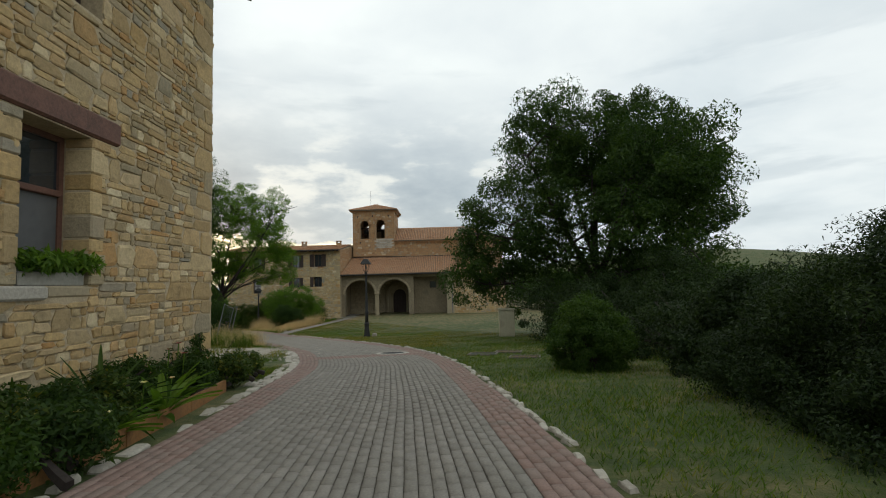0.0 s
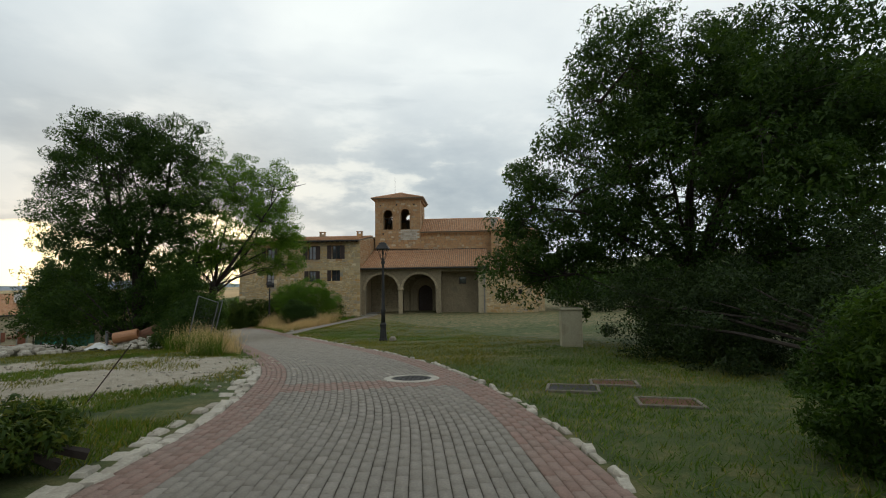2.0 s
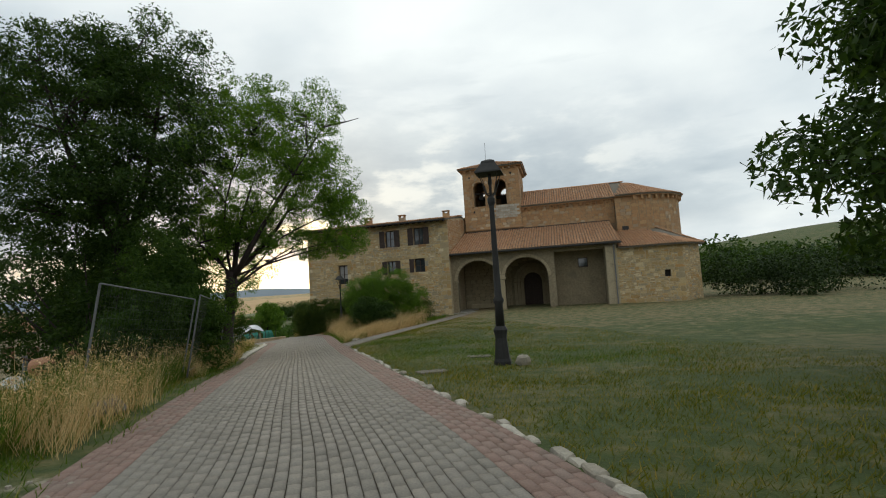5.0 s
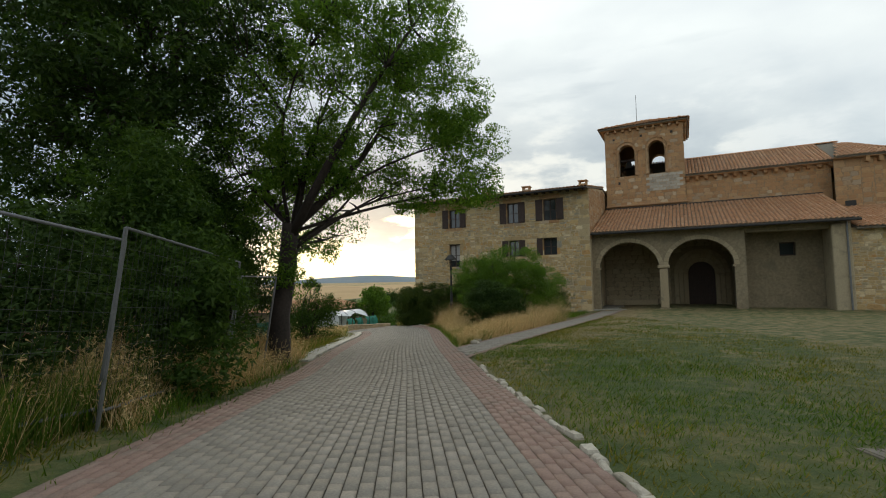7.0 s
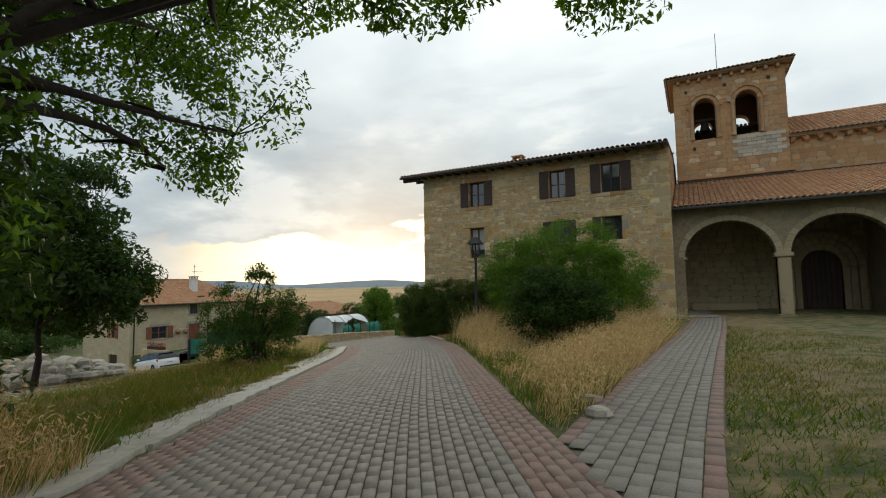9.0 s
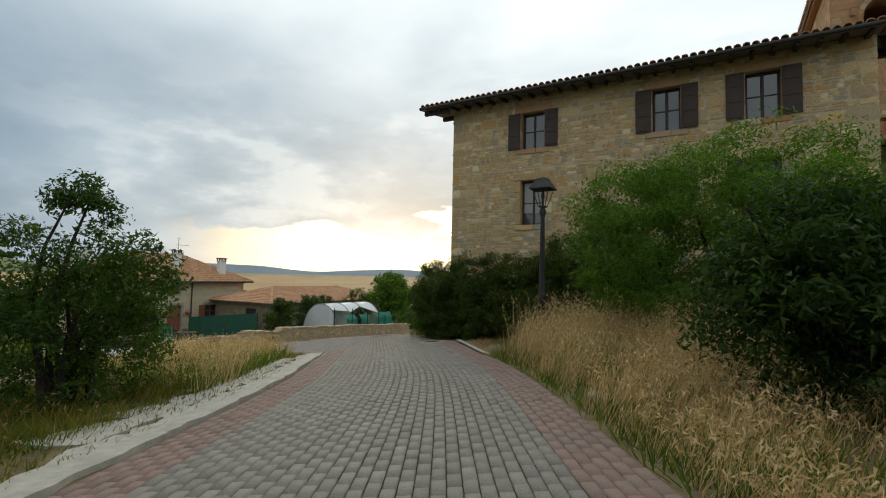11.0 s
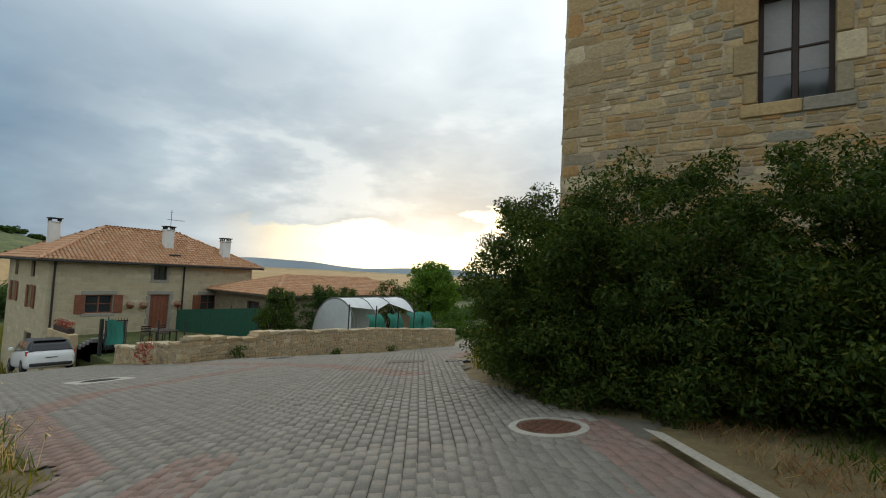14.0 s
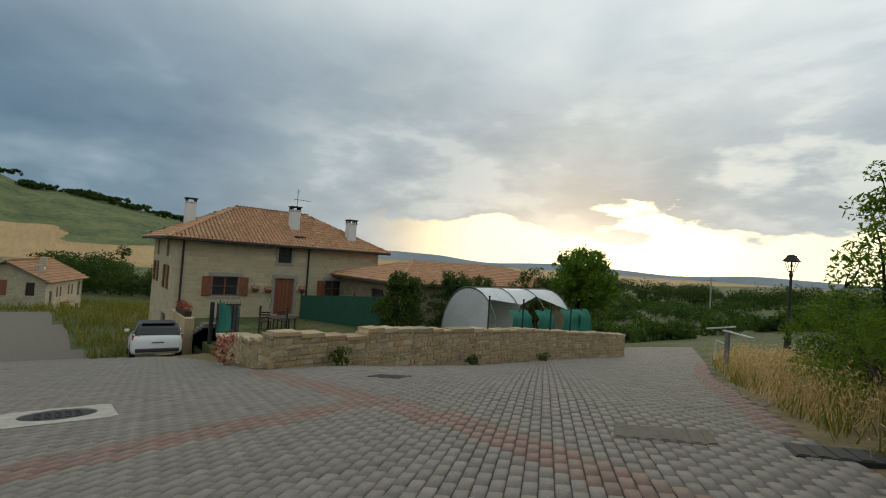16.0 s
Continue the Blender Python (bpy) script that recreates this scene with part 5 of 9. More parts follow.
        for dx in (-0.26, 0, 0.26):
            for dy in (-0.26, 0.26):
                q.box((x + dx - 0.04, y + dy - 0.04, t + 0.06), (x + dx + 0.04, y + dy + 0.04, t + 0.24))
        q.box((x - 0.37, y - 0.37, t + 0.24), (x + 0.37, y + 0.37, t + 0.31), 0.01)
        part("chimney_cap", q, IRON, ck)
    part("skylight", Shape().box((-57.9, 64.0, -1.45), (-57.3, 64.7, -1.33), 0.02), IRON, h)
    ant = Shape().tube([(-59.0, 64.6, 0.3), (-59.0, 64.6, 2.0)], 0.02, 6)
    for k in range(6):
        ant.tube([(-59.0, 64.3 + 0.0, 1.25 + 0.0), (-59.0, 65.6, 1.25)], 0.012, 4) if k == 0 else ant.tube([(-59.3, 64.3 + 0.22 * k, 1.25), (-58.7, 64.3 + 0.22 * k, 1.25)], 0.01, 4)
    ant.tube([(-59.3, 64.6, 1.8), (-58.7, 64.6, 1.8)], 0.012, 4)
    part("aerial", ant, GALV, h)
    # flower baskets by the door
    for y, z in ((61.5, -4.9), (62.3, -4.95), (64.5, -4.9)):
        b = part("flower_basket", Shape().lathe((x1 + 0.22, y, z), [(0.05, -0.15), (0.2, -0.05), (0.24, 0.05), (0.15, 0.1)], 8), REDWOOD, h)
        part("flowers", quads("flowers", leaf_cloud([((x1 + 0.22, y, z + 0.12), (0.28, 0.28, 0.22))], 120, 0.08, 1), FLOWER), FLOWER, b)["kind"] = "stuff"
    # lower wing
    w = thing("farm_wing", (-53, 75, -7), "single-storey stone wing with a hipped clay roof", "house")
    wx1, wx0, wy0, wy1, we = -49.2, -56.8, 67.2, 82.5, -3.75
    ws = south(wy0)
    wops = [(-52.6, -51.2, -5.4, -4.3)]
    a = part("wall", wall_shape(ws, wx0, wx1, -8.5, we, 0.4, wops), PLASTER, w)
    window(w, ws, *wops[0], deep=0.12)
    part("wall", wall_shape(east(wx1), wy0 + 0.4, wy1, -8.5, we, 0.4), PLASTER, w)
    part("wall", wall_shape(north(wy1), wx0, wx1 - 0.4, -8.5, we, 0.4), PLASTER, w)
    part("wall", wall_shape(westward(wx0), wy0 + 0.4, wy1 - 0.4, -8.5, we, 0.4), PLASTER, w)
    o = 0.6
    c = [(wx1 + o, wy0 - o, we), (wx1 + o, wy1 + o, we), (wx0 - o, wy1 + o, we), (wx0 - o, wy0 - o, we)]
    ra, rb = ((wx0 + wx1) / 2, wy0 + 3.2, we + 1.25), ((wx0 + wx1) / 2, wy1 - 3.2, we + 1.25)
    tile_roof(w, c[0], c[1], ra, rb, 94)
    tile_roof(w, c[3], c[0], ra, ra, 95)
    tile_roof(w, c[2], c[3], rb, ra, 96)
    tile_roof(w, c[1], c[2], rb, rb, 97)
    for p, q in ((c[0], ra), (c[3], ra), (ra, rb)):
        ridge_tiles(w, p, q)


def far_house():
    h = thing("village_house", (-94, 49, -11.6), "pale stone gabled house with rust-red shutters in the valley", "house")
    c0, side, gable = Vector((-92.85, 51.3)), Vector((-0.94, 0.342)), Vector((-0.342, -0.94))
    wide, deep, base, eave, rise = 7.0, 10.0, -12.6, -7.3, 1.9
    g = Face(c0 + gable * wide, -gable, -side)
    f = Face(c0, side, -gable)
    gops = [(2.6, 3.6, -9.0, -7.4), (0.2, 1.9, -10.4, -9.7), (0.2, 1.0, -9.0, -7.4), (5.2, 6.0, -9.0, -7.6)]
    fops = [(0.9, 1.5, -10.2, -8.5), (2.6, 3.0, -9.3, -8.2), (3.5, 3.9, -9.3, -8.2), (5.7, 6.1, -9.3, -8.1), (6.7, 7.1, -9.3, -8.1), (8.5, 9.2, -9.6, -7.9), (0.6, 2.1, -12.2, -10.9), (4.2, 5.2, -12.4, -10.4), (8.3, 9.1, -11.6, -10.6)]
    roofline = lambda u: eave + rise * (1 - abs(u - wide / 2) / (wide / 2)) - 0.05
    part("wall", wall_shape(g, 0, wide, base, eave, 0.4, gops, top=roofline), LIME, h)
    part("wall", wall_shape(f, 0.4, deep, base, eave, 0.4, fops), LIME, h)
    back = Face(c0 + side * deep, gable, side)
    part("wall", wall_shape(back, 0, wide, base, eave, 0.4, top=roofline), LIME, h)
    far = Face(c0 + gable * wide + side * deep, -side, gable)
    part("wall", wall_shape(far, 0, deep, base, eave, 0.4), LIME, h)
    def slab(name, face, op, o0, o1, mat, rim=0.0):
        return part(name, Shape().loft([[face.at(a, z, o) for a, z in ((op[0] + rim, op[2] + rim), (op[1] - rim, op[2] + rim), (op[1] - rim, op[3] - rim), (op[0] + rim, op[3] - rim))] for o in (o0, o1)]), mat, h)

    for op in gops[:3]:
        slab("shutter", g, op, -0.05, 0.05, REDWOOD)
    for face, op in [(g, gops[3])] + [(f, q) for q in fops]:
        pane = slab("window", face, op, -0.24, -0.20, DARKWOOD)
        part("pane", Shape().loft([[face.at(a, z, o) for a, z in ((op[0] + 0.07, op[2] + 0.07), (op[1] - 0.07, op[2] + 0.07), (op[1] - 0.07, op[3] - 0.07), (op[0] + 0.07, op[3] - 0.07))] for o in (-0.21, -0.19)]), GLASS, pane)
    part("canopy", Shape().loft([[f.at(3.9, -10.1, o) for o in (0.0, 0.9)] + [f.at(3.9, -9.95, o) for o in (0.9, 0.0)], [f.at(5.5, -10.1, o) for o in (0.0, 0.9)] + [f.at(5.5, -9.95, o) for o in (0.9, 0.0)]]), TILE, h)
    corner = lambda u, v, z: (*(c0 + side * u + gable * v), z)
    o, z = 0.5, eave - 0.22
    ra, rb = corner(-o, wide / 2, eave + rise), corner(deep + o, wide / 2, eave + rise)
    tile_roof(h, corner(-o, -o, z), corner(deep + o, -o, z), ra, rb, 100, pitch=0.3, course=0.5)
    tile_roof(h, corner(deep + o, wide + o, z), corner(-o, wide + o, z), rb, ra, 101, pitch=0.3, course=0.5)
    ridge_tiles(h, ra, rb)
    for u, v, hi in ((1.2, 1.2, -5.7), (4.6, 2.2, -5.0)):
        part("chimney", Shape().box((corner(u, v, 0)[0] - 0.35, corner(u, v, 0)[1] - 0.35, -7.2), (corner(u, v, 0)[0] + 0.35, corner(u, v, 0)[1] + 0.35, hi), 0.02), LIME, h)
    part("skylight", Shape().box((corner(3.0, 1.6, 0)[0] - 0.5, corner(3.0, 1.6, 0)[1] - 0.25, -6.42), (corner(3.0, 1.6, 0)[0] + 0.5, corner(3.0, 1.6, 0)[1] + 0.25, -6.1), 0.02), WHITE_TRIM, h)


# ---- trees and shrubs ----
FLOWER = leaf_mat("red_petal", [(0.0, (0.05, 0.09, 0.02)), (0.5, (0.30, 0.04, 0.05)), (1.0, (0.45, 0.10, 0.12))], 0.2)


def leaf_cloud(clumps, each, size, seed, droop=0.2, shell=0.55, narrow=0.42, corners=4):
    """Leaf quads scattered in the outer part of every clump."""
    r = np.random.default_rng(seed)
    out = []
    for c, rad in clumps:
        n = max(3, int(each * r.uniform(0.7, 1.3)))
        d = r.normal(size=(n, 3))
        d /= np.linalg.norm(d, axis=1, keepdims=True)
        q = shell + (1 - shell) * r.random((n, 1)) ** 0.6
        p = np.array(c) + d * q * np.array(rad)
        nrm = d * 0.6 + r.normal(size=(n, 3)) * 0.6 + np.array([0, 0, 0.5])
        nrm /= np.linalg.norm(nrm, axis=1, keepdims=True)
        a = np.cross(nrm, r.normal(size=(n, 3)))
        a /= np.linalg.norm(a, axis=1, keepdims=True) + 1e-9
        a[:, 2] -= droop
        b = np.cross(nrm, a)
        s = size * r.uniform(0.6, 1.35, (n, 1))
        a, b = a * s * 0.5, b * s * 0.5 * narrow
        tilt = nrm * s * 0.08
        if corners == 3:
            out.append(np.stack([p - a * 0.7 + b * 1.1, p - a * 0.7 - b * 1.1, p + a * 1.2 + tilt], 1))
        else:
            out.append(np.stack([p - a, p + b + tilt, p + a, p - b + tilt], 1))
    return np.concatenate(out)


def crown_clumps(blobs, count, rad, seed, keep=0.72):
    """Clump centres near the skin and within the blobs that make up a crown."""
    r = np.random.default_rng(seed)
    vol = np.array([b[1][0] * b[1][1] * b[1][2] for b in blobs]) ** 0.55
    out = []
    for _ in range(count):
        c, s = blobs[r.choice(len(blobs), p=vol / vol.sum())]
        d = r.normal(size=3)
        d /= np.linalg.norm(d)
        q = keep + (1.0 - keep) * r.random() if r.random() < 0.75 else r.uniform(0.25, keep)
        k = rad * r.uniform(0.6, 1.4)
        out.append((tuple(np.array(c) + d * q * np.array(s)), (k, k, k * 0.75)))
    return out


def limb(s, a, b, ra, rb, rnd, n=7, sag=0.0, sides=7):
    a, b = Vector(a), Vector(b)
    side = Vector((rnd.uniform(-1, 1), rnd.uniform(-1, 1), rnd.uniform(-0.3, 0.6))) * (b - a).length * 0.10
    pts, rad = [], []
    for i in range(n):
        t = i / (n - 1)
        pts.append(a.lerp(b, t) + side * math.sin(math.pi * t) + Vector((0, 0, sag * math.sin(math.pi * t) * (b - a).length)))
        rad.append(ra + (rb - ra) * t)
    s.tube(pts, rad, sides)
    return pts


def tree(name, base, fork, girth, blobs, clumps, each, size, rad, mat, label, seed, limbs=9, twigs=1.0, category="tree", group=""):
    """Trunk, limbs to the blobs, twigs to the clumps, and leaves."""
    rnd = random.Random(seed)
    t = thing(name, base, label, category, group)
    b = Vector(base)
    trunk = Shape()
    top = Vector(fork)
    pts = [b + Vector((0, 0, -0.2)), b + Vector((0, 0, 0.15)), b.lerp(top, 0.35) + Vector((rnd.uniform(-0.1, 0.1), rnd.uniform(-0.1, 0.1), 0)), b.lerp(top, 0.7), top]
    trunk.tube(pts, [girth * 1.5, girth * 1.12, girth * 0.95, girth * 0.85, girth * 0.8], 10)
    part("trunk", trunk, BARK, t, smooth=True)
    cl = crown_clumps(blobs, clumps, rad, seed)
    wood, nodes = Shape(), [top]
    for k in range(limbs):
        c, s = blobs[k % len(blobs)]
        goal = Vector(c) + Vector((rnd.uniform(-0.6, 0.6) * s[0], rnd.uniform(-0.6, 0.6) * s[1], rnd.uniform(-0.3, 0.75) * s[2]))
        way = limb(wood, top - Vector((0, 0, rnd.uniform(0, 0.25) * (top - b).length)), goal, girth * (0.5 if k < 3 else 0.2), girth * 0.06, rnd)
        nodes += way[2:]
        for _ in range(3):
            st = way[rnd.randrange(2, len(way))]
            g2 = st + Vector((rnd.uniform(-1, 1) * s[0], rnd.uniform(-1, 1) * s[1], rnd.uniform(-0.3, 0.8) * s[2])) * 0.55
            nodes += limb(wood, st, g2, girth * 0.17, girth * 0.04, rnd, 5, sides=5)[1:]
    arr = np.array([tuple(p) for p in nodes])
    for c, _ in cl:
        if rnd.random() < twigs:
            i = int(np.argmin(((arr - np.array(c)) ** 2).sum(1)))
            limb(wood, nodes[i], c, max(0.012, girth * 0.05), 0.006, rnd, 4, sides=4)
    part("branchwork", wood, BARK, t, smooth=True)
    part("crown", quads("crown", leaf_cloud(cl, each, size, seed + 1, corners=4 if name == "maple_tree" else 3), mat), mat, t)
    return t


def shrub(name, base, blobs, clumps, each, size, rad, mat, label, seed, category="shrub", stems=10, group=""):
    rnd = random.Random(seed)
    t = thing(name, base, label, category, group)
    cl = crown_clumps(blobs, clumps, rad, seed, 0.75)
    wood = Shape()
    for k in range(stems):
        c, s = blobs[k % len(blobs)]
        limb(wood, (base[0] + rnd.uniform(-0.4, 0.4), base[1] + rnd.uniform(-0.4, 0.4), base[2] - 0.05), Vector(c) + Vector((rnd.uniform(-0.7, 0.7) * s[0], rnd.uniform(-0.7, 0.7) * s[1], rnd.uniform(-0.2, 0.7) * s[2])), 0.05, 0.012, rnd, 5, sides=5)
    part("branchwork", wood, BARK, t)
    part("foliage", quads("foliage", leaf_cloud(cl, each, size, seed + 1, 0.15, 0.3, 0.36, 4 if name == "laurel_bush" else 3), mat), mat, t)
    return t


slope_house()
far_house()

tree("broadleaf_tree", (8.2, 25, gzf(8.2, 25)), (8.0, 24.8, 1.6), 0.42,
     [((8.0, 24.5, 5.4), (6.2, 5.2, 4.4)), ((7.2, 23.8, 8.6), (4.2, 3.6, 2.9)), ((9.8, 24.5, 7.7), (3.9, 3.4, 2.8)), ((3.6, 24, 4.2), (3.0, 2.6, 2.6)), ((12.6, 24.5, 5.4), (2.8, 3.0, 3.4)), ((7.6, 23.5, 1.2), (5.6, 3.0, 2.2)), ((2.2, 24.5, 1.6), (2.0, 2.0, 1.6)), ((8.6, 18.8, 4.4), (2.8, 2.8, 2.6)), ((9.2, 19.4, 6.4), (2.5, 2.6, 2.5)), ((9.8, 20.5, 0.9), (3.4, 2.6, 1.8))],
     900, 260, 0.15, 0.66, LEAF_DARK, "large dark broadleaf tree spreading over the lawn", 201, 14)
tree("ash_tree", (-18.6, 31.2, gzf(-18.6, 31.2)), (-18.9, 31.3, 2.6), 0.34,
     [((-18.8, 31.2, 6.4), (4.4, 4.0, 3.4)), ((-20.0, 30.6, 8.6), (3.0, 2.8, 2.0)), ((-17.4, 31.2, 9.0), (2.6, 2.6, 1.8)), ((-22.0, 31.2, 4.6), (2.4, 2.6, 2.2)), ((-16.8, 30.2, 4.2), (2.0, 2.2, 2.0))],
     520, 200, 0.125, 0.55, LEAF_DARK, "tall ash tree with a dark open crown", 211, 12)
tree("maple_tree", (-15.6, 32.7, gzf(-15.6, 32.7)), (-15.35, 32.8, 1.3), 0.25,
     [((-14.4, 33.2, 5.6), (3.4, 3.2, 2.6)), ((-13.4, 33.8, 7.0), (2.6, 2.6, 1.9)), ((-12.6, 34.6, 4.4), (1.7, 1.9, 1.3)), ((-15.8, 33.8, 7.2), (2.6, 2.6, 2.0)), ((-12.4, 36.4, 3.9), (1.2, 1.4, 1.2)), ((-13.6, 36.2, 5.4), (2.0, 2.0, 1.7)),
      ((-12.3, 35.4, 2.25), (0.9, 0.9, 0.7)), ((-11.9, 36.3, 2.5), (0.6, 0.7, 0.6)), ((-13.4, 35.3, 2.45), (1.0, 0.9, 0.75)), ((-15.0, 35.3, 2.9), (1.2, 1.0, 0.8)), ((-16.2, 35.4, 1.5), (1.0, 0.9, 0.75)), ((-16.9, 35.5, 0.95), (0.7, 0.65, 0.55)), ((-17.6, 34.2, 2.0), (1.3, 1.1, 1.0)),
      ((-17.6, 35.4, 2.9), (1.5, 1.4, 1.0)), ((-16.4, 32.2, 2.6), (1.5, 1.3, 1.4)), ((-15.4, 33.6, 3.0), (1.3, 1.2, 1.0)), ((-18.2, 36.4, 4.2), (1.8, 1.6, 1.3)), ((-15.4, 32.8, 0.7), (0.55, 0.55, 1.3)), ((-14.6, 32.9, 2.6), (1.0, 1.0, 0.8))],
     1100, 150, 0.082, 0.34, LEAF, "leafy green maple leaning over the lane", 221, 18, 0.6)
shrub("elder_bush", (-15.2, 29.4, gzf(-15.2, 29.4)), [((-12.95, 28.6, -0.8), (0.6, 0.6, 1.0)), ((-13.5, 28.8, -0.2), (0.7, 0.65, 1.0)), ((-15.7, 30.3, -0.2), (0.8, 0.9, 1.5)), ((-14.6, 29.0, 0.9), (0.8, 0.8, 1.3)), ((-14.8, 28.9, -0.3), (1.0, 1.0, 1.5)), ((-16.3, 31.2, -0.6), (1.0, 1.0, 1.5)), ((-16.5, 31.9, 0.2), (0.6, 0.6, 1.9)), ((-15.0, 28.9, 1.2), (1.0, 1.0, 1.5)), ((-16.5, 30.3, 0.4), (1.4, 1.4, 2.4)), ((-16.9, 31.6, 0.4), (1.2, 1.2, 2.0))], 520, 150, 0.10, 0.34, LEAF_MID, "tall dark green elder bush growing through the fence", 231)
shrub("fence_bush", (-12.9, 26.2, gzf(-12.9, 26.2)), [((-12.9, 26.0, -0.7), (0.7, 0.8, 0.9)), ((-13.2, 26.9, -0.2), (0.7, 0.7, 1.0)), ((-12.9, 25.0, -0.9), (0.6, 0.7, 0.6))], 150, 120, 0.09, 0.26, LEAF_DARK, "loose dark green bush growing against the fence", 232)
shrub("bramble_bush", (-17.2, 29.0, gzf(-17.2, 29)), [((-17.6, 29.6, -0.4), (2.0, 1.6, 1.7)), ((-20.0, 29.0, 0.3), (2.2, 1.9, 2.3)), ((-22.4, 29.8, 0.2), (2.0, 1.9, 2.4)), ((-19.6, 30.2, 2.4), (1.6, 1.5, 1.4))], 290, 80, 0.15, 0.45, LEAF_DARK, "dark dense bramble thicket under the trees", 233)
shrub("blackthorn_thicket", (-19.6, 33.6, gzf(-19.6, 33.6)), [((-19.6, 33.6, 0.4), (1.5, 1.4, 2.6)), ((-17.7, 33.3, -0.2), (0.9, 0.9, 2.0)), ((-20.8, 33.0, 2.0), (1.5, 1.4, 2.2)), ((-18.4, 32.6, 0.2), (1.3, 1.3, 2.2))], 330, 90, 0.15, 0.45, LEAF_DARK, "dark blackthorn thicket between the tree trunks", 237)
tree("young_tree", (-30.2, 39.4, gzf(-30.2, 39.4)), (-30.1, 39.4, -1.2), 0.10,
     [((-30.0, 39.4, 0.3), (2.8, 2.4, 2.3)), ((-29.8, 39.6, 2.1), (2.3, 2.1, 1.9)), ((-28.3, 40.2, -0.6), (1.7, 1.5, 1.4)), ((-31.2, 39.0, -0.4), (1.6, 1.5, 1.5))], 560, 90, 0.17, 0.42, LEAF_DARK, "small dense young tree on the bank", 241, 8)
shrub("ragged_shrub", (-23.5, 42.2, gzf(-23.5, 42.2)), [((-23.7, 42.2, -2.3), (1.7, 1.3, 0.9)), ((-23.0, 42.4, -1.4), (1.0, 0.9, 0.8)), ((-24.4, 42.0, -1.3), (0.9, 0.8, 0.8)), ((-22.4, 42.6, -1.3), (0.6, 0.5, 0.6)), ((-23.3, 42.3, -0.3), (0.35, 0.35, 0.5)), ((-23.9, 42.3, -1.9), (1.2, 1.0, 1.0))], 330, 90, 0.075, 0.24, LEAF_MID, "ragged olive-green shrub with bare shoots", 243, "shrub", 14)
shrub("dark_bush", (-14.9, 45.0, gzf(-14.9, 45.0)), [((-14.9, 44.9, -1.5), (1.3, 1.2, 1.0)), ((-15.1, 45.0, -0.95), (0.9, 0.9, 0.75)), ((-14.2, 45.1, -1.4), (0.9, 0.9, 0.8))], 330, 110, 0.09, 0.28, LEAF_DARK, "rounded dark green bush in the dry grass", 245)
shrub("green_bush", (-15.6, 49.4, gzf(-15.6, 49.4)), [((-15.6, 49.4, -0.8), (2.5, 1.8, 1.7)), ((-15.4, 49.4, 0.6), (1.9, 1.6, 1.2)), ((-17.5, 49.0, -0.3), (1.1, 1.2, 1.5)), ((-13.7, 49.7, -0.7), (1.2, 1.4, 1.2))], 460, 200, 0.075, 0.36, LEAF, "large soft green bush beside the path", 251)
shrub("laurel_bush", (-24.6, 54.3, gzf(-24.6, 54.3)), [((-24.6, 54.3, -2.0), (1.3, 1.3, 1.6)), ((-25.4, 54.9, -2.1), (0.95, 1.0, 1.5)), ((-23.3, 54.1, -1.8), (1.5, 1.4, 1.6)), ((-24.2, 53.6, -2.8), (1.1, 0.8, 0.6)), ((-22.8, 53.5, -2.6), (1.1, 0.8, 0.8)), ((-24.0, 54.4, -2.2), (1.6, 0.9, 1.2))], 780, 240, 0.062, 0.26, LEAF_SHRUB, "dense dark green shrub with yellowing tips by the house corner", 253, "shrub", 16)
shrub("laurel_bush", (-21.2, 54.2, gzf(-21.2, 54.2)), [((-21.5, 54.1, -1.7), (1.5, 1.4, 1.4)), ((-20.0, 54.2, -1.2), (1.4, 1.3, 1.5)), ((-18.6, 54.3, -0.6), (1.2, 1.2, 1.7)), ((-21.4, 53.4, -2.4), (1.2, 0.8, 0.8)), ((-19.8, 53.3, -2.2), (1.1, 0.8, 0.9)), ((-20.4, 54.3, -1.6), (2.0, 0.9, 1.4))], 760, 210, 0.066, 0.28, LEAF_SHRUB, "tall dark shrub against the house wall", 255, "shrub", 16)
shrub("laurel_bush", (-16.6, 52.2, gzf(-16.6, 52.2)), [((-16.8, 52.4, -1.4), (1.5, 1.4, 1.3)), ((-14.6, 53.0, -1.4), (1.6, 1.3, 1.2))], 130, 110, 0.10, 0.34, LEAF_SHRUB, "low shrub before the house", 256)
shrub("round_bush", (2.95, 9.8, gzf(2.95, 9.8)), [((2.95, 9.8, 0.08), (0.86, 0.86, 0.72)), ((2.9, 9.8, 0.55), (0.58, 0.58, 0.5))], 330, 170, 0.055, 0.17, LEAF_MID, "rounded dark green garden bush on the lawn", 257)
shrub("hedge_thicket", (6.3, 11.5, gzf(6.3, 11.5)), [((6.6, 13.6, 0.2), (1.8, 1.9, 1.3)), ((6.4, 9.4, 0.0), (1.7, 1.8, 1.4)), ((9.4, 12.0, 0.0), (2.4, 2.4, 1.4)), ((6.0, 18.6, 0.2), (2.0, 2.0, 1.4)), ((9.0, 6.6, 0.1), (2.2, 2.2, 1.5)), ((5.3, 11.6, -0.2), (1.0, 1.3, 0.9)), ((5.0, 16.4, 0.0), (1.4, 1.6, 1.2)), ((4.4, 18.7, 0.1), (1.5, 1.5, 1.5)), ((7.6, 16.0, 0.6), (1.6, 1.6, 1.8))], 900, 190, 0.085, 0.36, LEAF_NIGHT, "deep dark thicket along the edge of the lawn", 259, "shrub", 30)
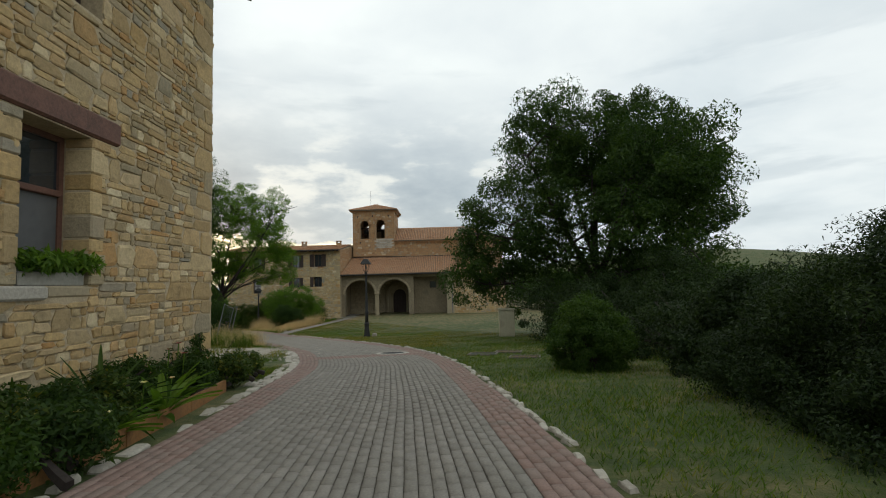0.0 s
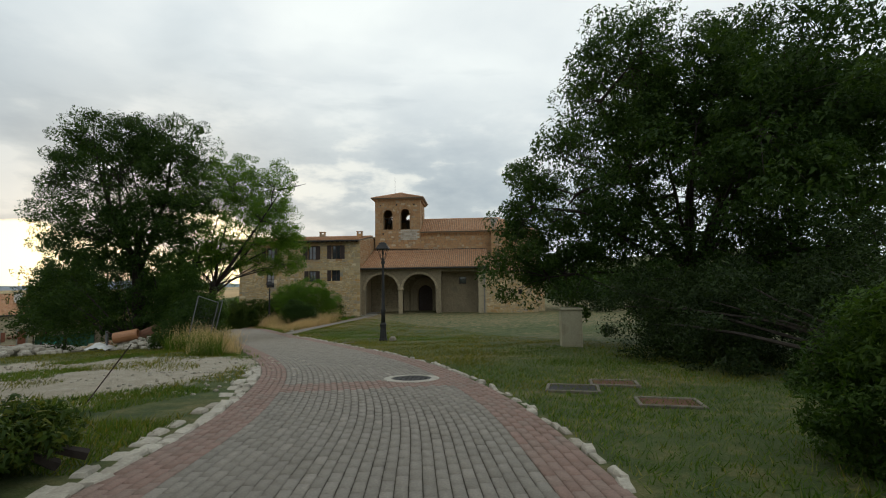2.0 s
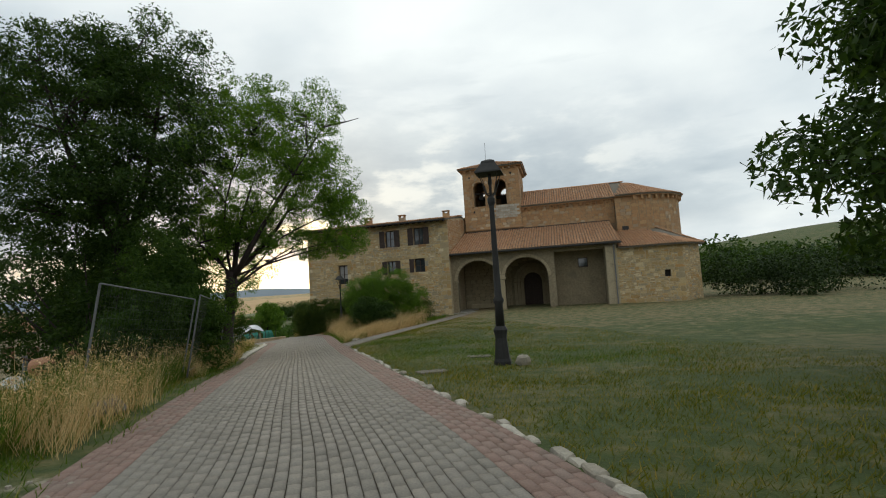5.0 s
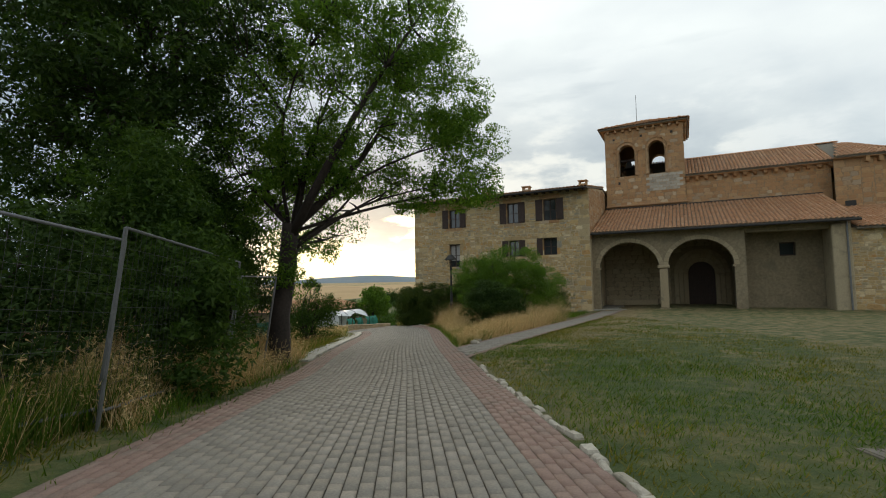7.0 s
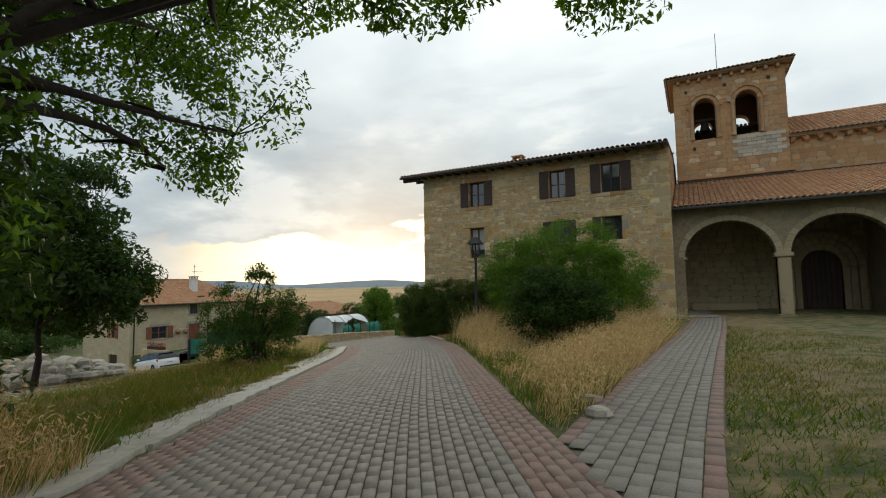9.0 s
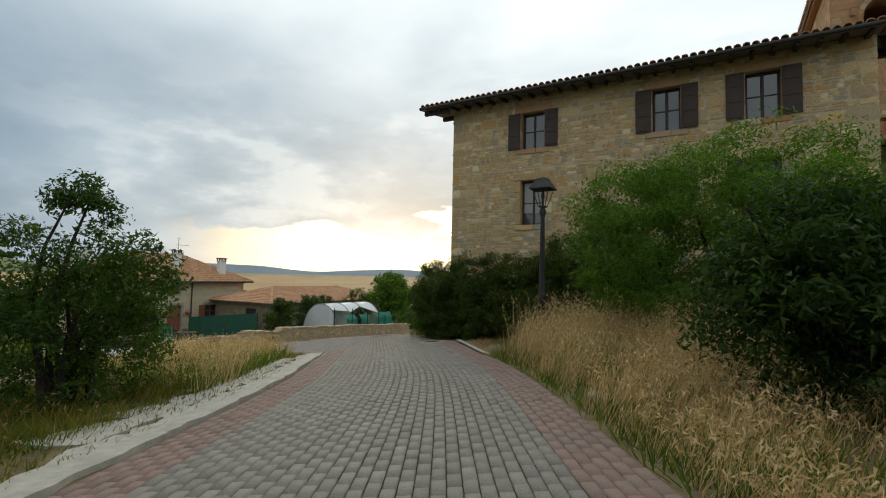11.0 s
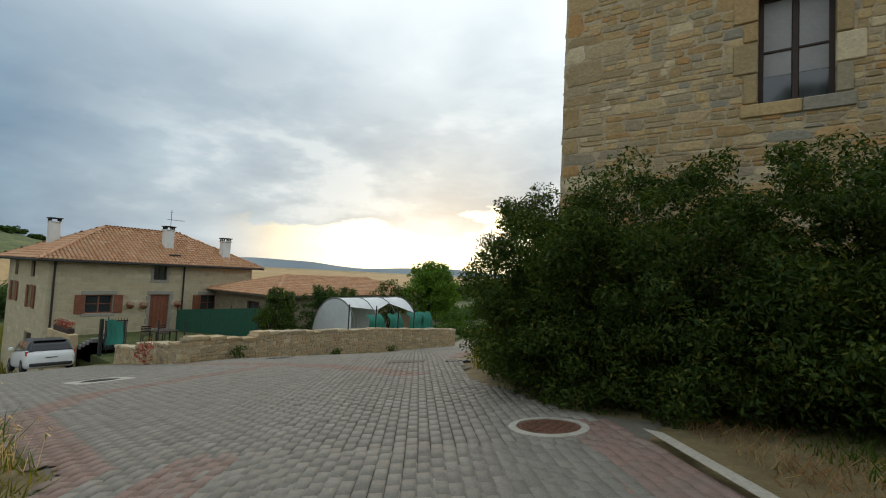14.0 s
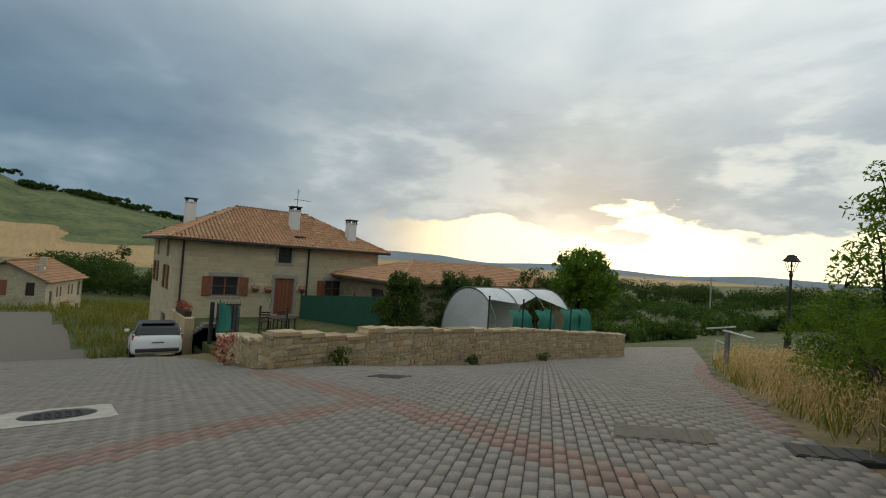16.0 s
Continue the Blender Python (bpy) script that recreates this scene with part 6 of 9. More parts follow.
shrub("cypress_bush", (4.5, 5.0, gzf(4.5, 5.0)), [((4.6, 4.6, 0.5), (1.35, 1.5, 1.35)), ((4.9, 4.2, 1.4), (0.9, 0.9, 0.75)), ((5.0, 6.2, 0.4), (1.2, 1.2, 1.25)), ((4.2, 3.2, 0.2), (1.0, 1.2, 1.0)), ((5.6, 4.0, 1.7), (0.8, 0.8, 0.7)), ((3.7, 3.4, 0.1), (0.8, 1.2, 0.7)), ((3.9, 4.9, 0.1), (0.7, 0.9, 0.7)), ((4.2, 6.3, 0.0), (0.8, 0.9, 0.7))], 820, 400, 0.046, 0.28, LEAF_NIGHT, "tall dark cypress-like bush at the lawn's edge", 260, "shrub", 16)
shrub("dark_conifer", (4.9, 8.4, gzf(4.9, 8.4)), [((4.9, 8.4, -0.1), (0.95, 1.0, 0.7)), ((5.2, 8.4, 0.6), (0.75, 0.75, 0.8)), ((5.3, 8.3, 1.15), (0.35, 0.35, 0.35))], 300, 180, 0.07, 0.24, LEAF_NIGHT, "dark drooping conifer beside the round bush", 261, "conifer", 10)
shrub("leafy_shrub", (6.2, 9.0, gzf(6.2, 9.0)), [((6.1, 8.9, 0.75), (1.0, 1.0, 0.85)), ((6.7, 10.0, 0.9), (0.9, 0.9, 0.7)), ((5.9, 7.4, 0.9), (0.6, 0.7, 0.6))], 260, 110, 0.06, 0.24, LEAF_MID, "paler green leafy shrub rising from the dark thicket", 262, "shrub", 14)


# ---- grasses ----
def blades(x, y, height, width, lean, seed, mat, name, wind=(0.35, 0.1)):
    """Grass blades as tapered slips standing on the ground."""
    r = np.random.default_rng(seed)
    n = len(x)
    z = gz(x, y) + 0.0
    h = height * r.uniform(0.55, 1.3, n)
    a = r.uniform(0, 2 * np.pi, n)
    wx, wy = np.cos(a) * width * 0.5, np.sin(a) * width * 0.5
    lx = (r.normal(0, 1, n) * lean + wind[0] * lean) * h
    ly = (r.normal(0, 1, n) * lean + wind[1] * lean) * h
    q = np.zeros((n, 3, 3))
    q[:, 0] = np.stack([x - wx * 1.2, y - wy * 1.2, z - 0.02], -1)
    q[:, 1] = np.stack([x + wx * 1.2, y + wy * 1.2, z - 0.02], -1)
    q[:, 2] = np.stack([x + lx, y + ly, z + h], -1)
    return q


def seed_heads(q, seed, size=0.05, drop=0.25):
    """Nodding seed heads near the tips of tall stalks."""
    r = np.random.default_rng(seed)
    tip, foot = q[:, 2], (q[:, 0] + q[:, 1]) / 2
    out = []
    for k in range(3):
        p = foot + (tip - foot) * (1.0 - drop * r.random((len(q), 1)))
        p = p + r.normal(0, 0.02, p.shape)
        a = r.normal(0, 1, p.shape)
        a[:, 2] -= 0.6
        a /= np.linalg.norm(a, axis=1, keepdims=True)
        b = np.cross(a, r.normal(0, 1, p.shape))
        b /= np.linalg.norm(b, axis=1, keepdims=True)
        out.append(np.stack([p - a * size * 0.5 + b * size * 0.16, p - a * size * 0.5 - b * size * 0.16, p + a * size * 0.7], 1))
    return np.concatenate(out)


def scatter(n, box, seed, test):
    r = np.random.default_rng(seed)
    x, y = r.uniform(box[0], box[1], n), r.uniform(box[2], box[3], n)
    k = test(x, y)
    return x[k], y[k]


def on_path_np(x, y):
    return (np.abs(x - np.interp(y, [p[1] for p in PATH], [p[0] for p in PATH])) < 0.64) & (y > 34.9) & (y < 56)


def side_of_road(x, y):
    """Positive to the right of the lane."""
    best, side = np.full(x.shape, 1e9), np.zeros(x.shape)
    for (px, py), w in zip(LINE_A[::6], WAYS[::6]):
        d = np.hypot(x - px, y - py)
        s = (x - px) * w.y - (y - py) * w.x
        side = np.where(d < best, s, side)
        best = np.minimum(best, d)
    return side


def patchy(x, y, scale, seed):
    return np.array([noise.noise(Vector((a * scale, b * scale, seed))) for a, b in zip(x, y)])


def lawn():
    def zone(x, y):
        right = x > np.interp(y, [p[1] for p in PATH], [p[0] for p in PATH]) + 0.6
        return (side_of_road(x, y) > HALF + 0.12) & (road_gap(x, y) < 11) & ~on_path_np(x, y) & (right | (y < 35.6))
    x, y = scatter(520000, (-13, 9, -1, 55.6), 301, zone)
    keep = np.random.default_rng(5).random(len(x)) < np.clip(1.3 - road_gap(x, y) / 11, 0.3, 1)
    x, y = x[keep], y[keep]
    lush = patchy(x, y, 0.35, 9.0) * 0.8 + np.random.default_rng(7).normal(0, 0.12, len(x)) > (y - 13.0) / 11.0
    lush |= patchy(x, y, 0.22, 4.0) + np.random.default_rng(8).normal(0, 0.14, len(x)) > 0.16
    for k, mat, h, label in ((lush, LUSH, 0.06, "short green lawn beside the lane"), (~lush, GRASS, 0.05, "short mown lawn turning dry in patches")):
        q = blades(x[k], y[k], h, 0.014, 0.9, 302, mat, "lawn")
        solid("lawn_grass", quads("lawn_grass", q, mat), mat, label, "grass", kind="stuff")
    tx, ty = scatter(5200, (-13, 6, 6, 52), 303, lambda x, y: zone(x, y) & (patchy(x, y, 0.9, 2.0) > 0.12))
    q = blades(np.repeat(tx, 5) + np.random.default_rng(9).normal(0, 0.03, 5 * len(tx)), np.repeat(ty, 5) + np.random.default_rng(10).normal(0, 0.03, 5 * len(tx)), 0.11, 0.010, 0.6, 304, GRASS, "tuft")
    solid("lawn_tufts", quads("lawn_tufts", q, GRASS), GRASS, "longer uneven tufts in the lawn", "grass", kind="stuff")


lawn()


def left_verge():
    def zone(x, y):
        s = side_of_road(x, y)
        return (s < -HALF - 0.35) & (s > -10) & ~inside(PLAZA, x, y) & ~((x > -14.2) & (x < -3.5) & (y < 9.6)) & (x > -36)
    x, y = scatter(260000, (-36, -3, 9.4, 50), 311, zone)
    bare = patchy(x, y, 0.5, 3.0)
    gravelly = (x > -14) & (y > 11.5) & (y < 20.5)
    keep = np.where(gravelly, bare > 0.02, bare > -0.45) & (np.random.default_rng(6).random(len(x)) < np.clip(1.2 + side_of_road(x, y) / 12, 0.15, 1))
    x, y = x[keep], y[keep]
    q = blades(x, y, 0.09, 0.016, 0.8, 312, GRASS, "verge")
    solid("verge_grass", quads("verge_grass", q, GRASS), GRASS, "rough short grass along the lane's edge", "grass", kind="stuff")
    x, y = scatter(120000, (-12, -3, 9.6, 24), 313, zone)
    k = (patchy(x, y, 0.45, 5.0) + np.where((y > 11.5) & (y < 20), -0.16, 0.12) > 0.0)
    q = blades(x[k], y[k], 0.075, 0.013, 0.8, 314, LUSH, "verge")
    solid("verge_grass", quads("verge_grass", q, LUSH), LUSH, "green grass in patches over the gravel", "grass", kind="stuff")


left_verge()


def tall_grass(name, n, box, seed, test, height, label, mat=STRAW, lean=0.22, wind=(0.9, 0.35), width=0.006, heads=True):
    x, y = scatter(n, box, seed, test)
    hs = height * (0.65 + 0.5 * (patchy(x, y, 0.6, seed) + 0.5))
    q = blades(x, y, hs, width, lean, seed + 1, mat, name, wind)
    if heads:
        q = np.concatenate([q, seed_heads(q[::3], seed + 2, 0.045)])
    solid(name, quads(name, q, mat), mat, label, "grass", kind="stuff")


def right_bank(x, y):
    s = side_of_road(x, y)
    left_of_path = x < np.interp(y, [p[1] for p in PATH], [p[0] for p in PATH]) - 0.62
    kerb = np.where(y > 48.2, x > -20.3 + 0.15 * (y - 48.2), s > HALF + 0.1)
    return kerb & (s > HALF + 0.1) & (s < 8.0) & (y > 36.2) & left_of_path & (y < 50.6) & ~inside(PLAZA, x, y)


def wild(name, n, box, seed, test, height, label, mat, lean, wind, width, heads=True):
    """Uneven tussocks: height is a function of the place."""
    x, y = scatter(n, box, seed, test)
    tuft = patchy(x, y, 1.3, seed + 0.5)
    k = tuft + np.random.default_rng(seed).normal(0, 0.22, len(x)) > -0.12
    x, y, tuft = x[k], y[k], tuft[k]
    q = blades(x, y, height(x, y) * (0.75 + 0.7 * np.clip(tuft, -0.5, 0.6)), width, lean, seed + 1, mat, name, wind)
    if heads:
        q = np.concatenate([q, seed_heads(q[::2], seed + 2, 0.05)])
    solid(name, quads(name, q, mat), mat, label, "grass", kind="stuff")


def bank_height(x, y):
    by_path = np.interp(x - np.interp(y, [p[1] for p in PATH], [p[0] for p in PATH]), [-2.6, -1.4], [0.0, 1.0])
    low = np.interp(y, [36, 38, 43, 45, 47, 51], [0.30, 0.26, 0.30, 0.62, 0.95, 1.05])
    return low + by_path * np.interp(y, [36, 38, 44, 47, 50], [0.05, 0.22, 0.36, 0.1, 0.0])


wild("tall_dry_grass", 84000, (-21, -11, 36, 51), 321, right_bank, bank_height, "tall golden dry grass with nodding seed heads", STRAW, 0.32, (1.3, 0.5), 0.007)
wild("tall_dry_grass", 13000, (-21, -11, 36, 51), 323, right_bank, lambda x, y: 0.72 * bank_height(x, y), "rust-tinged stalks low in the dry grass", RUSTY_STRAW, 0.3, (0.7, 0.3), 0.008, False)
wild("green_undergrowth", 40000, (-21, -11, 36, 51), 325, lambda x, y: right_bank(x, y) & ((side_of_road(x, y) < HALF + 1.3) | (patchy(x, y, 0.45, 6.0) > 0.05)), lambda x, y: 0.6 * bank_height(x, y), "green weeds among the dry grass", LUSH, 0.35, (0.4, 0.1), 0.014, False)
wild("green_undergrowth", 15000, (-24, -12, 50.4, 55), 327, lambda x, y: ~inside(PLAZA, x, y) & (x > -19.3) & (x < -12.3), lambda x, y: 0.25 + 0 * x, "low green weeds under the bushes", LEAF_LIGHT, 0.5, (0, 0), 0.018, False)


tall_grass("verge_grass", 26000, (-21.5, -12, 35.8, 50), 328, lambda x, y: (side_of_road(x, y) > HALF + 0.02) & (side_of_road(x, y) < HALF + 0.9) & right_bank(x + 0.1, y + 0.05), 0.2, "green weeds along the lane's right edge", LUSH, 0.5, (-0.2, 0), 0.014, False)
wild("verge_grass", 9000, (-23.5, -18.6, 49.0, 53.6), 330, lambda x, y: inside([(-22.9, 52.9), (-20.5, 49.2), (-18.9, 49.9), (-21.2, 53.6)], x, y), lambda x, y: 0.10 + 0 * x, "dry litter and thin weeds on bare soil", RUSTY_STRAW, 0.9, (0, 0), 0.012, False)
wild("green_undergrowth", 9000, (-23.5, -18.6, 49.6, 53.6), 329, lambda x, y: inside([(-22.4, 53.0), (-20.2, 50.0), (-18.9, 49.9), (-21.2, 53.6)], x, y), lambda x, y: 0.09 + 0 * x, "weeds and litter under the bushes", LUSH, 0.6, (0, 0), 0.014, False)


def left_bank(x, y):
    s = side_of_road(x, y)
    return (s < -HALF - 0.75) & (s > np.where(y < 23, -3.5, -4.3)) & (y > 20) & (y < 28.5) & (x > -16)


wild("tall_dry_grass", 16000, (-17, -6, 19, 29), 331, left_bank, lambda x, y: np.interp(y, [20, 24.5, 27.5], [0.85, 0.9, 0.8]), "pale dry grass with thistles beside the fence", STRAW, 0.25, (0.4, 0.2), 0.007)
wild("green_undergrowth", 70000, (-17, -6, 19, 29), 333, left_bank, lambda x, y: np.interp(y, [20, 24.5, 27.5], [0.62, 0.72, 0.65]), "green weeds and thistles among the dry grass", LUSH, 0.3, (0.2, 0.1), 0.014, False)
by_maple = lambda x, y: np.interp(side_of_road(x, y), [-4.4, -3.0, -2.2], [1.05, 0.8, 0.45])
wild("tall_dry_grass", 52000, (-19, -10, 27, 34.2), 335, lambda x, y: (side_of_road(x, y) < -HALF - 0.3) & (side_of_road(x, y) > -4.8), by_maple, "pale seeding dry grass under the bushes", STRAW, 0.3, (0.3, 0.2), 0.007)
wild("tall_dry_grass", 9000, (-19, -10, 27, 34.2), 345, lambda x, y: (side_of_road(x, y) < -HALF - 0.3) & (side_of_road(x, y) > -4.0), lambda x, y: 0.7 * by_maple(x, y), "rust-coloured dry stalks beside the lane", RUSTY_STRAW, 0.3, (0.3, 0.2), 0.008, False)
wild("green_undergrowth", 16000, (-19, -10, 27, 36), 336, lambda x, y: (side_of_road(x, y) < -HALF - 0.25) & (side_of_road(x, y) > -3.4), lambda x, y: 0.3 + 0 * x, "green weeds at the lane's edge", LEAF_LIGHT, 0.4, (0, 0), 0.014, False)
wild("verge_grass", 26000, (-17, -4, 17, 37), 334, lambda x, y: (side_of_road(x, y) < -HALF + 0.16) & (side_of_road(x, y) > -HALF - 0.8), lambda x, y: 0.13 + 0 * x, "green weeds creeping over the lane's edge", LUSH, 0.6, (0.3, 0), 0.012, False)
bank_left = lambda x, y: (side_of_road(x, y) < -HALF - 0.95) & (side_of_road(x, y) > -7.5) & ~inside(PLAZA, x, y)
wild("tall_dry_grass", 26000, (-31, -20, 43.5, 49.2), 337, bank_left, lambda x, y: 0.6 + 0 * x, "seeding dry grass and weeds beside the concrete edge", STRAW, 0.25, (0.5, 0.2), 0.007)
wild("green_undergrowth", 22000, (-31, -20, 43.5, 49.2), 339, bank_left, lambda x, y: 0.45 + 0 * x, "green weeds on the bank", LUSH, 0.35, (0.1, 0), 0.018, False)
wild("verge_grass", 60000, (-27, -14, 33.5, 44), 338, bank_left, lambda x, y: 0.2 + 0 * x, "uneven green and dry grass on the bank", GRASS, 0.6, (0.2, 0.1), 0.012, False)
wild("green_undergrowth", 30000, (-27, -14, 33.5, 44), 342, bank_left, lambda x, y: 0.17 + 0 * x, "green grass on the bank", LUSH, 0.6, (0.2, 0.1), 0.013, False)
wild("tall_dry_grass", 5000, (-27, -14, 33.5, 44), 340, bank_left, lambda x, y: 0.3 + 0 * x, "thin dry stalks in the bank's grass", RUSTY_STRAW, 0.4, (0.2, 0.1), 0.007)
tall_grass("tall_dry_grass", 11000, (-9.5, -4.5, 20.5, 25.5), 341, lambda x, y: (side_of_road(x, y) < -HALF - 0.2) & (side_of_road(x, y) > -1.7 - HALF), 0.6, "dry straw tufts at the lane's edge", STRAW, 0.3, (0.3, 0.2))
behind = lambda x, y: ~inside(PLAZA, x, y) & ~inside(PLAZA, x - 0.22, y) & (np.hypot(x + 31.5, y - 65.0) > 0.6) & (x > -34.5) & (y > 55.6) & (x < -25.6)
wild("tall_dry_grass", 46000, (-35, -25, 55.5, 74), 343, behind, lambda x, y: 0.55 + 0 * x, "dry pale grass behind the square", STRAW, 0.35, (0.3, 0.2), 0.006)
wild("green_undergrowth", 30000, (-35, -25, 55.5, 74), 344, behind, lambda x, y: 0.42 + 0 * x, "green weeds among the dry grass behind the square", GRASS, 0.4, (0.2, 0.1), 0.014, False)
wild("valley_grass", 26000, (-112, -60, 43, 66), 347, lambda x, y: ~inside(PLAZA, x, y) & ~((x > -104) & (x < -91.5) & (y > 43) & (y < 57)), lambda x, y: 0.9 + 0 * x, "long weeds on the valley meadow", GRASS, 0.35, (0.2, 0.1), 0.05, False)
tall_grass("valley_grass", 16000, (-75, -40, 40, 49.5), 345, lambda x, y: ~inside(PLAZA, x, y), 0.5, "long pale grass on the slope below the square", STRAW, 0.3, (0.3, 0.2), 0.02)


# ---- kerbs, covers and paving edges ----
def rock(s, c, size, rnd, flat=0.6):
    """An uneven stone of a dozen facets, joined into a shape."""
    n, rings = 7, []
    for k, (rr, zz) in enumerate(((0.75, -0.5), (1.0, -0.05), (0.85, 0.35), (0.45, 0.5))):
        rings.append([(c[0] + size[0] * 0.5 * rr * math.cos(a) * rnd.uniform(0.85, 1.12), c[1] + size[1] * 0.5 * rr * math.sin(a) * rnd.uniform(0.85, 1.12), c[2] + size[2] * zz * rnd.uniform(0.9, 1.1)) for a in (2 * math.pi * j / n for j in range(n))])
    return s.loft(rings)


ROCKS = []
for k in range(8):
    rr = random.Random(400 + k)
    jj = lambda a, rr=rr: a + rr.uniform(-0.09, 0.09)
    base4 = [(jj(a), jj(b)) for a, b in ((-0.5, -0.5), (0.0, -0.55), (0.5, -0.5), (0.55, 0.0), (0.5, 0.5), (0.0, 0.52), (-0.5, 0.5))]
    me = Shape().loft([[(a, b, -0.5) for a, b in base4], [(a * 1.02, b * 1.02, 0.1) for a, b in base4], [(a * 0.86, b * 0.82, 0.38 + rr.uniform(-0.1, 0.1)) for a, b in base4], [(a * 0.5, b * 0.5, 0.45) for a, b in base4]]).mesh("rock")
    me.materials.append(KERB)
    ROCKS.append(me)


def kerb_line(name, label, o, i0, i1, step, size, seed, gapped=0.15):
    rnd = random.Random(seed)
    k = tagged(new(name, Shape().box((LINE[i0].x, LINE[i0].y, gzf(*LINE[i0]) - 0.2), (LINE[i0].x + 0.1, LINE[i0].y + 0.1, gzf(*LINE[i0]) - 0.1)).mesh(name)), label, "kerb", kind="structure")
    k.data.materials.append(KERB)
    run = 0.0
    for i in range(i0, i1):
        run += 0.22
        if run < step * 0.9:
            continue
        run = 0.0
        if rnd.random() < gapped:
            continue
        p, w = LINE[i], WAYS[i]
        oo = o + rnd.uniform(-0.05, 0.05)
        x, y = p.x + oo * w.y, p.y - oo * w.x
        ob = new("kerb_stone", rnd.choice(ROCKS))
        ob.parent = k
        ob.matrix_basis = pose(x, y, gzf(x, y) - 0.005 + rnd.uniform(-0.012, 0.012), rnd.uniform(-6, 6), rnd.uniform(-6, 6), math.degrees(math.atan2(w.y, w.x)) + rnd.uniform(-9, 9)) @ Matrix.Diagonal((step * rnd.uniform(0.75, 1.05), size * rnd.uniform(0.7, 1.3), 0.075 * rnd.uniform(0.6, 1.4), 1))


kerb_line("kerb_right", "broken row of whitish kerb stones along the lane", HALF + 0.06, 60, 222, 0.22, 0.085, 401, 0.22)
kerb_line("kerb_left", "double row of pale kerb stones beside the gravel", -HALF - 0.10, 94, 148, 0.24, 0.15, 402, 0.08)
kerb_line("kerb_left_outer", "outer row of pale kerb stones beside the gravel", -HALF - 0.30, 104, 148, 0.26, 0.16, 403, 0.15)
kerb_line("kerb_garden", "small stones between lane and flower bed", -HALF - 0.10, 66, 94, 0.30, 0.11, 404, 0.3)


PALE_CONCRETE = plain_mat("broken_pale_concrete", (0.43, 0.40, 0.34), 0.92, 0, 9, 0.28, 0.5, (0.24, 0.22, 0.16))


def slab_line(name, label, o0, o1, i0, i1, seed, mat=PALE_CONCRETE, thick=0.05, rag=0.2, gap=0.1):
    rnd = random.Random(seed)
    k = tagged(new(name), label, "kerb", kind="structure")
    i = i0
    while i < i1:
        j = min(i1, i + rnd.randrange(5, 12))
        s = Shape()
        ring = []
        for q in range(i, j + 1):
            p, w = LINE[q], WAYS[q]
            a, b = o0 + rnd.uniform(-rag, rag), o1 + rnd.uniform(-0.05, 0.03)
            pa, pb = (p.x + a * w.y, p.y - a * w.x), (p.x + b * w.y, p.y - b * w.x)
            ring.append([(*pa, gzf(*pa) - 0.05), (*pa, gzf(*pa) + thick), (*pb, gzf(*pb) + thick), (*pb, gzf(*pb) - 0.05)])
        s.loft(ring)
        if rnd.random() > gap:
            part("concrete_slab", s, mat, k)
        i = j


slab_line("kerb_concrete", "cracked strip of pale concrete beside the lane", -HALF - 0.55, -HALF - 0.06, 236, 320, 411, rag=0.14, gap=0.04)
slab_line("kerb_concrete_apron", "broken apron of pale concrete where lane meets square", -HALF - 1.25, -HALF - 0.60, 278, 316, 412, thick=0.03, rag=0.35, gap=0.12)
solid("kerb_white", sheet("kerb_white", [[(-20.45 - 0.29 * k, 48.75 + 0.40 * k), (-20.27 - 0.29 * k, 48.68 + 0.40 * k)] for k in range(10)], 0.07), KERB, "straight pale concrete kerb by the square", "kerb", kind="structure")


def cover(name, x, y, r, ring, label, mat=IRON, squash=1.0, square=False):
    t = thing(name, (x, y, gzf(x, y)), label, "manhole cover", "manhole covers")
    z = gzf(x, y) + 0.012
    sl = math.degrees(math.atan2(gzf(x, y + 0.5) - gzf(x, y - 0.5), 1.0)), math.degrees(math.atan2(gzf(x + 0.5, y) - gzf(x - 0.5, y), 1.0))
    tilt = pose(x, y, z, sl[0], -sl[1], 0)

    def lay(s):
        s.v = [tuple(tilt @ Vector(p)) for p in s.v]
        return s
    rim = [(math.cos(a) * r, math.sin(a) * r) for a in (2 * math.pi * k / 28 for k in range(28))]
    if square:
        q = r + ring
        wide = [tuple(max(-q, min(q, c * 1.9)) for c in p) for p in rim]
        part("collar", lay(Shape().loft([[(*p, z) for p in edge] for edge, z in ((wide, -0.1), (wide, 0.012), (rim, 0.018), (rim, -0.02))], caps=False)), PALE_CONCRETE, t)
    else:
        part("collar", lay(Shape().lathe((0, 0, 0), [(r + ring, -0.1), (r + ring, 0.012), (r, 0.018), (r, -0.02)], 28, 0, squash)), PALE_CONCRETE, t)
    lid = part("lid", lay(Shape().lathe((0, 0, 0), [(r - 0.01, -0.1), (r - 0.01, 0.008), (r - 0.05, 0.014), (0.02, 0.014)], 28, 0, squash)), mat, t)
    for a in range(-4, 5):
        for b in range(-4, 5):
            if math.hypot(a, b / squash) * 0.09 < r - 0.09:
                part("stud", lay(Shape().box((a * 0.09 - 0.028, b * 0.09 - 0.028, 0.010), (a * 0.09 + 0.028, b * 0.09 + 0.028, 0.02))), mat, lid)


cover("manhole_cover", -1.66, 14.95, 0.38, 0.14, "round iron manhole cover in a pale concrete collar")
cover("manhole_cover", -33.62, 51.98, 0.36, 0.16, "large round iron cover set in a square of pale concrete", square=True)
RUST = plain_mat("rusty_iron", (0.12, 0.055, 0.03), 0.8, 0.2, 50, 0.4, 0.3)
cover("manhole_cover", -23.85, 52.2, 0.30, 0.07, "rusty round cover with a broken pale collar", RUST)


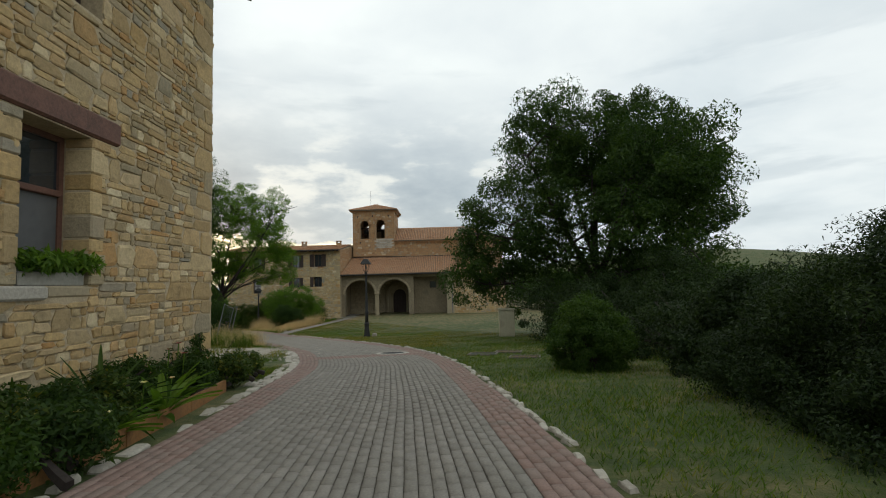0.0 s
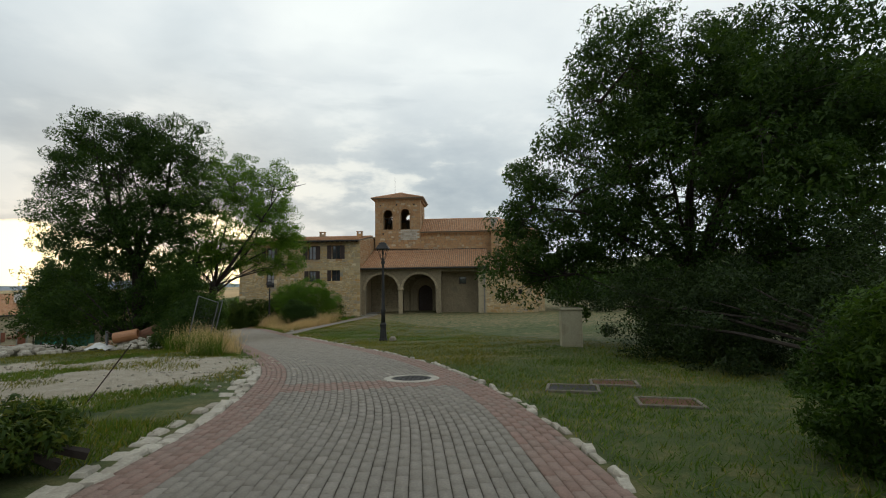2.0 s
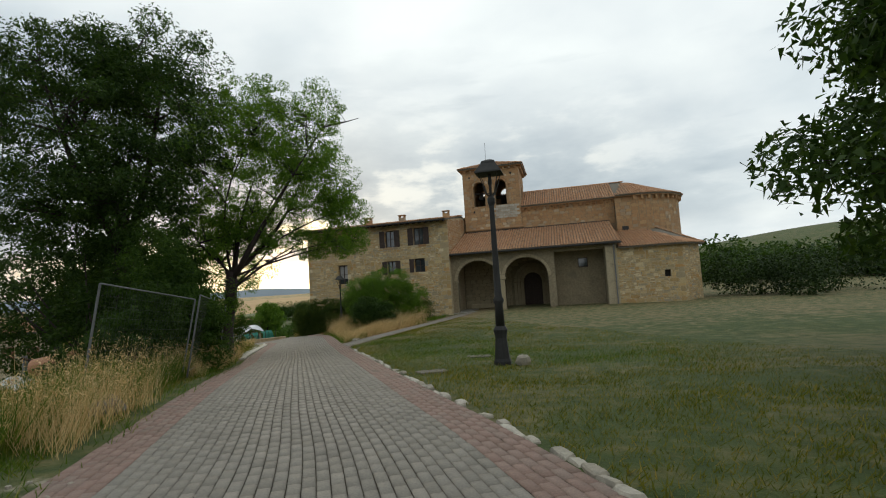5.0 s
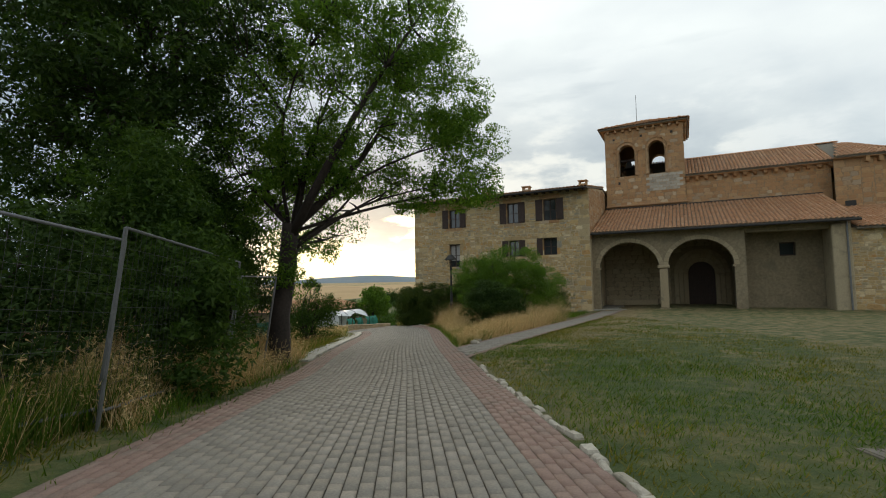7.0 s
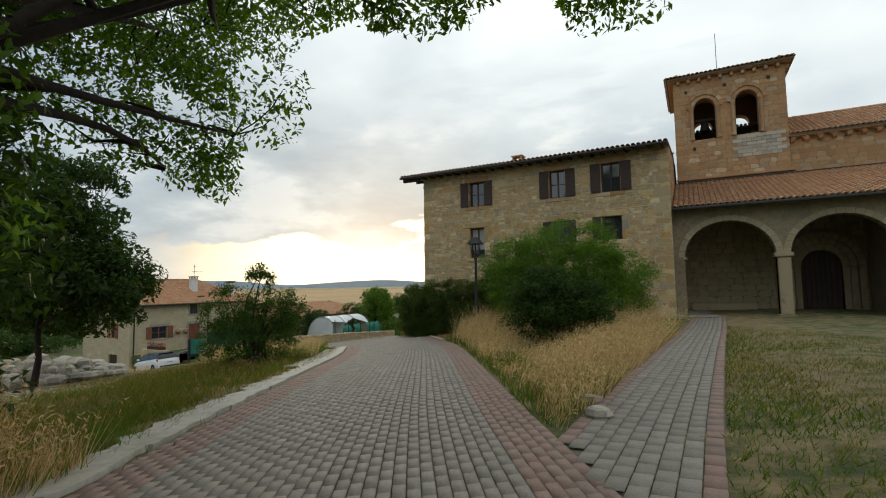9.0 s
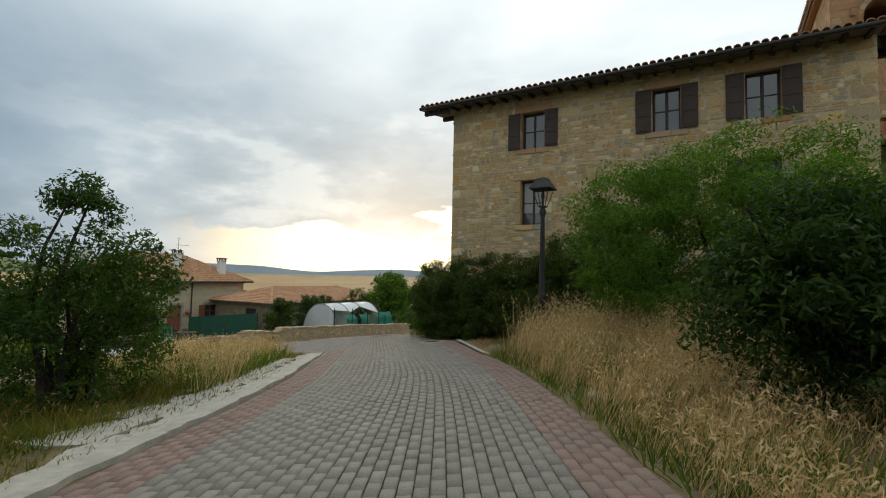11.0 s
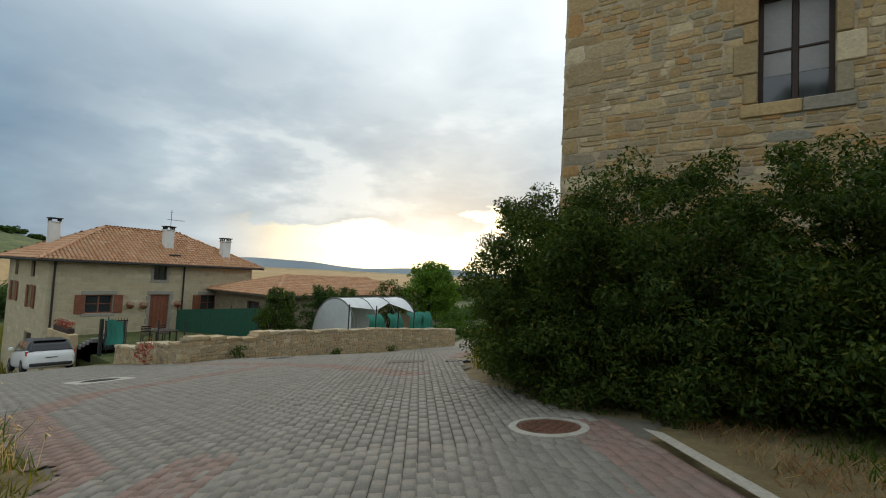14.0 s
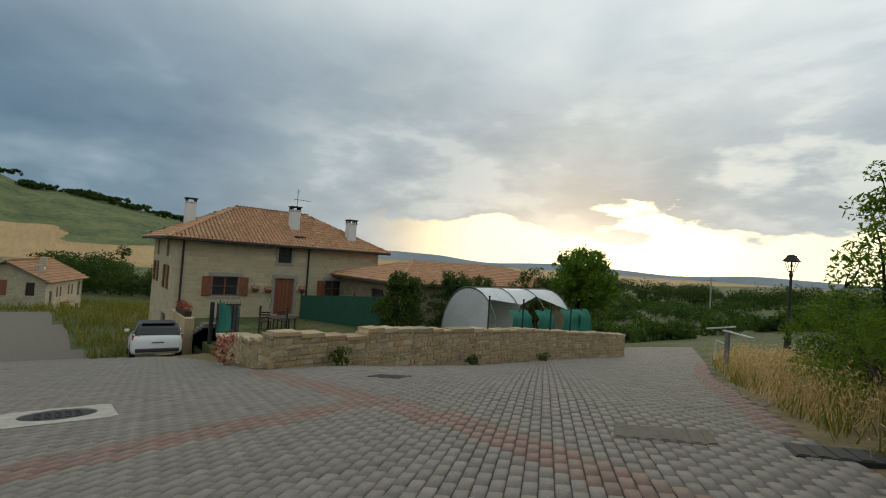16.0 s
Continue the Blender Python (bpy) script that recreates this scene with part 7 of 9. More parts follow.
STONE_RIM = plain_mat("weathered_rim", (0.17, 0.15, 0.12), 0.95, 0, 14, 0.35, 0.4, (0.09, 0.09, 0.05))


def grate(x, y, w, d, turn, label, rim=0.05, mat=IRON, frame_mat=CONCRETE):
    t = thing("ground_hatch", (x, y, gzf(x, y)), label, "ground hatch", "ground hatches")
    z = gzf(x, y) + 0.02
    sl = math.degrees(math.atan2(gzf(x, y + 0.5) - gzf(x, y - 0.5), 1.0)), math.degrees(math.atan2(gzf(x + 0.5, y) - gzf(x - 0.5, y), 1.0))
    tilt = pose(x, y, z, sl[0], -sl[1], 0) @ pose(0, 0, 0, 0, 0, turn)

    def lay(s):
        s.v = [tuple(tilt @ Vector(p)) for p in s.v]
        return s
    if rim:
        for a, b in (((-w / 2 - rim, -d / 2 - rim, -0.1), (w / 2 + rim, -d / 2, 0.02)), ((-w / 2 - rim, d / 2, -0.1), (w / 2 + rim, d / 2 + rim, 0.02)), ((-w / 2 - rim, -d / 2, -0.1), (-w / 2, d / 2, 0.02)), ((w / 2, -d / 2, -0.1), (w / 2 + rim, d / 2, 0.02))):
            part("rim", lay(Shape().box(a, b, 0.01)), frame_mat, t)
    lid = part("lid", lay(Shape().box((-w / 2 + 0.01, -d / 2 + 0.01, -0.08), (w / 2 - 0.01, d / 2 - 0.01, 0.0), 0.006)), mat, t)
    n = int(w / 0.12)
    for i in range(n):
        part("rib", lay(Shape().box((-w / 2 + 0.03 + i * w / n, -d / 2 + 0.03, -0.004), (-w / 2 + 0.03 + (i + 0.6) * w / n, d / 2 - 0.03, 0.006))), mat, lid)


grate(1.05, 13.75, 0.72, 0.62, -12, "dark iron hatch in a concrete rim on the lawn", frame_mat=STONE_RIM)
grate(1.85, 14.3, 0.68, 0.55, -12, "rusty hatch in a concrete rim on the lawn", mat=RUST, frame_mat=STONE_RIM)
grate(2.05, 12.55, 0.70, 0.55, -12, "brown hatch in a concrete rim near the thicket", mat=RUST, frame_mat=STONE_RIM)
grate(-34.0, 56.6, 0.75, 0.4, 20, "small iron drain in the paving", 0.0)
grate(-28.9, 56.2, 0.85, 0.5, 30, "worn brownish drain cover in the paving", 0.0, JOINT)
grate(-27.7, 56.7, 0.8, 0.4, 30, "dark drain cover in the paving", 0.0)
grate(-5.3, 29.2, 0.6, 0.5, 20, "flat stone slab lying in the lawn", 0.0, STONE_RIM)
grate(-5.75, 26.3, 0.6, 0.45, 35, "flat mossy stone slab near the lamp post", 0.0, STONE_RIM)


DARKROCK = pieces_mat("mossy_rock", [(0.0, (0.14, 0.125, 0.10)), (1.0, (0.20, 0.175, 0.14))], 16, 0.8)


def loose_rock(x, y, size, label, seed, mat=KERB):
    s = rock(Shape(), (x, y, gzf(x, y) + size[2] * 0.35), size, random.Random(seed))
    solid("rock", s, mat, label, "rock", "loose rocks")


loose_rock(-4.02, 27.2, (0.34, 0.28, 0.24), "whitish rock beside the street lamp", 421)
loose_rock(-9.2, 22.3, (0.55, 0.4, 0.26), "grey rock in the dry grass", 422, DARKROCK)
loose_rock(-9.9, 22.9, (0.4, 0.35, 0.22), "dark rock in the dry grass", 423, DARKROCK)
loose_rock(-17.1, 44.6, (0.26, 0.2, 0.14), "small pale stone at the lane's edge", 424)
loose_rock(-12.3, 36.9, (0.3, 0.22, 0.14), "pale broken kerb stone by the path", 425)
loose_rock(-12.55, 37.6, (0.36, 0.2, 0.12), "pale broken kerb stone by the path", 426)


# ---- street lamps ----
def street_lamp(x, y, z, label):
    t = thing("street_lamp", (x, y, z), label, "street lamp", "street lamps")
    s = Shape().lathe((x, y, z), [(0.19, -0.2), (0.19, 0.06), (0.165, 0.12), (0.125, 0.55), (0.14, 0.64), (0.16, 0.72), (0.11, 0.80)], 8, 0.39)
    part("pedestal", s, IRON, t)
    s = Shape().lathe((x, y, z), [(0.10, 0.78), (0.088, 1.26), (0.108, 1.31), (0.118, 1.36), (0.082, 1.43), (0.070, 2.0), (0.052, 3.35), (0.06, 3.42)], 12)
    part("post", s, IRON, t, smooth=True)
    part("collar", Shape().lathe((x, y, z), [(0.06, 3.40), (0.085, 3.48), (0.085, 3.56), (0.05, 3.62)], 10), IRON, t)
    base, top, a, b = z + 3.66, z + 4.12, 0.09, 0.215
    for i, j in ((-1, -1), (1, -1), (1, 1), (-1, 1)):
        part("lantern_bar", Shape().tube([(x + i * a, y + j * a, base), (x + i * b, y + j * b, top)], 0.011, 5), IRON, t)
    ring = Shape()
    for k in range(4):
        p, q = [((-1, -1), (1, -1), (1, 1), (-1, 1))[m % 4] for m in (k, k + 1)]
        ring.tube([(x + p[0] * a, y + p[1] * a, base), (x + q[0] * a, y + q[1] * a, base)], 0.012, 5)
        ring.tube([(x + p[0] * a, y + p[1] * a, base), (x, y, z + 3.6)], 0.012, 5)
    part("lantern_base", ring, IRON, t)
    part("bulb_holder", Shape().lathe((x, y, z), [(0.03, 3.6), (0.03, 3.85), (0.05, 3.9), (0.03, 4.1)], 8), IRON, t)
    cap = Shape()
    for lo, hi, zl, zh in ((0.285, 0.28, 4.10, 4.13), (0.28, 0.15, 4.13, 4.33), (0.155, 0.14, 4.33, 4.37), (0.14, 0.05, 4.37, 4.42)):
        cap.loft([[(x + i * h, y + j * h, z + zz) for i, j in ((-1, -1), (1, -1), (1, 1), (-1, 1))] for h, zz in ((lo, zl), (max(hi, 0.01), zh))])
    part("hood", cap, IRON, t)
    return t


street_lamp(-4.46, 27.3, gzf(-4.46, 27.3) + 0.02, "black iron lantern lamp post on the lawn")
street_lamp(-19.87, 51.0, gzf(-19.87, 51.0) - 0.12, "black iron lantern lamp post before the stone house")
street_lamp(-33.5, 77.3, gzf(-33.5, 77.3), "black iron lantern lamp post beyond the square")


# ---- cabinet on the lawn ----
BEIGE = plain_mat("beige_render", (0.38, 0.35, 0.24), 0.85, 0, 18, 0.15, 0.15, (0.25, 0.22, 0.15))


def cabinet():
    z = gzf(2.95, 23) - 0.05
    t = thing("utility_cabinet", (2.95, 23.0, z), "beige rendered utility cabinet standing on the lawn", "cabinet")
    s = Shape().box((2.6, 22.75, z), (3.3, 23.25, z + 1.32), 0.02)
    part("body", s, BEIGE, t)
    part("cover_slab", Shape().box((2.56, 22.71, z + 1.32), (3.34, 23.29, z + 1.40), 0.02), BEIGE, t)
    part("door", Shape().box((2.68, 22.735, z + 0.2), (3.22, 22.752, z + 1.2), 0.005), BEIGE, t)


cabinet()


# ---- mesh fence ----
WIRE = plain_mat("dull_wire", (0.10, 0.10, 0.10), 0.6, 0.6, 60, 0.3, 0.1)


def fence_panel(a, b, za, zb, label, lean=(0, 0)):
    t = thing("mesh_fence_panel", (a[0], a[1], gzf(*a)), label, "fence", "site fence panels")
    A, B = Vector((*a, 0)), Vector((*b, 0))

    def at(u, v):
        p = A.lerp(B, u)
        lo, hi = gzf(p.x, p.y) + 0.08, za + (zb - za) * u
        return (p.x + lean[0] * v, p.y + lean[1] * v, lo + (hi - lo) * v)
    for u in (0.0, 1.0):
        part("upright", Shape().tube([at(u, -0.04), at(u, 1.0)], 0.021, 8), GALV, t)
    part("rail", Shape().tube([at(0, 1.0), at(1, 1.0)], 0.015, 8), GALV, t)
    part("rail", Shape().tube([at(0, 0.06), at(1, 0.06)], 0.018, 8), GALV, t)
    wires = Shape()
    n = int((B - A).length / 0.11)
    for i in range(1, n):
        wires.tube([at(i / n, 0.06), at(i / n, 1.0)], 0.0016, 3)
    for k in range(1, 10):
        wires.tube([at(0, k / 10), at(1, k / 10)], 0.0016, 3)
    tagged(part("wire_mesh", wires, WIRE, t), kind="stuff")


fence_panel((-11.35, 23.66), (-12.4, 27.05), 0.70, 0.32, "leaning galvanised mesh fence panel by the lane", (0.45, 0.0))
fence_panel((-12.15, 26.95), (-14.5, 30.25), 0.42, 0.25, "galvanised mesh fence panel caught in the bushes", (0.48, -0.05))
fence_panel((-14.52, 30.32), (-15.62, 32.22), 0.0, 0.0, "lower mesh fence panel leaning beside the maple trunk", (0.45, -0.05))


# ---- heap of rubbish ----
ORANGE = plain_mat("orange_clay", (0.36, 0.17, 0.08), 0.5, 0, 20, 0.2, 0.1)
YELLOW = plain_mat("yellow_plastic", (0.45, 0.30, 0.04), 0.5, 0, 20, 0.2, 0.1)
WHITE = plain_mat("white_sheet", (0.62, 0.62, 0.60), 0.6, 0, 14, 0.15, 0.3, (0.4, 0.38, 0.33))


def tube_thing(name, a, b, r, mat, label, inner=0.82):
    a, b = Vector(a), Vector(b)
    s = Shape()
    d = (b - a).normalized()
    p = d.cross(Vector((0, 0, 1))).normalized()
    q = d.cross(p)
    ring = lambda c, k: [c + r * k * (math.cos(t) * p + math.sin(t) * q) for t in (2 * math.pi * i / 16 for i in range(16))]
    s.loft([ring(a + d * 0.05, inner), ring(a, inner), ring(a, 1.0), ring(b, 1.0), ring(b, inner), ring(b - d * 0.3, inner)])
    solid(name, s, mat, label, name.replace("_", " "))


g0 = gzf(-15.6, 27.0) - 0.05
tube_thing("clay_pipe", (-16.4, 26.5, g0 + 0.62), (-15.5, 26.8, g0 + 0.78), 0.24, ORANGE, "pale orange drain pipe lying on the rubble")
tube_thing("rusty_drum", (-15.5, 27.2, g0 + 0.55), (-14.9, 27.3, g0 + 0.8), 0.38, RUST, "rusty metal drum on its side")
tube_thing("yellow_bucket", (-14.7, 27.0, g0 + 0.5), (-14.5, 27.0, g0 + 0.85), 0.17, YELLOW, "yellow plastic bucket on the heap")
tube_thing("black_bucket", (-14.6, 27.4, g0 + 0.75), (-14.1, 27.5, g0 + 0.8), 0.24, IRON, "black plastic tub on the heap")


def plank(a, b, w, h, label, mat):
    a, b = Vector(a), Vector(b)
    d = (b - a).normalized()
    p = d.cross(Vector((0, 0, 1))).normalized() * w / 2
    q = p.cross(d).normalized() * h / 2
    solid("plank", Shape().loft([[c + p + q, c - p + q, c - p - q, c + p - q] for c in (a, b)]), mat, label, "plank", "planks on the rubbish heap")


plank((-16.9, 26.2, g0 + 0.05), (-14.3, 26.0, g0 + 0.08), 0.3, 0.14, "weathered timber lying at the foot of the heap", DARKWOOD)
plank((-14.9, 26.1, g0 + 0.15), (-13.6, 26.3, g0 + 0.22), 0.18, 0.08, "pale broken board beside the heap", CONCRETE)
plank((-16.7, 26.5, g0 - 0.05), (-16.75, 26.5, g0 + 0.95), 0.10, 0.06, "upright grey board stuck in the heap", GALV)
plank((-16.7, 26.4, g0 + 0.9), (-16.0, 26.9, g0 + 0.55), 0.07, 0.05, "thin slanting lath on the heap", DARKWOOD)


def sheet_heap():
    s = Shape()
    rnd = random.Random(440)
    rows = []
    for i in range(9):
        row = []
        for j in range(7):
            x, y = -17.6 + 0.14 * i, 26.1 + 0.13 * j
            row.append((x, y, gzf(x, y) + 0.05 + 0.34 * math.sin(math.pi * (i + 1) / 10) * math.sin(math.pi * (j + 1) / 8) + rnd.uniform(-0.05, 0.05)))
        rows.append(row)
    s.loft(rows, caps=False, closed=False)
    solid("plastic_sheet", s, WHITE, "crumpled white plastic sheet on the ground", "plastic sheet")


sheet_heap()


def rubble(name, cx, cy, rx, ry, height, n, size, seed, mat, label):
    rnd = random.Random(seed)
    s = Shape()
    for _ in range(n):
        a, q = rnd.uniform(0, 2 * math.pi), rnd.random() ** 0.5
        x, y = cx + rx * q * math.cos(a), cy + ry * q * math.sin(a)
        k = size * rnd.uniform(0.5, 1.5)
        rock(s, (x, y, gzf(x, y) + height * (1 - q * q) * rnd.uniform(0.5, 1.0) + k * 0.15), (k, k * rnd.uniform(0.6, 1), k * rnd.uniform(0.4, 0.7)), rnd)
    solid(name, s, mat, label, "rubble", kind="stuff")


rubble("rubble_heap", -15.4, 26.9, 1.3, 0.7, 0.5, 170, 0.24, 451, KERB, "heap of broken tiles and stones")
rubble("gravel_stones", -8.6, 15.8, 4.6, 4.6, 0.0, 700, 0.06, 450, KERB, "scattered pale pebbles on bare ground")
rubble("rubble_heap", -21.5, 26.5, 2.4, 2.0, 0.5, 260, 0.3, 452, KERB, "heap of pale quarry stones")
rubble("rubble_heap", -35.5, 41.0, 5.0, 3.2, 0.9, 420, 0.55, 453, KERB, "bank of pale loose stones below the verge")


# ---- flower bed by the near house ----
PLANKWOOD = plain_mat("orange_boards", (0.28, 0.135, 0.045), 0.7, 0, 22, 0.3, 0.25, (0.15, 0.08, 0.04))
PETAL = leaf_mat("pale_petal", [(0.0, (0.55, 0.50, 0.12)), (0.6, (0.65, 0.62, 0.35)), (1.0, (0.55, 0.20, 0.08))], 0.2)


def flower_bed():
    bed = thing("flower_bed", (-3.9, 4.5, gzf(-3.9, 4.5)), "flower bed with orange board edging under the window", "flower bed")
    pts = [(-3.05, 1.0), (-3.08, 2.9), (-3.13, 4.7), (-3.4, 6.4), (-3.72, 8.1)]
    for a, b in zip(pts, pts[1:]):
        z0, z1 = gzf(*a), gzf(*b)
        d = Vector((b[0] - a[0], b[1] - a[1], 0)).normalized()
        n = Vector((d.y, -d.x, 0)) * 0.025
        A, B = Vector((*a, 0)) + d * 0.01, Vector((*b, 0)) - d * 0.01
        part("board", Shape().loft([[(p + n * k + Vector((0, 0, zz))) for k, zz in ((-1, zb - 0.1), (1, zb - 0.1), (1, zb + 0.19), (-1, zb + 0.19))] for p, zb in ((A, z0), (B, z1))]), PLANKWOOD, bed)
    soil = Shape().add([(x, y, gzf(x, y) + 0.12) for x, y in [(-4.48, 0.5), (-3.08, 0.5), (-3.08, 2.9), (-3.15, 4.7), (-3.42, 6.4), (-3.75, 8.1), (-4.48, 8.2)]], [tuple(range(7))])
    part("soil", soil, JOINT, bed)


flower_bed()


def sword_plant(name, x, y, n, length, seed, mat, label, width=0.06):
    """A rosette of long arching leaves."""
    rnd = random.Random(seed)
    z = gzf(x, y) + 0.1
    t = thing(name, (x, y, z), label, "plant", "flower bed plants")
    for k in range(n):
        a, up = rnd.uniform(0, 2 * math.pi), rnd.uniform(0.35, 1.3)
        l = length * rnd.uniform(0.7, 1.15)
        s, left, right = Shape(), [], []
        for i in range(6):
            q = i / 5
            r = l * q * math.cos(up) + 0.25 * l * q * q * math.cos(up)
            h = l * q * math.sin(up) - 0.35 * l * q * q * (1.3 - up * 0.6)
            w = width * (1 - q) ** 0.6 * (0.5 + q if q < 0.5 else 1.0) + 0.004
            c = Vector((x + r * math.cos(a), y + r * math.sin(a), z + h))
            sd = Vector((-math.sin(a), math.cos(a), 0)) * w
            left.append(c + sd)
            right.append(c - sd)
        s.loft([[p, (p + q) / 2 - Vector((0, 0, width * 0.25)), q] for p, q in zip(left, right)], caps=False, closed=False)
        part("leaf", s, mat, t)


sword_plant("agave_plant", -3.95, 5.5, 64, 1.0, 461, LEAF_DARK, "dark spiky plant with long arching leaves", 0.045)
sword_plant("agave_plant", -3.95, 4.4, 56, 0.9, 462, LEAF_DARK, "dark spiky plant with long arching leaves", 0.032)
sword_plant("lily_plant", -3.75, 6.5, 20, 0.7, 463, LEAF_LIGHT, "broad-leaved bright green lily plant", 0.08)
sword_plant("lily_plant", -3.35, 5.7, 26, 0.62, 464, LEAF_LIGHT, "broad-leaved bright green lily plant", 0.075)
sword_plant("lily_plant", -3.3, 4.7, 20, 0.5, 465, LEAF_LIGHT, "broad-leaved bright green lily plant", 0.06)
for x, y, r, h, m, sd in ((-3.12, 3.9, 0.36, 0.3, LEAF_DARK, 481), (-3.15, 3.1, 0.4, 0.32, LEAF_MID, 482), (-3.2, 2.3, 0.42, 0.35, LEAF_DARK, 483), (-3.7, 4.4, 0.45, 0.35, LEAF_DARK, 471), (-3.5, 3.6, 0.45, 0.35, LEAF_SHRUB, 472), (-3.6, 5.0, 0.4, 0.35, LEAF_SHRUB, 473), (-4.1, 6.3, 0.4, 0.4, LEAF_DARK, 474), (-3.95, 7.2, 0.42, 0.4, LEAF_DARK, 475), (-4.1, 3.4, 0.5, 0.5, LEAF_DARK, 476), (-3.9, 8.5, 0.4, 0.3, LEAF_SHRUB, 477), (-4.1, 9.6, 0.4, 0.28, LEAF_SHRUB, 478)):
    zz = gzf(x, y) + 0.12
    shrub("bed_plant", (x, y, zz), [((x, y, zz + h * 0.65), (r, r, h * 0.9))], 54, 80, 0.065, 0.14, m, "low leafy plant in the flower bed", sd, "plant", 5, "flower bed plants")
zz = gzf(-4.1, 7.9)
shrub("dwarf_conifer", (-4.1, 7.9, zz), [((-4.1, 7.9, zz + 0.25), (0.3, 0.3, 0.25)), ((-4.1, 7.9, zz + 0.55), (0.2, 0.2, 0.25)), ((-4.1, 7.9, zz + 0.82), (0.1, 0.1, 0.2))], 70, 70, 0.05, 0.09, LEAF_DARK, "small pointed dwarf conifer at the house corner", 479, "conifer", 3)


def blossoms(name, spots_, mat, label):
    for k, (x, y, h) in enumerate(spots_):
        z = gzf(x, y) + 0.1
        t = thing(name, (x, y, z), label, "flower", "flowers in the bed")
        part("stalk", Shape().tube([(x, y, z), (x + 0.03, y + 0.02, z + h)], 0.008, 5), LEAF, t)
        r = random.Random(480 + k)
        s = Shape()
        for i in range(6):
            a = 2 * math.pi * i / 6 + r.random()
            c, d = Vector((x + 0.03, y + 0.02, z + h)), Vector((math.cos(a), math.sin(a), 0.35)) * 0.05
            w = Vector((-math.sin(a), math.cos(a), 0)) * 0.022
            s.add([c, c + d * 0.6 + w, c + d, c + d * 0.6 - w], [(0, 1, 2, 3)])
        part("blossom", s, mat, t)


blossoms("yellow_flower", [(-3.1, 3.75, 0.34), (-3.02, 3.9, 0.3), (-3.12, 4.05, 0.36), (-3.05, 4.3, 0.3), (-3.2, 3.45, 0.36), (-3.3, 5.2, 0.44), (-3.4, 5.9, 0.4)], PETAL, "pale yellow garden flower")
blossoms("red_flower", [(-3.9, 6.7, 0.7), (-3.85, 7.0, 0.62), (-4.1, 7.3, 0.75)], FLOWER, "tall red-brown flower spike")


def window_box():
    t = thing("window_box", (-4.42, 5.5, 1.5), "window box with a trailing green fern", "plant box")
    part("trough", Shape().box((-4.72, 5.02, 1.5), (-4.50, 5.95, 1.66), 0.01), CONCRETE, t)
    cl = [((-4.5 + 0.05 * math.sin(k), 5.05 + 0.13 * k, 1.78), (0.2, 0.14, 0.14)) for k in range(8)]
    part("fern", quads("fern", leaf_cloud(cl, 130, 0.11, 491, 0.5, 0.2, 0.25), LEAF), LEAF, t)


window_box()
solid("leaning_stick", Shape().tube([(-6.0, 12.5, gzf(-6.0, 12.5) - 0.05), (-5.5, 12.75, gzf(-5.5, 12.75) + 0.82)], 0.009, 6), DARKWOOD, "thin dark stick leaning over the verge", "stick")


# ---- garden below the square ----
WALL_LINE = [(-37.4, 55.75, -4.14), (-37.68, 58.24, -4.42), (-37.7, 58.34, -4.22), (-38.6, 62.0, -4.50), (-39.1, 65.7, -4.70), (-39.3, 68.4, -4.88), (-38.65, 72.7, -5.12)]


def garden_wall():
    t = thing("garden_wall", (-38.4, 63, -6), "low dry-stone garden wall with pale coping", "garden wall")
    run = [(-45.4, 56.6, -5.52), (-42.3, 56.15, -5.18), (-42.2, 56.14, -4.95), (-38.5, 55.6, -4.50)] + WALL_LINE
    for k, (a, b) in enumerate(zip(run, run[1:])):
        d = Vector((b[0] - a[0], b[1] - a[1]))
        ln = d.length
        d.normalize()
        f = Face((a[0], a[1]), (d.x, d.y), (d.y, -d.x))
        lo = min(gzf(a[0], a[1]), gzf(b[0], b[1])) - 0.3
        top = lambda u, a=a, b=b, ln=ln: a[2] + (b[2] - a[2]) * u / ln - 0.08
        w = part("wall", wall_shape(f, 0, ln, lo, 0, 0.4, top=top), MORTAR, t)
        lay_stones(w, f, 0, ln, lo, max(a[2], b[2]) - 0.06, [], GARDEN, 500 + k, (0.07, 0.17), (0.16, 0.5), proud=0.035, joint=0.010, own=(0, ln, lo + 0.2, 0) if k < 8 else None, top=lambda u, top=top: top(u) + 0.03)
        n = max(1, int(ln / 0.52))
        rnd = random.Random(510 + k)
        for i in range(n):
            u0, u1 = ln * i / n + 0.006, ln * (i + 1) / n - 0.006
            lift = 0.03 + rnd.uniform(-0.03, 0.03)
            q = [f.at(u, top((u0 + u1) / 2) + z, o) for z in (-0.06, lift) for u, o in ((u0, 0.05), (u1, 0.05), (u1, -0.45), (u0, -0.45))]
            part("coping_stone", Shape().loft([q[:4], q[4:]]), GARDEN, w)


garden_wall()


def terrace():
    s = Shape()
    rim = [(-57.0, 57.3, -6.6), (-46.5, 56.9, -6.5), (-42.0, 56.4, -5.7), (-37.8, 56.1, -5.15), (-38.0, 58.4, -5.3), (-39.0, 62, -5.5), (-39.5, 65.7, -5.7), (-39.7, 68.4, -5.9), (-39.2, 71.7, -6.1), (-43, 80, -6.6), (-57, 82, -6.6)]
    s.loft([[(x, y, min(z, gzf(x, y)) - 1.5) for x, y, z in rim], [tuple(p) for p in rim]], caps=True)
    solid("terrace", s, GROUND, "raised garden terrace before the farmhouse", "terrace", kind="structure")


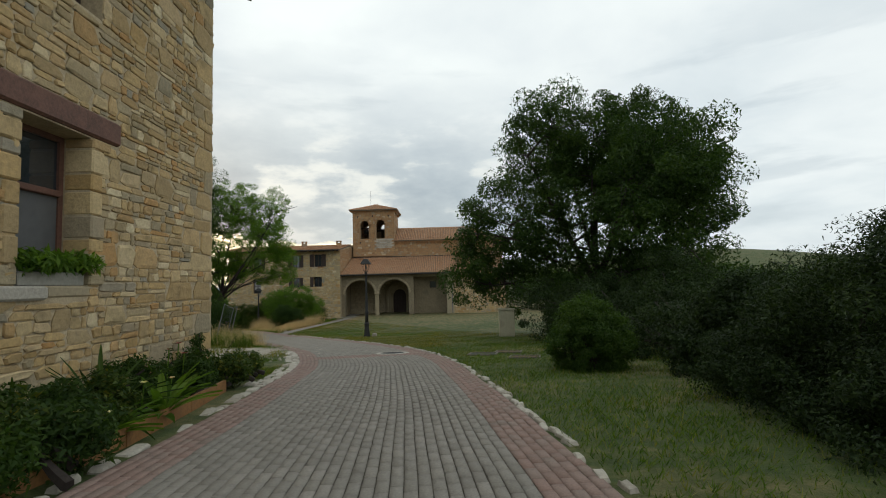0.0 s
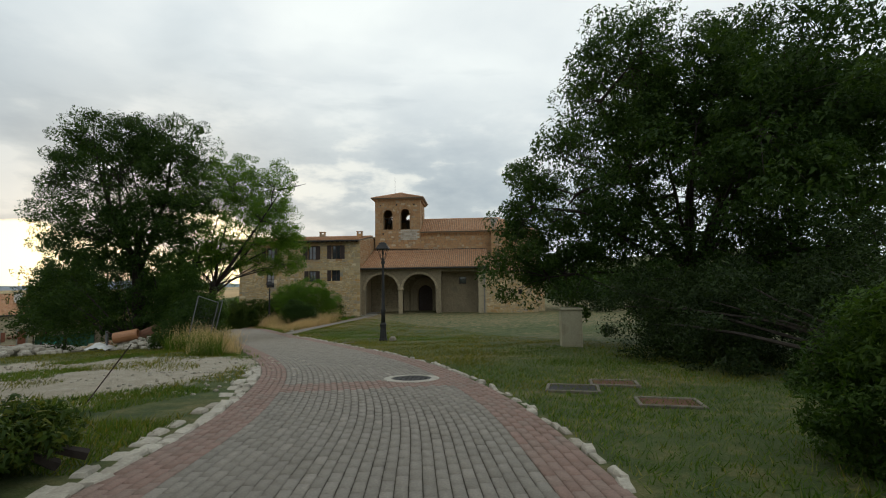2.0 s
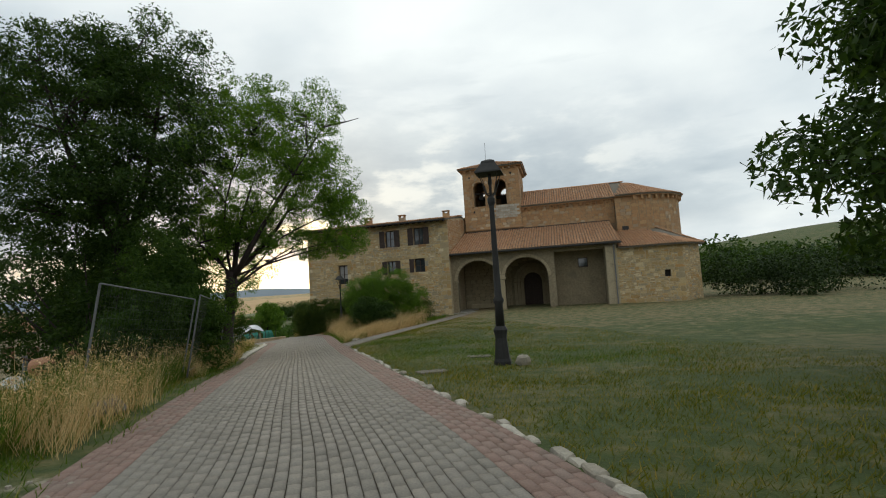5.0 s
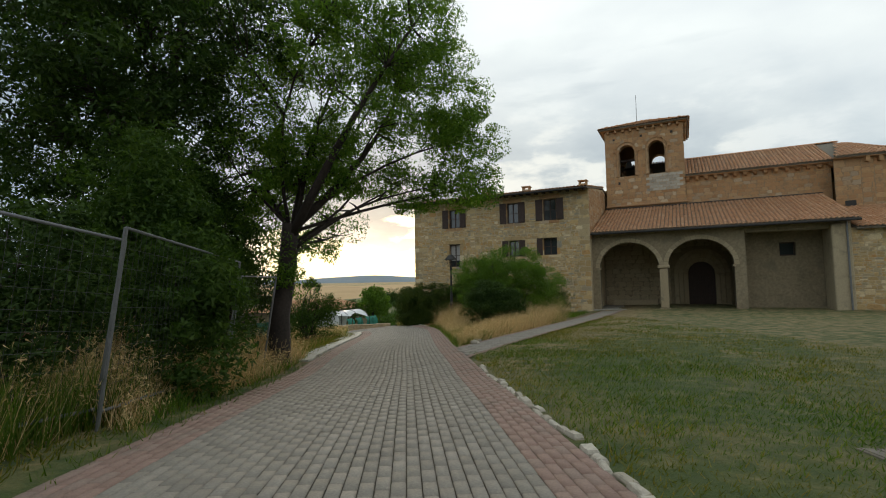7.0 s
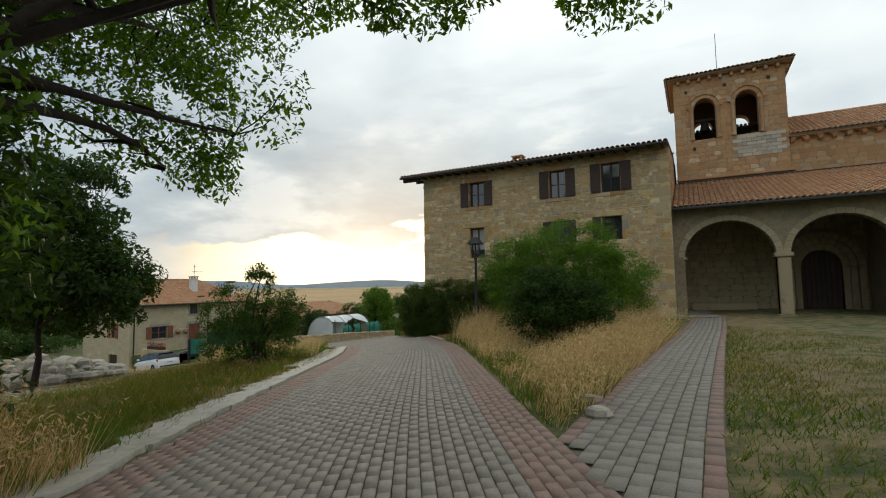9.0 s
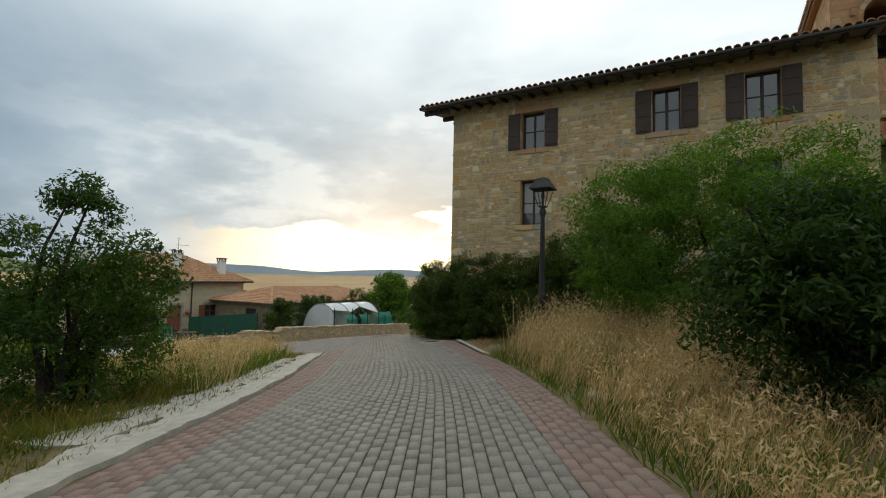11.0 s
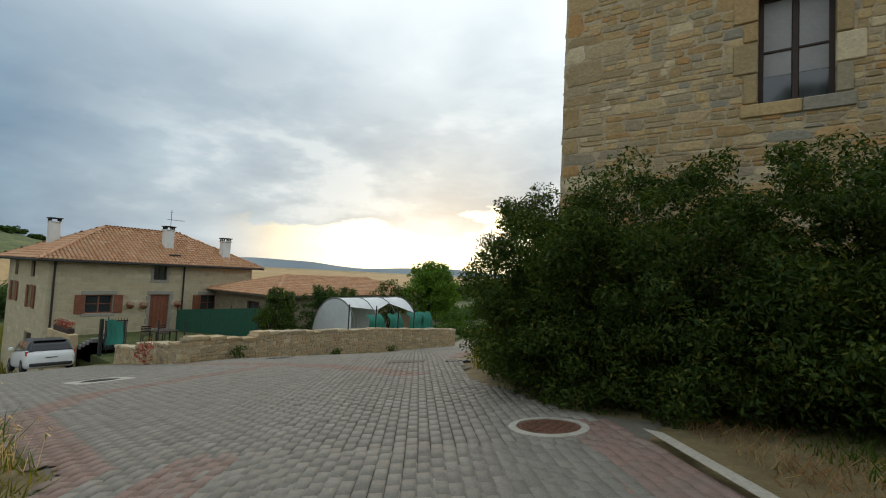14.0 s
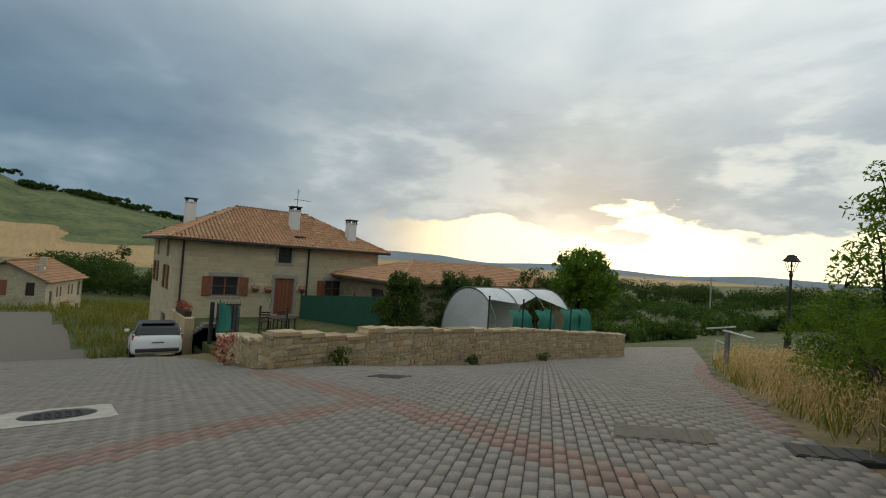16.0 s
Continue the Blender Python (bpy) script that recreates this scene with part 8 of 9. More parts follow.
terrace()
GREEN_NET = plain_mat("green_screen", (0.012, 0.07, 0.04), 0.8, 0, 60, 0.3, 0.3)
TEAL_NET = plain_mat("teal_netting", (0.02, 0.17, 0.12), 0.75, 0, 25, 0.3, 0.4)
FILM = plain_mat("greenhouse_film", (0.60, 0.62, 0.62), 0.35, 0, 8, 0.12, 0.3, (0.45, 0.46, 0.45))


def screen_fence():
    t = thing("screen_fence", (-53, 65.3, -6.6), "green privacy screen on posts round the terrace", "fence")
    a, b = Vector((-56.0, 64.1, 0)), Vector((-50.1, 66.5, 0))
    rows = []
    for i in range(25):
        p = a.lerp(b, i / 24)
        o = 0.02 * math.sin(i * 1.7)
        rows.append([(p.x + o, p.y - o, -6.7), (p.x + o, p.y - o, -5.9), (p.x + o * 2, p.y, -5.12 + 0.52 * i / 24)])
    part("screen", Shape().loft(rows, caps=False, closed=False), GREEN_NET, t)
    for k in range(4):
        p = a.lerp(b, k / 3)
        part("post", Shape().tube([(p.x, p.y + 0.05, -7), (p.x, p.y + 0.05, -4.95 + 0.52 * k / 3)], 0.04, 8), IRON, t)


screen_fence()


def greenhouse():
    x0, x1, y0, y1, zb, zt = -44.3, -40.6, 66.2, 71.4, -6.0, -3.42
    t = thing("polytunnel", (-42.5, 68.8, -5.8), "small white polytunnel with torn film and teal netting", "greenhouse")
    c, r = (x0 + x1) / 2, (x1 - x0) / 2
    arc = lambda y, a0, a1, k=1.0: [(c - r * k * math.cos(q), y, zb + (zt - zb) * k * math.sin(q) ** 0.8) for q in (a0 + (a1 - a0) * i / 14 for i in range(15))]
    part("film", Shape().loft([arc(y0, 0.02, 2.2), arc(y0 + 2.0, 0.02, 2.35), arc(y0 + 3.4, 0.02, 2.1), arc(y1, 0.02, 2.5)], caps=False, closed=False), FILM, t, smooth=True)
    end = arc(y0 + 0.02, 0.05, 2.35, 0.985)
    part("film", Shape().loft([end, [(a, b + 0.03 * math.sin(7 * a), zb + 0.55 * (e - zb)) for a, b, e in end], [(a, b, zb - 0.2) for a, b, e in end]], caps=False, closed=False), FILM, t, "white end sheet", True)
    for y in (y0, y0 + 1.7, y0 + 3.4, y1):
        part("hoop", Shape().tube(arc(y, 0.0, math.pi, 1.012), 0.022, 6), GALV, t)
    part("ridge_pole", Shape().tube([(c, y0, zt + 0.02), (c, y1, zt + 0.02)], 0.02, 6), GALV, t)
    rnd = random.Random(530)
    for y, w, drop in ((66.9, 1.3, 0.9), (68.6, 1.2, 1.3), (70.4, 1.4, 1.0), (71.7, 1.0, 1.1)):
        rows = []
        for i in range(9):
            yy = y + w * i / 8
            rows.append([(x1 + 0.12 + 0.07 * math.sin(i * 2.1 + j) - 0.25 * (j == 0), yy, -4.25 - drop * j / 4 + 0.05 * math.sin(i * 1.3)) for j in range(5)])
        part("netting", Shape().loft(rows, caps=False, closed=False), TEAL_NET, t, "draped teal netting", True)


greenhouse()
for x, y, z in ((-38.9, 63.9, -4.65), (-39.3, 66.2, -4.8), (-39.5, 68.2, -5.0), (-39.5, 69.6, -5.1), (-39.2, 71.3, -5.25), (-43.4, 57.4, -5.5), (-42.0, 57.8, -5.4)):
    solid("fence_post", Shape().tube([(x, y, z - 0.9), (x, y, z + 1.15)], 0.032, 8).lathe((x, y, z + 1.15), [(0.04, -0.02), (0.04, 0.02), (0.01, 0.04)], 8), IRON, "dark green metal fence post behind the garden wall", "fence post", "garden fence posts")


STEP = plain_mat("grey_step_concrete", (0.17, 0.165, 0.15), 0.9, 0, 14, 0.3, 0.3, (0.10, 0.10, 0.08))


SHEET = plain_mat("blue_grey_sheet", (0.10, 0.11, 0.13), 0.6, 0.2, 20, 0.25, 0.1)


def gate():
    t = thing("garden_gate", (-44.6, 56.6, -6.3), "dark iron garden gate standing open", "gate")
    part("gate_post", Shape().box((-44.75, 56.55, -7.0), (-44.6, 56.7, -4.75), 0.02), IRON, t)
    lf = Shape()
    lf.box((-45.1, 56.9, -6.3), (-45.05, 57.9, -6.24)).box((-45.1, 56.9, -4.95), (-45.05, 57.9, -4.89))
    part("gate_frame", lf, IRON, t)
    for k in range(8):
        part("gate_bar", Shape().tube([(-45.07, 56.92 + 0.135 * k, -6.3), (-45.07, 56.92 + 0.135 * k, -4.8)], 0.014, 6), IRON, t)
    part("gate_panel", Shape().box((-45.12, 56.95, -6.22), (-45.105, 57.85, -4.97), 0.004), SHEET, t, "dull blue-grey sheet panel")
    rows = []
    for i in range(13):
        x = -44.5 + 0.16 * i
        rows.append([(x, 56.45 + 0.05 * math.sin(i * 1.1), gzf(x, 56.4) + 0.1), (x, 56.5, -5.6), (x + 0.03, 56.45 + 0.04 * math.sin(i * 2), -4.78 + 0.03 * math.sin(i * 2.3))])
    s = thing("netting_screen", (-43.5, 56.45, -6), "teal netting tied between gate and wall", "netting")
    part("net", Shape().loft(rows, caps=False, closed=False), TEAL_NET, s, smooth=True)
    for x in (-44.5, -42.55):
        part("stake", Shape().tube([(x, 56.5, -6.6), (x, 56.5, -4.7)], 0.02, 6), IRON, s)
    st = thing("garden_steps", (-47, 57, -7), "grey concrete steps up to the terrace", "steps")
    for k in range(5):
        part("step", Shape().box((-47.6 + 0.5 * k, 55.9 + 0.0 * k, gzf(-47, 56) - 0.3), (-45.2, 57.3, gzf(-47, 56) + 0.17 * (k + 1)), 0.015), STEP, st)
    for ob, dx, dy in ((t, -3.9, 0.5), (s, -4.4, 1.0), (st, -4.0, 1.1)):
        ob.matrix_basis = Matrix.Translation((dx, dy, 0)) @ ob.matrix_basis
    w = Shape().box((-54.4, 56.6, -8.4), (-51.0, 57.0, -5.75), 0.03)
    solid("terrace_wall", w, GARDEN, "low stone wall holding the farmhouse terrace", "wall")
    fl = thing("flower_trough", (-52.6, 56.8, -5.6), "trough of red flowers on the terrace wall", "plant box")
    part("trough", Shape().box((-53.6, 56.65, -5.75), (-51.4, 56.95, -5.5), 0.02), DARKWOOD, fl)
    tagged(part("foliage", quads("foliage", leaf_cloud([((-53.4 + 0.3 * k, 56.8, -5.35), (0.25, 0.22, 0.22)) for k in range(7)], 70, 0.1, 541), FLOWER), FLOWER, fl), kind="stuff")


gate()


def garden_seat(x, y, z, turn, label):
    t = thing("garden_chair", (0, 0, 0), label, "chair", "terrace chairs")
    for i in (-1, 1):
        for j in (-1, 1):
            part("leg", Shape().box((i * 0.22 - 0.02, j * 0.22 - 0.02, 0), (i * 0.22 + 0.02, j * 0.22 + 0.02, 0.44)), DARKWOOD, t)
    part("seat", Shape().box((-0.26, -0.26, 0.44), (0.26, 0.26, 0.48), 0.01), DARKWOOD, t)
    for k in range(3):
        part("slat", Shape().box((-0.26, 0.23, 0.58 + 0.13 * k), (0.26, 0.26, 0.66 + 0.13 * k), 0.01), DARKWOOD, t)
    t.matrix_basis = pose(x, y, z, 0, 0, turn)


garden_seat(-52.0, 60.6, -6.58, 80, "dark wooden garden chair on the terrace")
garden_seat(-52.1, 61.6, -6.58, 100, "dark wooden garden chair on the terrace")
tb = thing("garden_table", (-51.2, 61.1, -6.58), "dark wooden garden table on the terrace", "table")
part("tabletop", Shape().box((-51.7, 60.5, -5.86), (-50.7, 61.8, -5.82), 0.01), DARKWOOD, tb)
for i in (-51.6, -50.8):
    for j in (60.6, 61.7):
        part("leg", Shape().box((i - 0.03, j - 0.03, -6.6), (i + 0.03, j + 0.03, -5.86)), DARKWOOD, tb)


wall_weeds = [(-39.3, 55.2, 0.9, FLOWER, "rust-red seeding dock plant at the wall's foot"), (-37.3, 57.3, 0.5, LEAF_SHRUB, "tuft of green weeds at the wall's foot"), (-38.2, 62.6, 0.35, LEAF_SHRUB, "small green weeds at the wall's foot"), (-38.7, 66.8, 0.35, LEAF_SHRUB, "small green weeds at the wall's foot")]
for k, (x, y, h, m, lab) in enumerate(wall_weeds):
    z = gzf(x, y)
    solid("dock_plant" if m is FLOWER else "weed_tuft", quads("weeds", leaf_cloud([((x + 0.12 * math.sin(3 * j), y + 0.1 * math.cos(5 * j), z + h * (0.2 + 0.12 * j)), (0.2, 0.2, h * 0.22)) for j in range(6)], 46, 0.09, 560 + k), m), m, lab, "weed", kind="stuff")


# ---- parked car ----
CAR_WHITE = plain_mat("white_car_paint", (0.68, 0.69, 0.70), 0.18, 0.0, 4, 0.02, 0.0)
RUBBER = plain_mat("tyre_rubber", (0.018, 0.018, 0.018), 0.85, 0, 60, 0.2, 0.2)
LAMP_RED = plain_mat("red_lamp_glass", (0.30, 0.02, 0.02), 0.15, 0, 10, 0.1, 0.0)
TINT = plain_mat("tinted_glass", (0.008, 0.008, 0.01), 0.25, 0, 10, 0.1, 0.0)
BLACK_TRIM = plain_mat("black_trim", (0.02, 0.02, 0.022), 0.4, 0, 30, 0.2, 0.05)


def parked_car():
    """A five-door hatchback; built with its nose to +y and its tail at the origin's side."""
    t = thing("car", (0, 0, 0), "white five-door hatchback parked at the roadside", "car")
    prof = [(-2.12, 0.36, 0.70, 0.62), (-2.09, 0.28, 0.88, 0.78), (-1.98, 0.23, 0.98, 0.85), (-1.7, 0.2, 1.02, 0.885), (-1.1, 0.2, 1.01, 0.90), (-0.2, 0.2, 0.98, 0.905), (0.6, 0.2, 0.95, 0.90), (1.3, 0.2, 0.89, 0.87), (1.75, 0.22, 0.80, 0.80), (2.0, 0.27, 0.70, 0.70), (2.12, 0.34, 0.58, 0.55)]
    rings = []
    for y, lo, hi, w in prof:
        half = [(0.86, lo), (0.95, lo + 0.05), (1.0, lo + 0.16), (1.0, lo + (hi - lo) * 0.6), (0.975, lo + (hi - lo) * 0.8), (0.92, hi - 0.04), (0.84, hi - 0.01), (0.6, hi)]
        rings.append([(w * k, y, z) for k, z in half] + [(-w * k, y, z) for k, z in reversed(half)])
    part("body", Shape().loft(rings), CAR_WHITE, t, smooth=True)
    cab = [(-2.02, 0.95, 0.97, 0.76, 0.74), (-1.62, 0.95, 1.34, 0.82, 0.62), (-1.0, 0.95, 1.47, 0.84, 0.62), (-0.1, 0.95, 1.49, 0.84, 0.62), (0.55, 0.95, 1.36, 0.84, 0.62), (1.35, 0.92, 0.95, 0.80, 0.74)]
    part("roof", Shape().loft([[(-wl, y, lo), (wl, y, lo), (wt + 0.03, y, hi - 0.05), (wt - 0.06, y, hi), (-wt + 0.06, y, hi), (-wt - 0.03, y, hi - 0.05)] for y, lo, hi, wl, wt in cab]), BLACK_TRIM, t, "dark glazed roof")
    part("rear_window", Shape().loft([[(-0.72, -2.06, 0.97), (0.72, -2.06, 0.97), (0.72, -2.0, 0.95), (-0.72, -2.0, 0.95)], [(-0.64, -1.88, 1.2), (0.64, -1.88, 1.2), (0.64, -1.8, 1.18), (-0.64, -1.8, 1.18)], [(-0.58, -1.66, 1.36), (0.58, -1.66, 1.36), (0.58, -1.58, 1.33), (-0.58, -1.58, 1.33)]]), TINT, t, "dark tinted rear window")
    part("windscreen", Shape().loft([[(-0.7, 1.33, 0.97), (0.7, 1.33, 0.97), (0.7, 1.25, 0.95), (-0.7, 1.25, 0.95)], [(-0.6, 0.6, 1.37), (0.6, 0.6, 1.37), (0.6, 0.55, 1.33), (-0.6, 0.55, 1.33)]]), GLASS, t)
    for sx in (-1, 1):
        for a, b in ((-1.55, -0.55), (-0.48, 0.45)):
            part("side_window", Shape().loft([[(sx * 0.835, a - 0.12, 1.0), (sx * 0.835, b + 0.22 * (b > 0), 1.0), (sx * 0.80, b + 0.22 * (b > 0), 1.0), (sx * 0.80, a - 0.12, 1.0)], [(sx * 0.69, a + 0.08, 1.38), (sx * 0.69, b - 0.05, 1.38), (sx * 0.62, b - 0.05, 1.38), (sx * 0.62, a + 0.08, 1.38)]]), GLASS, t)
        part("tail_lamp", Shape().loft([[(sx * 0.58, -2.10, 0.74), (sx * 0.86, -2.0, 0.76), (sx * 0.86, -1.9, 0.76), (sx * 0.58, -1.95, 0.74)], [(sx * 0.62, -2.08, 0.90), (sx * 0.87, -1.95, 0.96), (sx * 0.87, -1.85, 0.96), (sx * 0.62, -1.95, 0.90)]]), LAMP_RED, t)
        part("door_mirror", Shape().box((sx * 0.88, 0.62, 0.98), (sx * 1.06, 0.74, 1.12), 0.03), CAR_WHITE, t)
        for y in (-1.32, 1.36):
            w = part("wheel", Shape().lathe((0, 0, 0), [(0.20, -0.10), (0.29, -0.10), (0.315, -0.06), (0.315, 0.06), (0.29, 0.10), (0.20, 0.10)], 20), RUBBER, t)
            w.data.transform(Matrix.Translation((sx * 0.80, y, 0.315)) @ Matrix.Rotation(math.pi / 2, 4, "Y"))
            rim = part("rim", Shape().lathe((0, 0, 0), [(0.205, -0.085), (0.19, -0.09), (0.05, -0.105), (0.05, 0.105), (0.19, 0.09), (0.205, 0.085)], 10), GALV, w)
            rim.data.transform(Matrix.Translation((sx * 0.80, y, 0.315)) @ Matrix.Rotation(math.pi / 2, 4, "Y"))
    part("bumper", Shape().box((-0.74, -2.17, 0.30), (0.74, -2.02, 0.44), 0.03), BLACK_TRIM, t)
    pl = part("number_plate", Shape().box((-0.26, -2.125, 0.60), (0.26, -2.10, 0.71), 0.005), WHITE, t)
    part("plate_bar", Shape().box((-0.20, -2.13, 0.635), (0.20, -2.122, 0.675)), BLACK_TRIM, pl)
    part("roof_spoiler", Shape().box((-0.56, -1.75, 1.36), (0.56, -1.45, 1.40), 0.015), BLACK_TRIM, t)
    t.matrix_basis = pose(-50.0, 55.3, gzf(-50.0, 55.3) + 0.02, -7.0, 0, 85.5)


parked_car()

# ---- planting in the garden and beyond ----
for x, y, top, r, m, sd in ((-45.1, 67.4, -2.95, 1.3, LEAF_DARK, 601), (-43.5, 63.2, -3.05, 1.0, LEAF_SHRUB, 605), (-45.2, 64.6, -3.3, 0.9, LEAF_DARK, 606), (-46.2, 69.0, -3.2, 1.3, LEAF_DARK, 602), (-45.6, 74.0, -2.5, 1.5, LEAF_SHRUB, 603), (-48, 72, -3.2, 1.2, LEAF_SHRUB, 604)):
    zz = -6.3
    shrub("garden_shrub", (x, y, zz), [((x, y, (top + zz) / 2), (r, r, (top - zz) / 2)), ((x + 0.3, y, top - 0.5), (r * 0.6, r * 0.6, 0.6))], 90, 60, 0.16, 0.32, m, "olive-green shrub in the garden", sd, "shrub", 8, "garden shrubs")
tree("round_tree", (-46.0, 79.5, gzf(-46, 79.5)), (-46, 79.5, -4.6), 0.16, [((-46, 79.5, -3.4), (2.4, 2.3, 1.9)), ((-46, 79.5, -2.1), (1.6, 1.6, 1.3))], 190, 70, 0.24, 0.5, LEAF, "full round green tree beyond the garden", 611, 8)
tree("willow_bush", (-28.2, 61.4, gzf(-28.2, 61.4)), (-28.2, 61.4, -2.9), 0.07, [((-27.95, 61.3, -1.9), (0.8, 0.8, 0.7)), ((-27.3, 61.2, -1.2), (0.8, 0.8, 0.7)), ((-28.2, 61.5, -0.9), (0.45, 0.45, 0.45)), ((-27.0, 60.6, -2.2), (0.9, 0.9, 0.8))], 120, 60, 0.09, 0.26, LEAF_LIGHT, "thin-leaved tree with loose branches beside the square", 613, 8)
shrub("broom_bush", (-27.2, 58.6, gzf(-27.2, 58.6)), [((-27.2, 58.9, -3.0), (0.9, 0.9, 0.8)), ((-26.5, 58.4, -2.8), (0.8, 0.9, 1.0)), ((-28.1, 60.2, -3.1), (0.9, 0.9, 0.8))], 300, 110, 0.045, 0.2, LEAF_LIGHT, "yellow-green broom bush beside the square", 615)
shrub("weed_thicket", (-28.6, 62.6, gzf(-28.6, 62.6)), [((-28.4, 62.2, -3.6), (1.0, 1.2, 0.7)), ((-28.9, 64.4, -3.8), (1.0, 1.3, 0.8)), ((-27.4, 63.0, -3.0), (1.2, 1.2, 0.9)), ((-29.4, 67.4, -4.2), (1.0, 1.4, 0.7))], 210, 70, 0.07, 0.26, LEAF_SHRUB, "tangled olive weeds in the dry grass", 617)


def metal_sign():
    x, y = -31.55, 65.0
    z = gzf(x, y)
    t = thing("barrier_post", (x, y, z), "grey metal post with pale angled plates", "post")
    part("post", Shape().box((x - 0.05, y - 0.05, z - 0.1), (x + 0.05, y + 0.05, z + 1.05), 0.01), GALV, t)
    for dx, dy, dz, turn in ((0.22, 0.05, 1.02, 8), (-0.2, 0.1, 1.12, -12)):
        bar = part("plate", Shape().box((-0.34, -0.06, -0.02), (0.34, 0.06, 0.02), 0.01), WHITE, t)
        bar.data.transform(Matrix.Translation((x + dx, y + dy, z + dz)) @ Matrix.Rotation(radians(turn), 4, "Y"))
    part("bracket", Shape().tube([(x - 0.06, y, z + 0.75), (x - 0.26, y, z + 0.8), (x - 0.28, y, z + 0.3)], 0.022, 6), WHITE, t)


metal_sign()


def far_woods(name, label, centres, each, size, seed, mat):
    r = np.random.default_rng(seed)
    cl = []
    for x, y, w, h in centres:
        z = gzf(x, y)
        for _ in range(int(14 + w * 2)):
            a, q = r.uniform(0, 2 * np.pi), r.random() ** 0.5
            cl.append(((x + w * q * np.cos(a), y + w * q * np.sin(a), z + h * r.uniform(0.15, 0.8)), (h * 0.35, h * 0.35, h * 0.3)))
    solid(name, quads(name, leaf_cloud(cl, each, size, seed, corners=3), mat), mat, label, "woods", kind="stuff")


def ring_points(az0, az1, r0, r1, n, w, h, seed, o=(-27, 52)):
    rr = random.Random(seed)
    out = []
    for k in range(n):
        a, d = radians(rr.uniform(az0, az1)), rr.uniform(r0, r1)
        out.append((o[0] - d * math.sin(a), o[1] + d * math.cos(a), w * rr.uniform(0.5, 1.5), h * rr.uniform(0.6, 1.3)))
    return out


far_woods("far_trees", "dark belt of trees in the valley", ring_points(74, 90, 95, 125, 22, 5, 5.0, 701), 80, 0.55, 702, LEAF_DARK)
far_woods("far_trees", "scattered dark trees along the far fields", ring_points(5, 34, 200, 300, 40, 5, 7.5, 703), 70, 0.7, 704, LEAF_DARK)
far_woods("far_scrub", "scrubby green hillside", ring_points(4, 42, 58, 240, 130, 3.2, 2.6, 705), 46, 0.5, 706, LEAF_MID)
far_woods("far_scrub", "line of trees on the hill's crest", ring_points(74, 96, 395, 440, 30, 8, 3.2, 707), 34, 1.5, 708, LEAF_DARK)
far_woods("far_scrub", "dark hedges at the foot of the eastern hill", ring_points(-40, -14, 70, 100, 30, 6, 5, 709, (0, 20)), 50, 0.8, 710, LEAF_DARK)
far_woods("far_scrub", "bushes beyond the farmhouse", ring_points(50, 72, 120, 240, 20, 6, 4, 711), 40, 1.1, 712, LEAF_DARK)
far_woods("far_scrub", "bushes at the corner of the chapel", [(10.5, 60, 2.5, 3.5), (13, 57, 2.5, 3.0), (17, 60, 4, 4.0), (22, 56, 4, 4.2)], 130, 0.26, 714, LEAF_NIGHT)


def ridge_line():
    m, g = material("haze_painted_ridge")
    # the haze of distance is painted into the ridge's pale blue base colour
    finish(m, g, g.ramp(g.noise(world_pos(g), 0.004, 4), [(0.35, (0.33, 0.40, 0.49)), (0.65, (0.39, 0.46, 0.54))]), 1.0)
    s, rows = Shape(), []
    for k in range(121):
        a = radians(-10 + 1.0 * k)
        el = 0.55 + 0.25 * math.sin(k * 0.31) + 0.22 * noise.noise(Vector((k * 0.19, 0, 0))) + 0.25 * math.exp(-((k - 68) / 14) ** 2)
        r = 3300
        x, y = -20 - r * math.sin(a), 45 + r * math.cos(a)
        rows.append([(x, y, -80), (x, y, max(2, r * math.tan(radians(el * 0.9))))])
    s.loft(rows, caps=False, closed=False)
    solid("backdrop_mountains", s, m, "mountain ridge on the horizon with blue haze painted into its colour", "mountains", kind="structure")


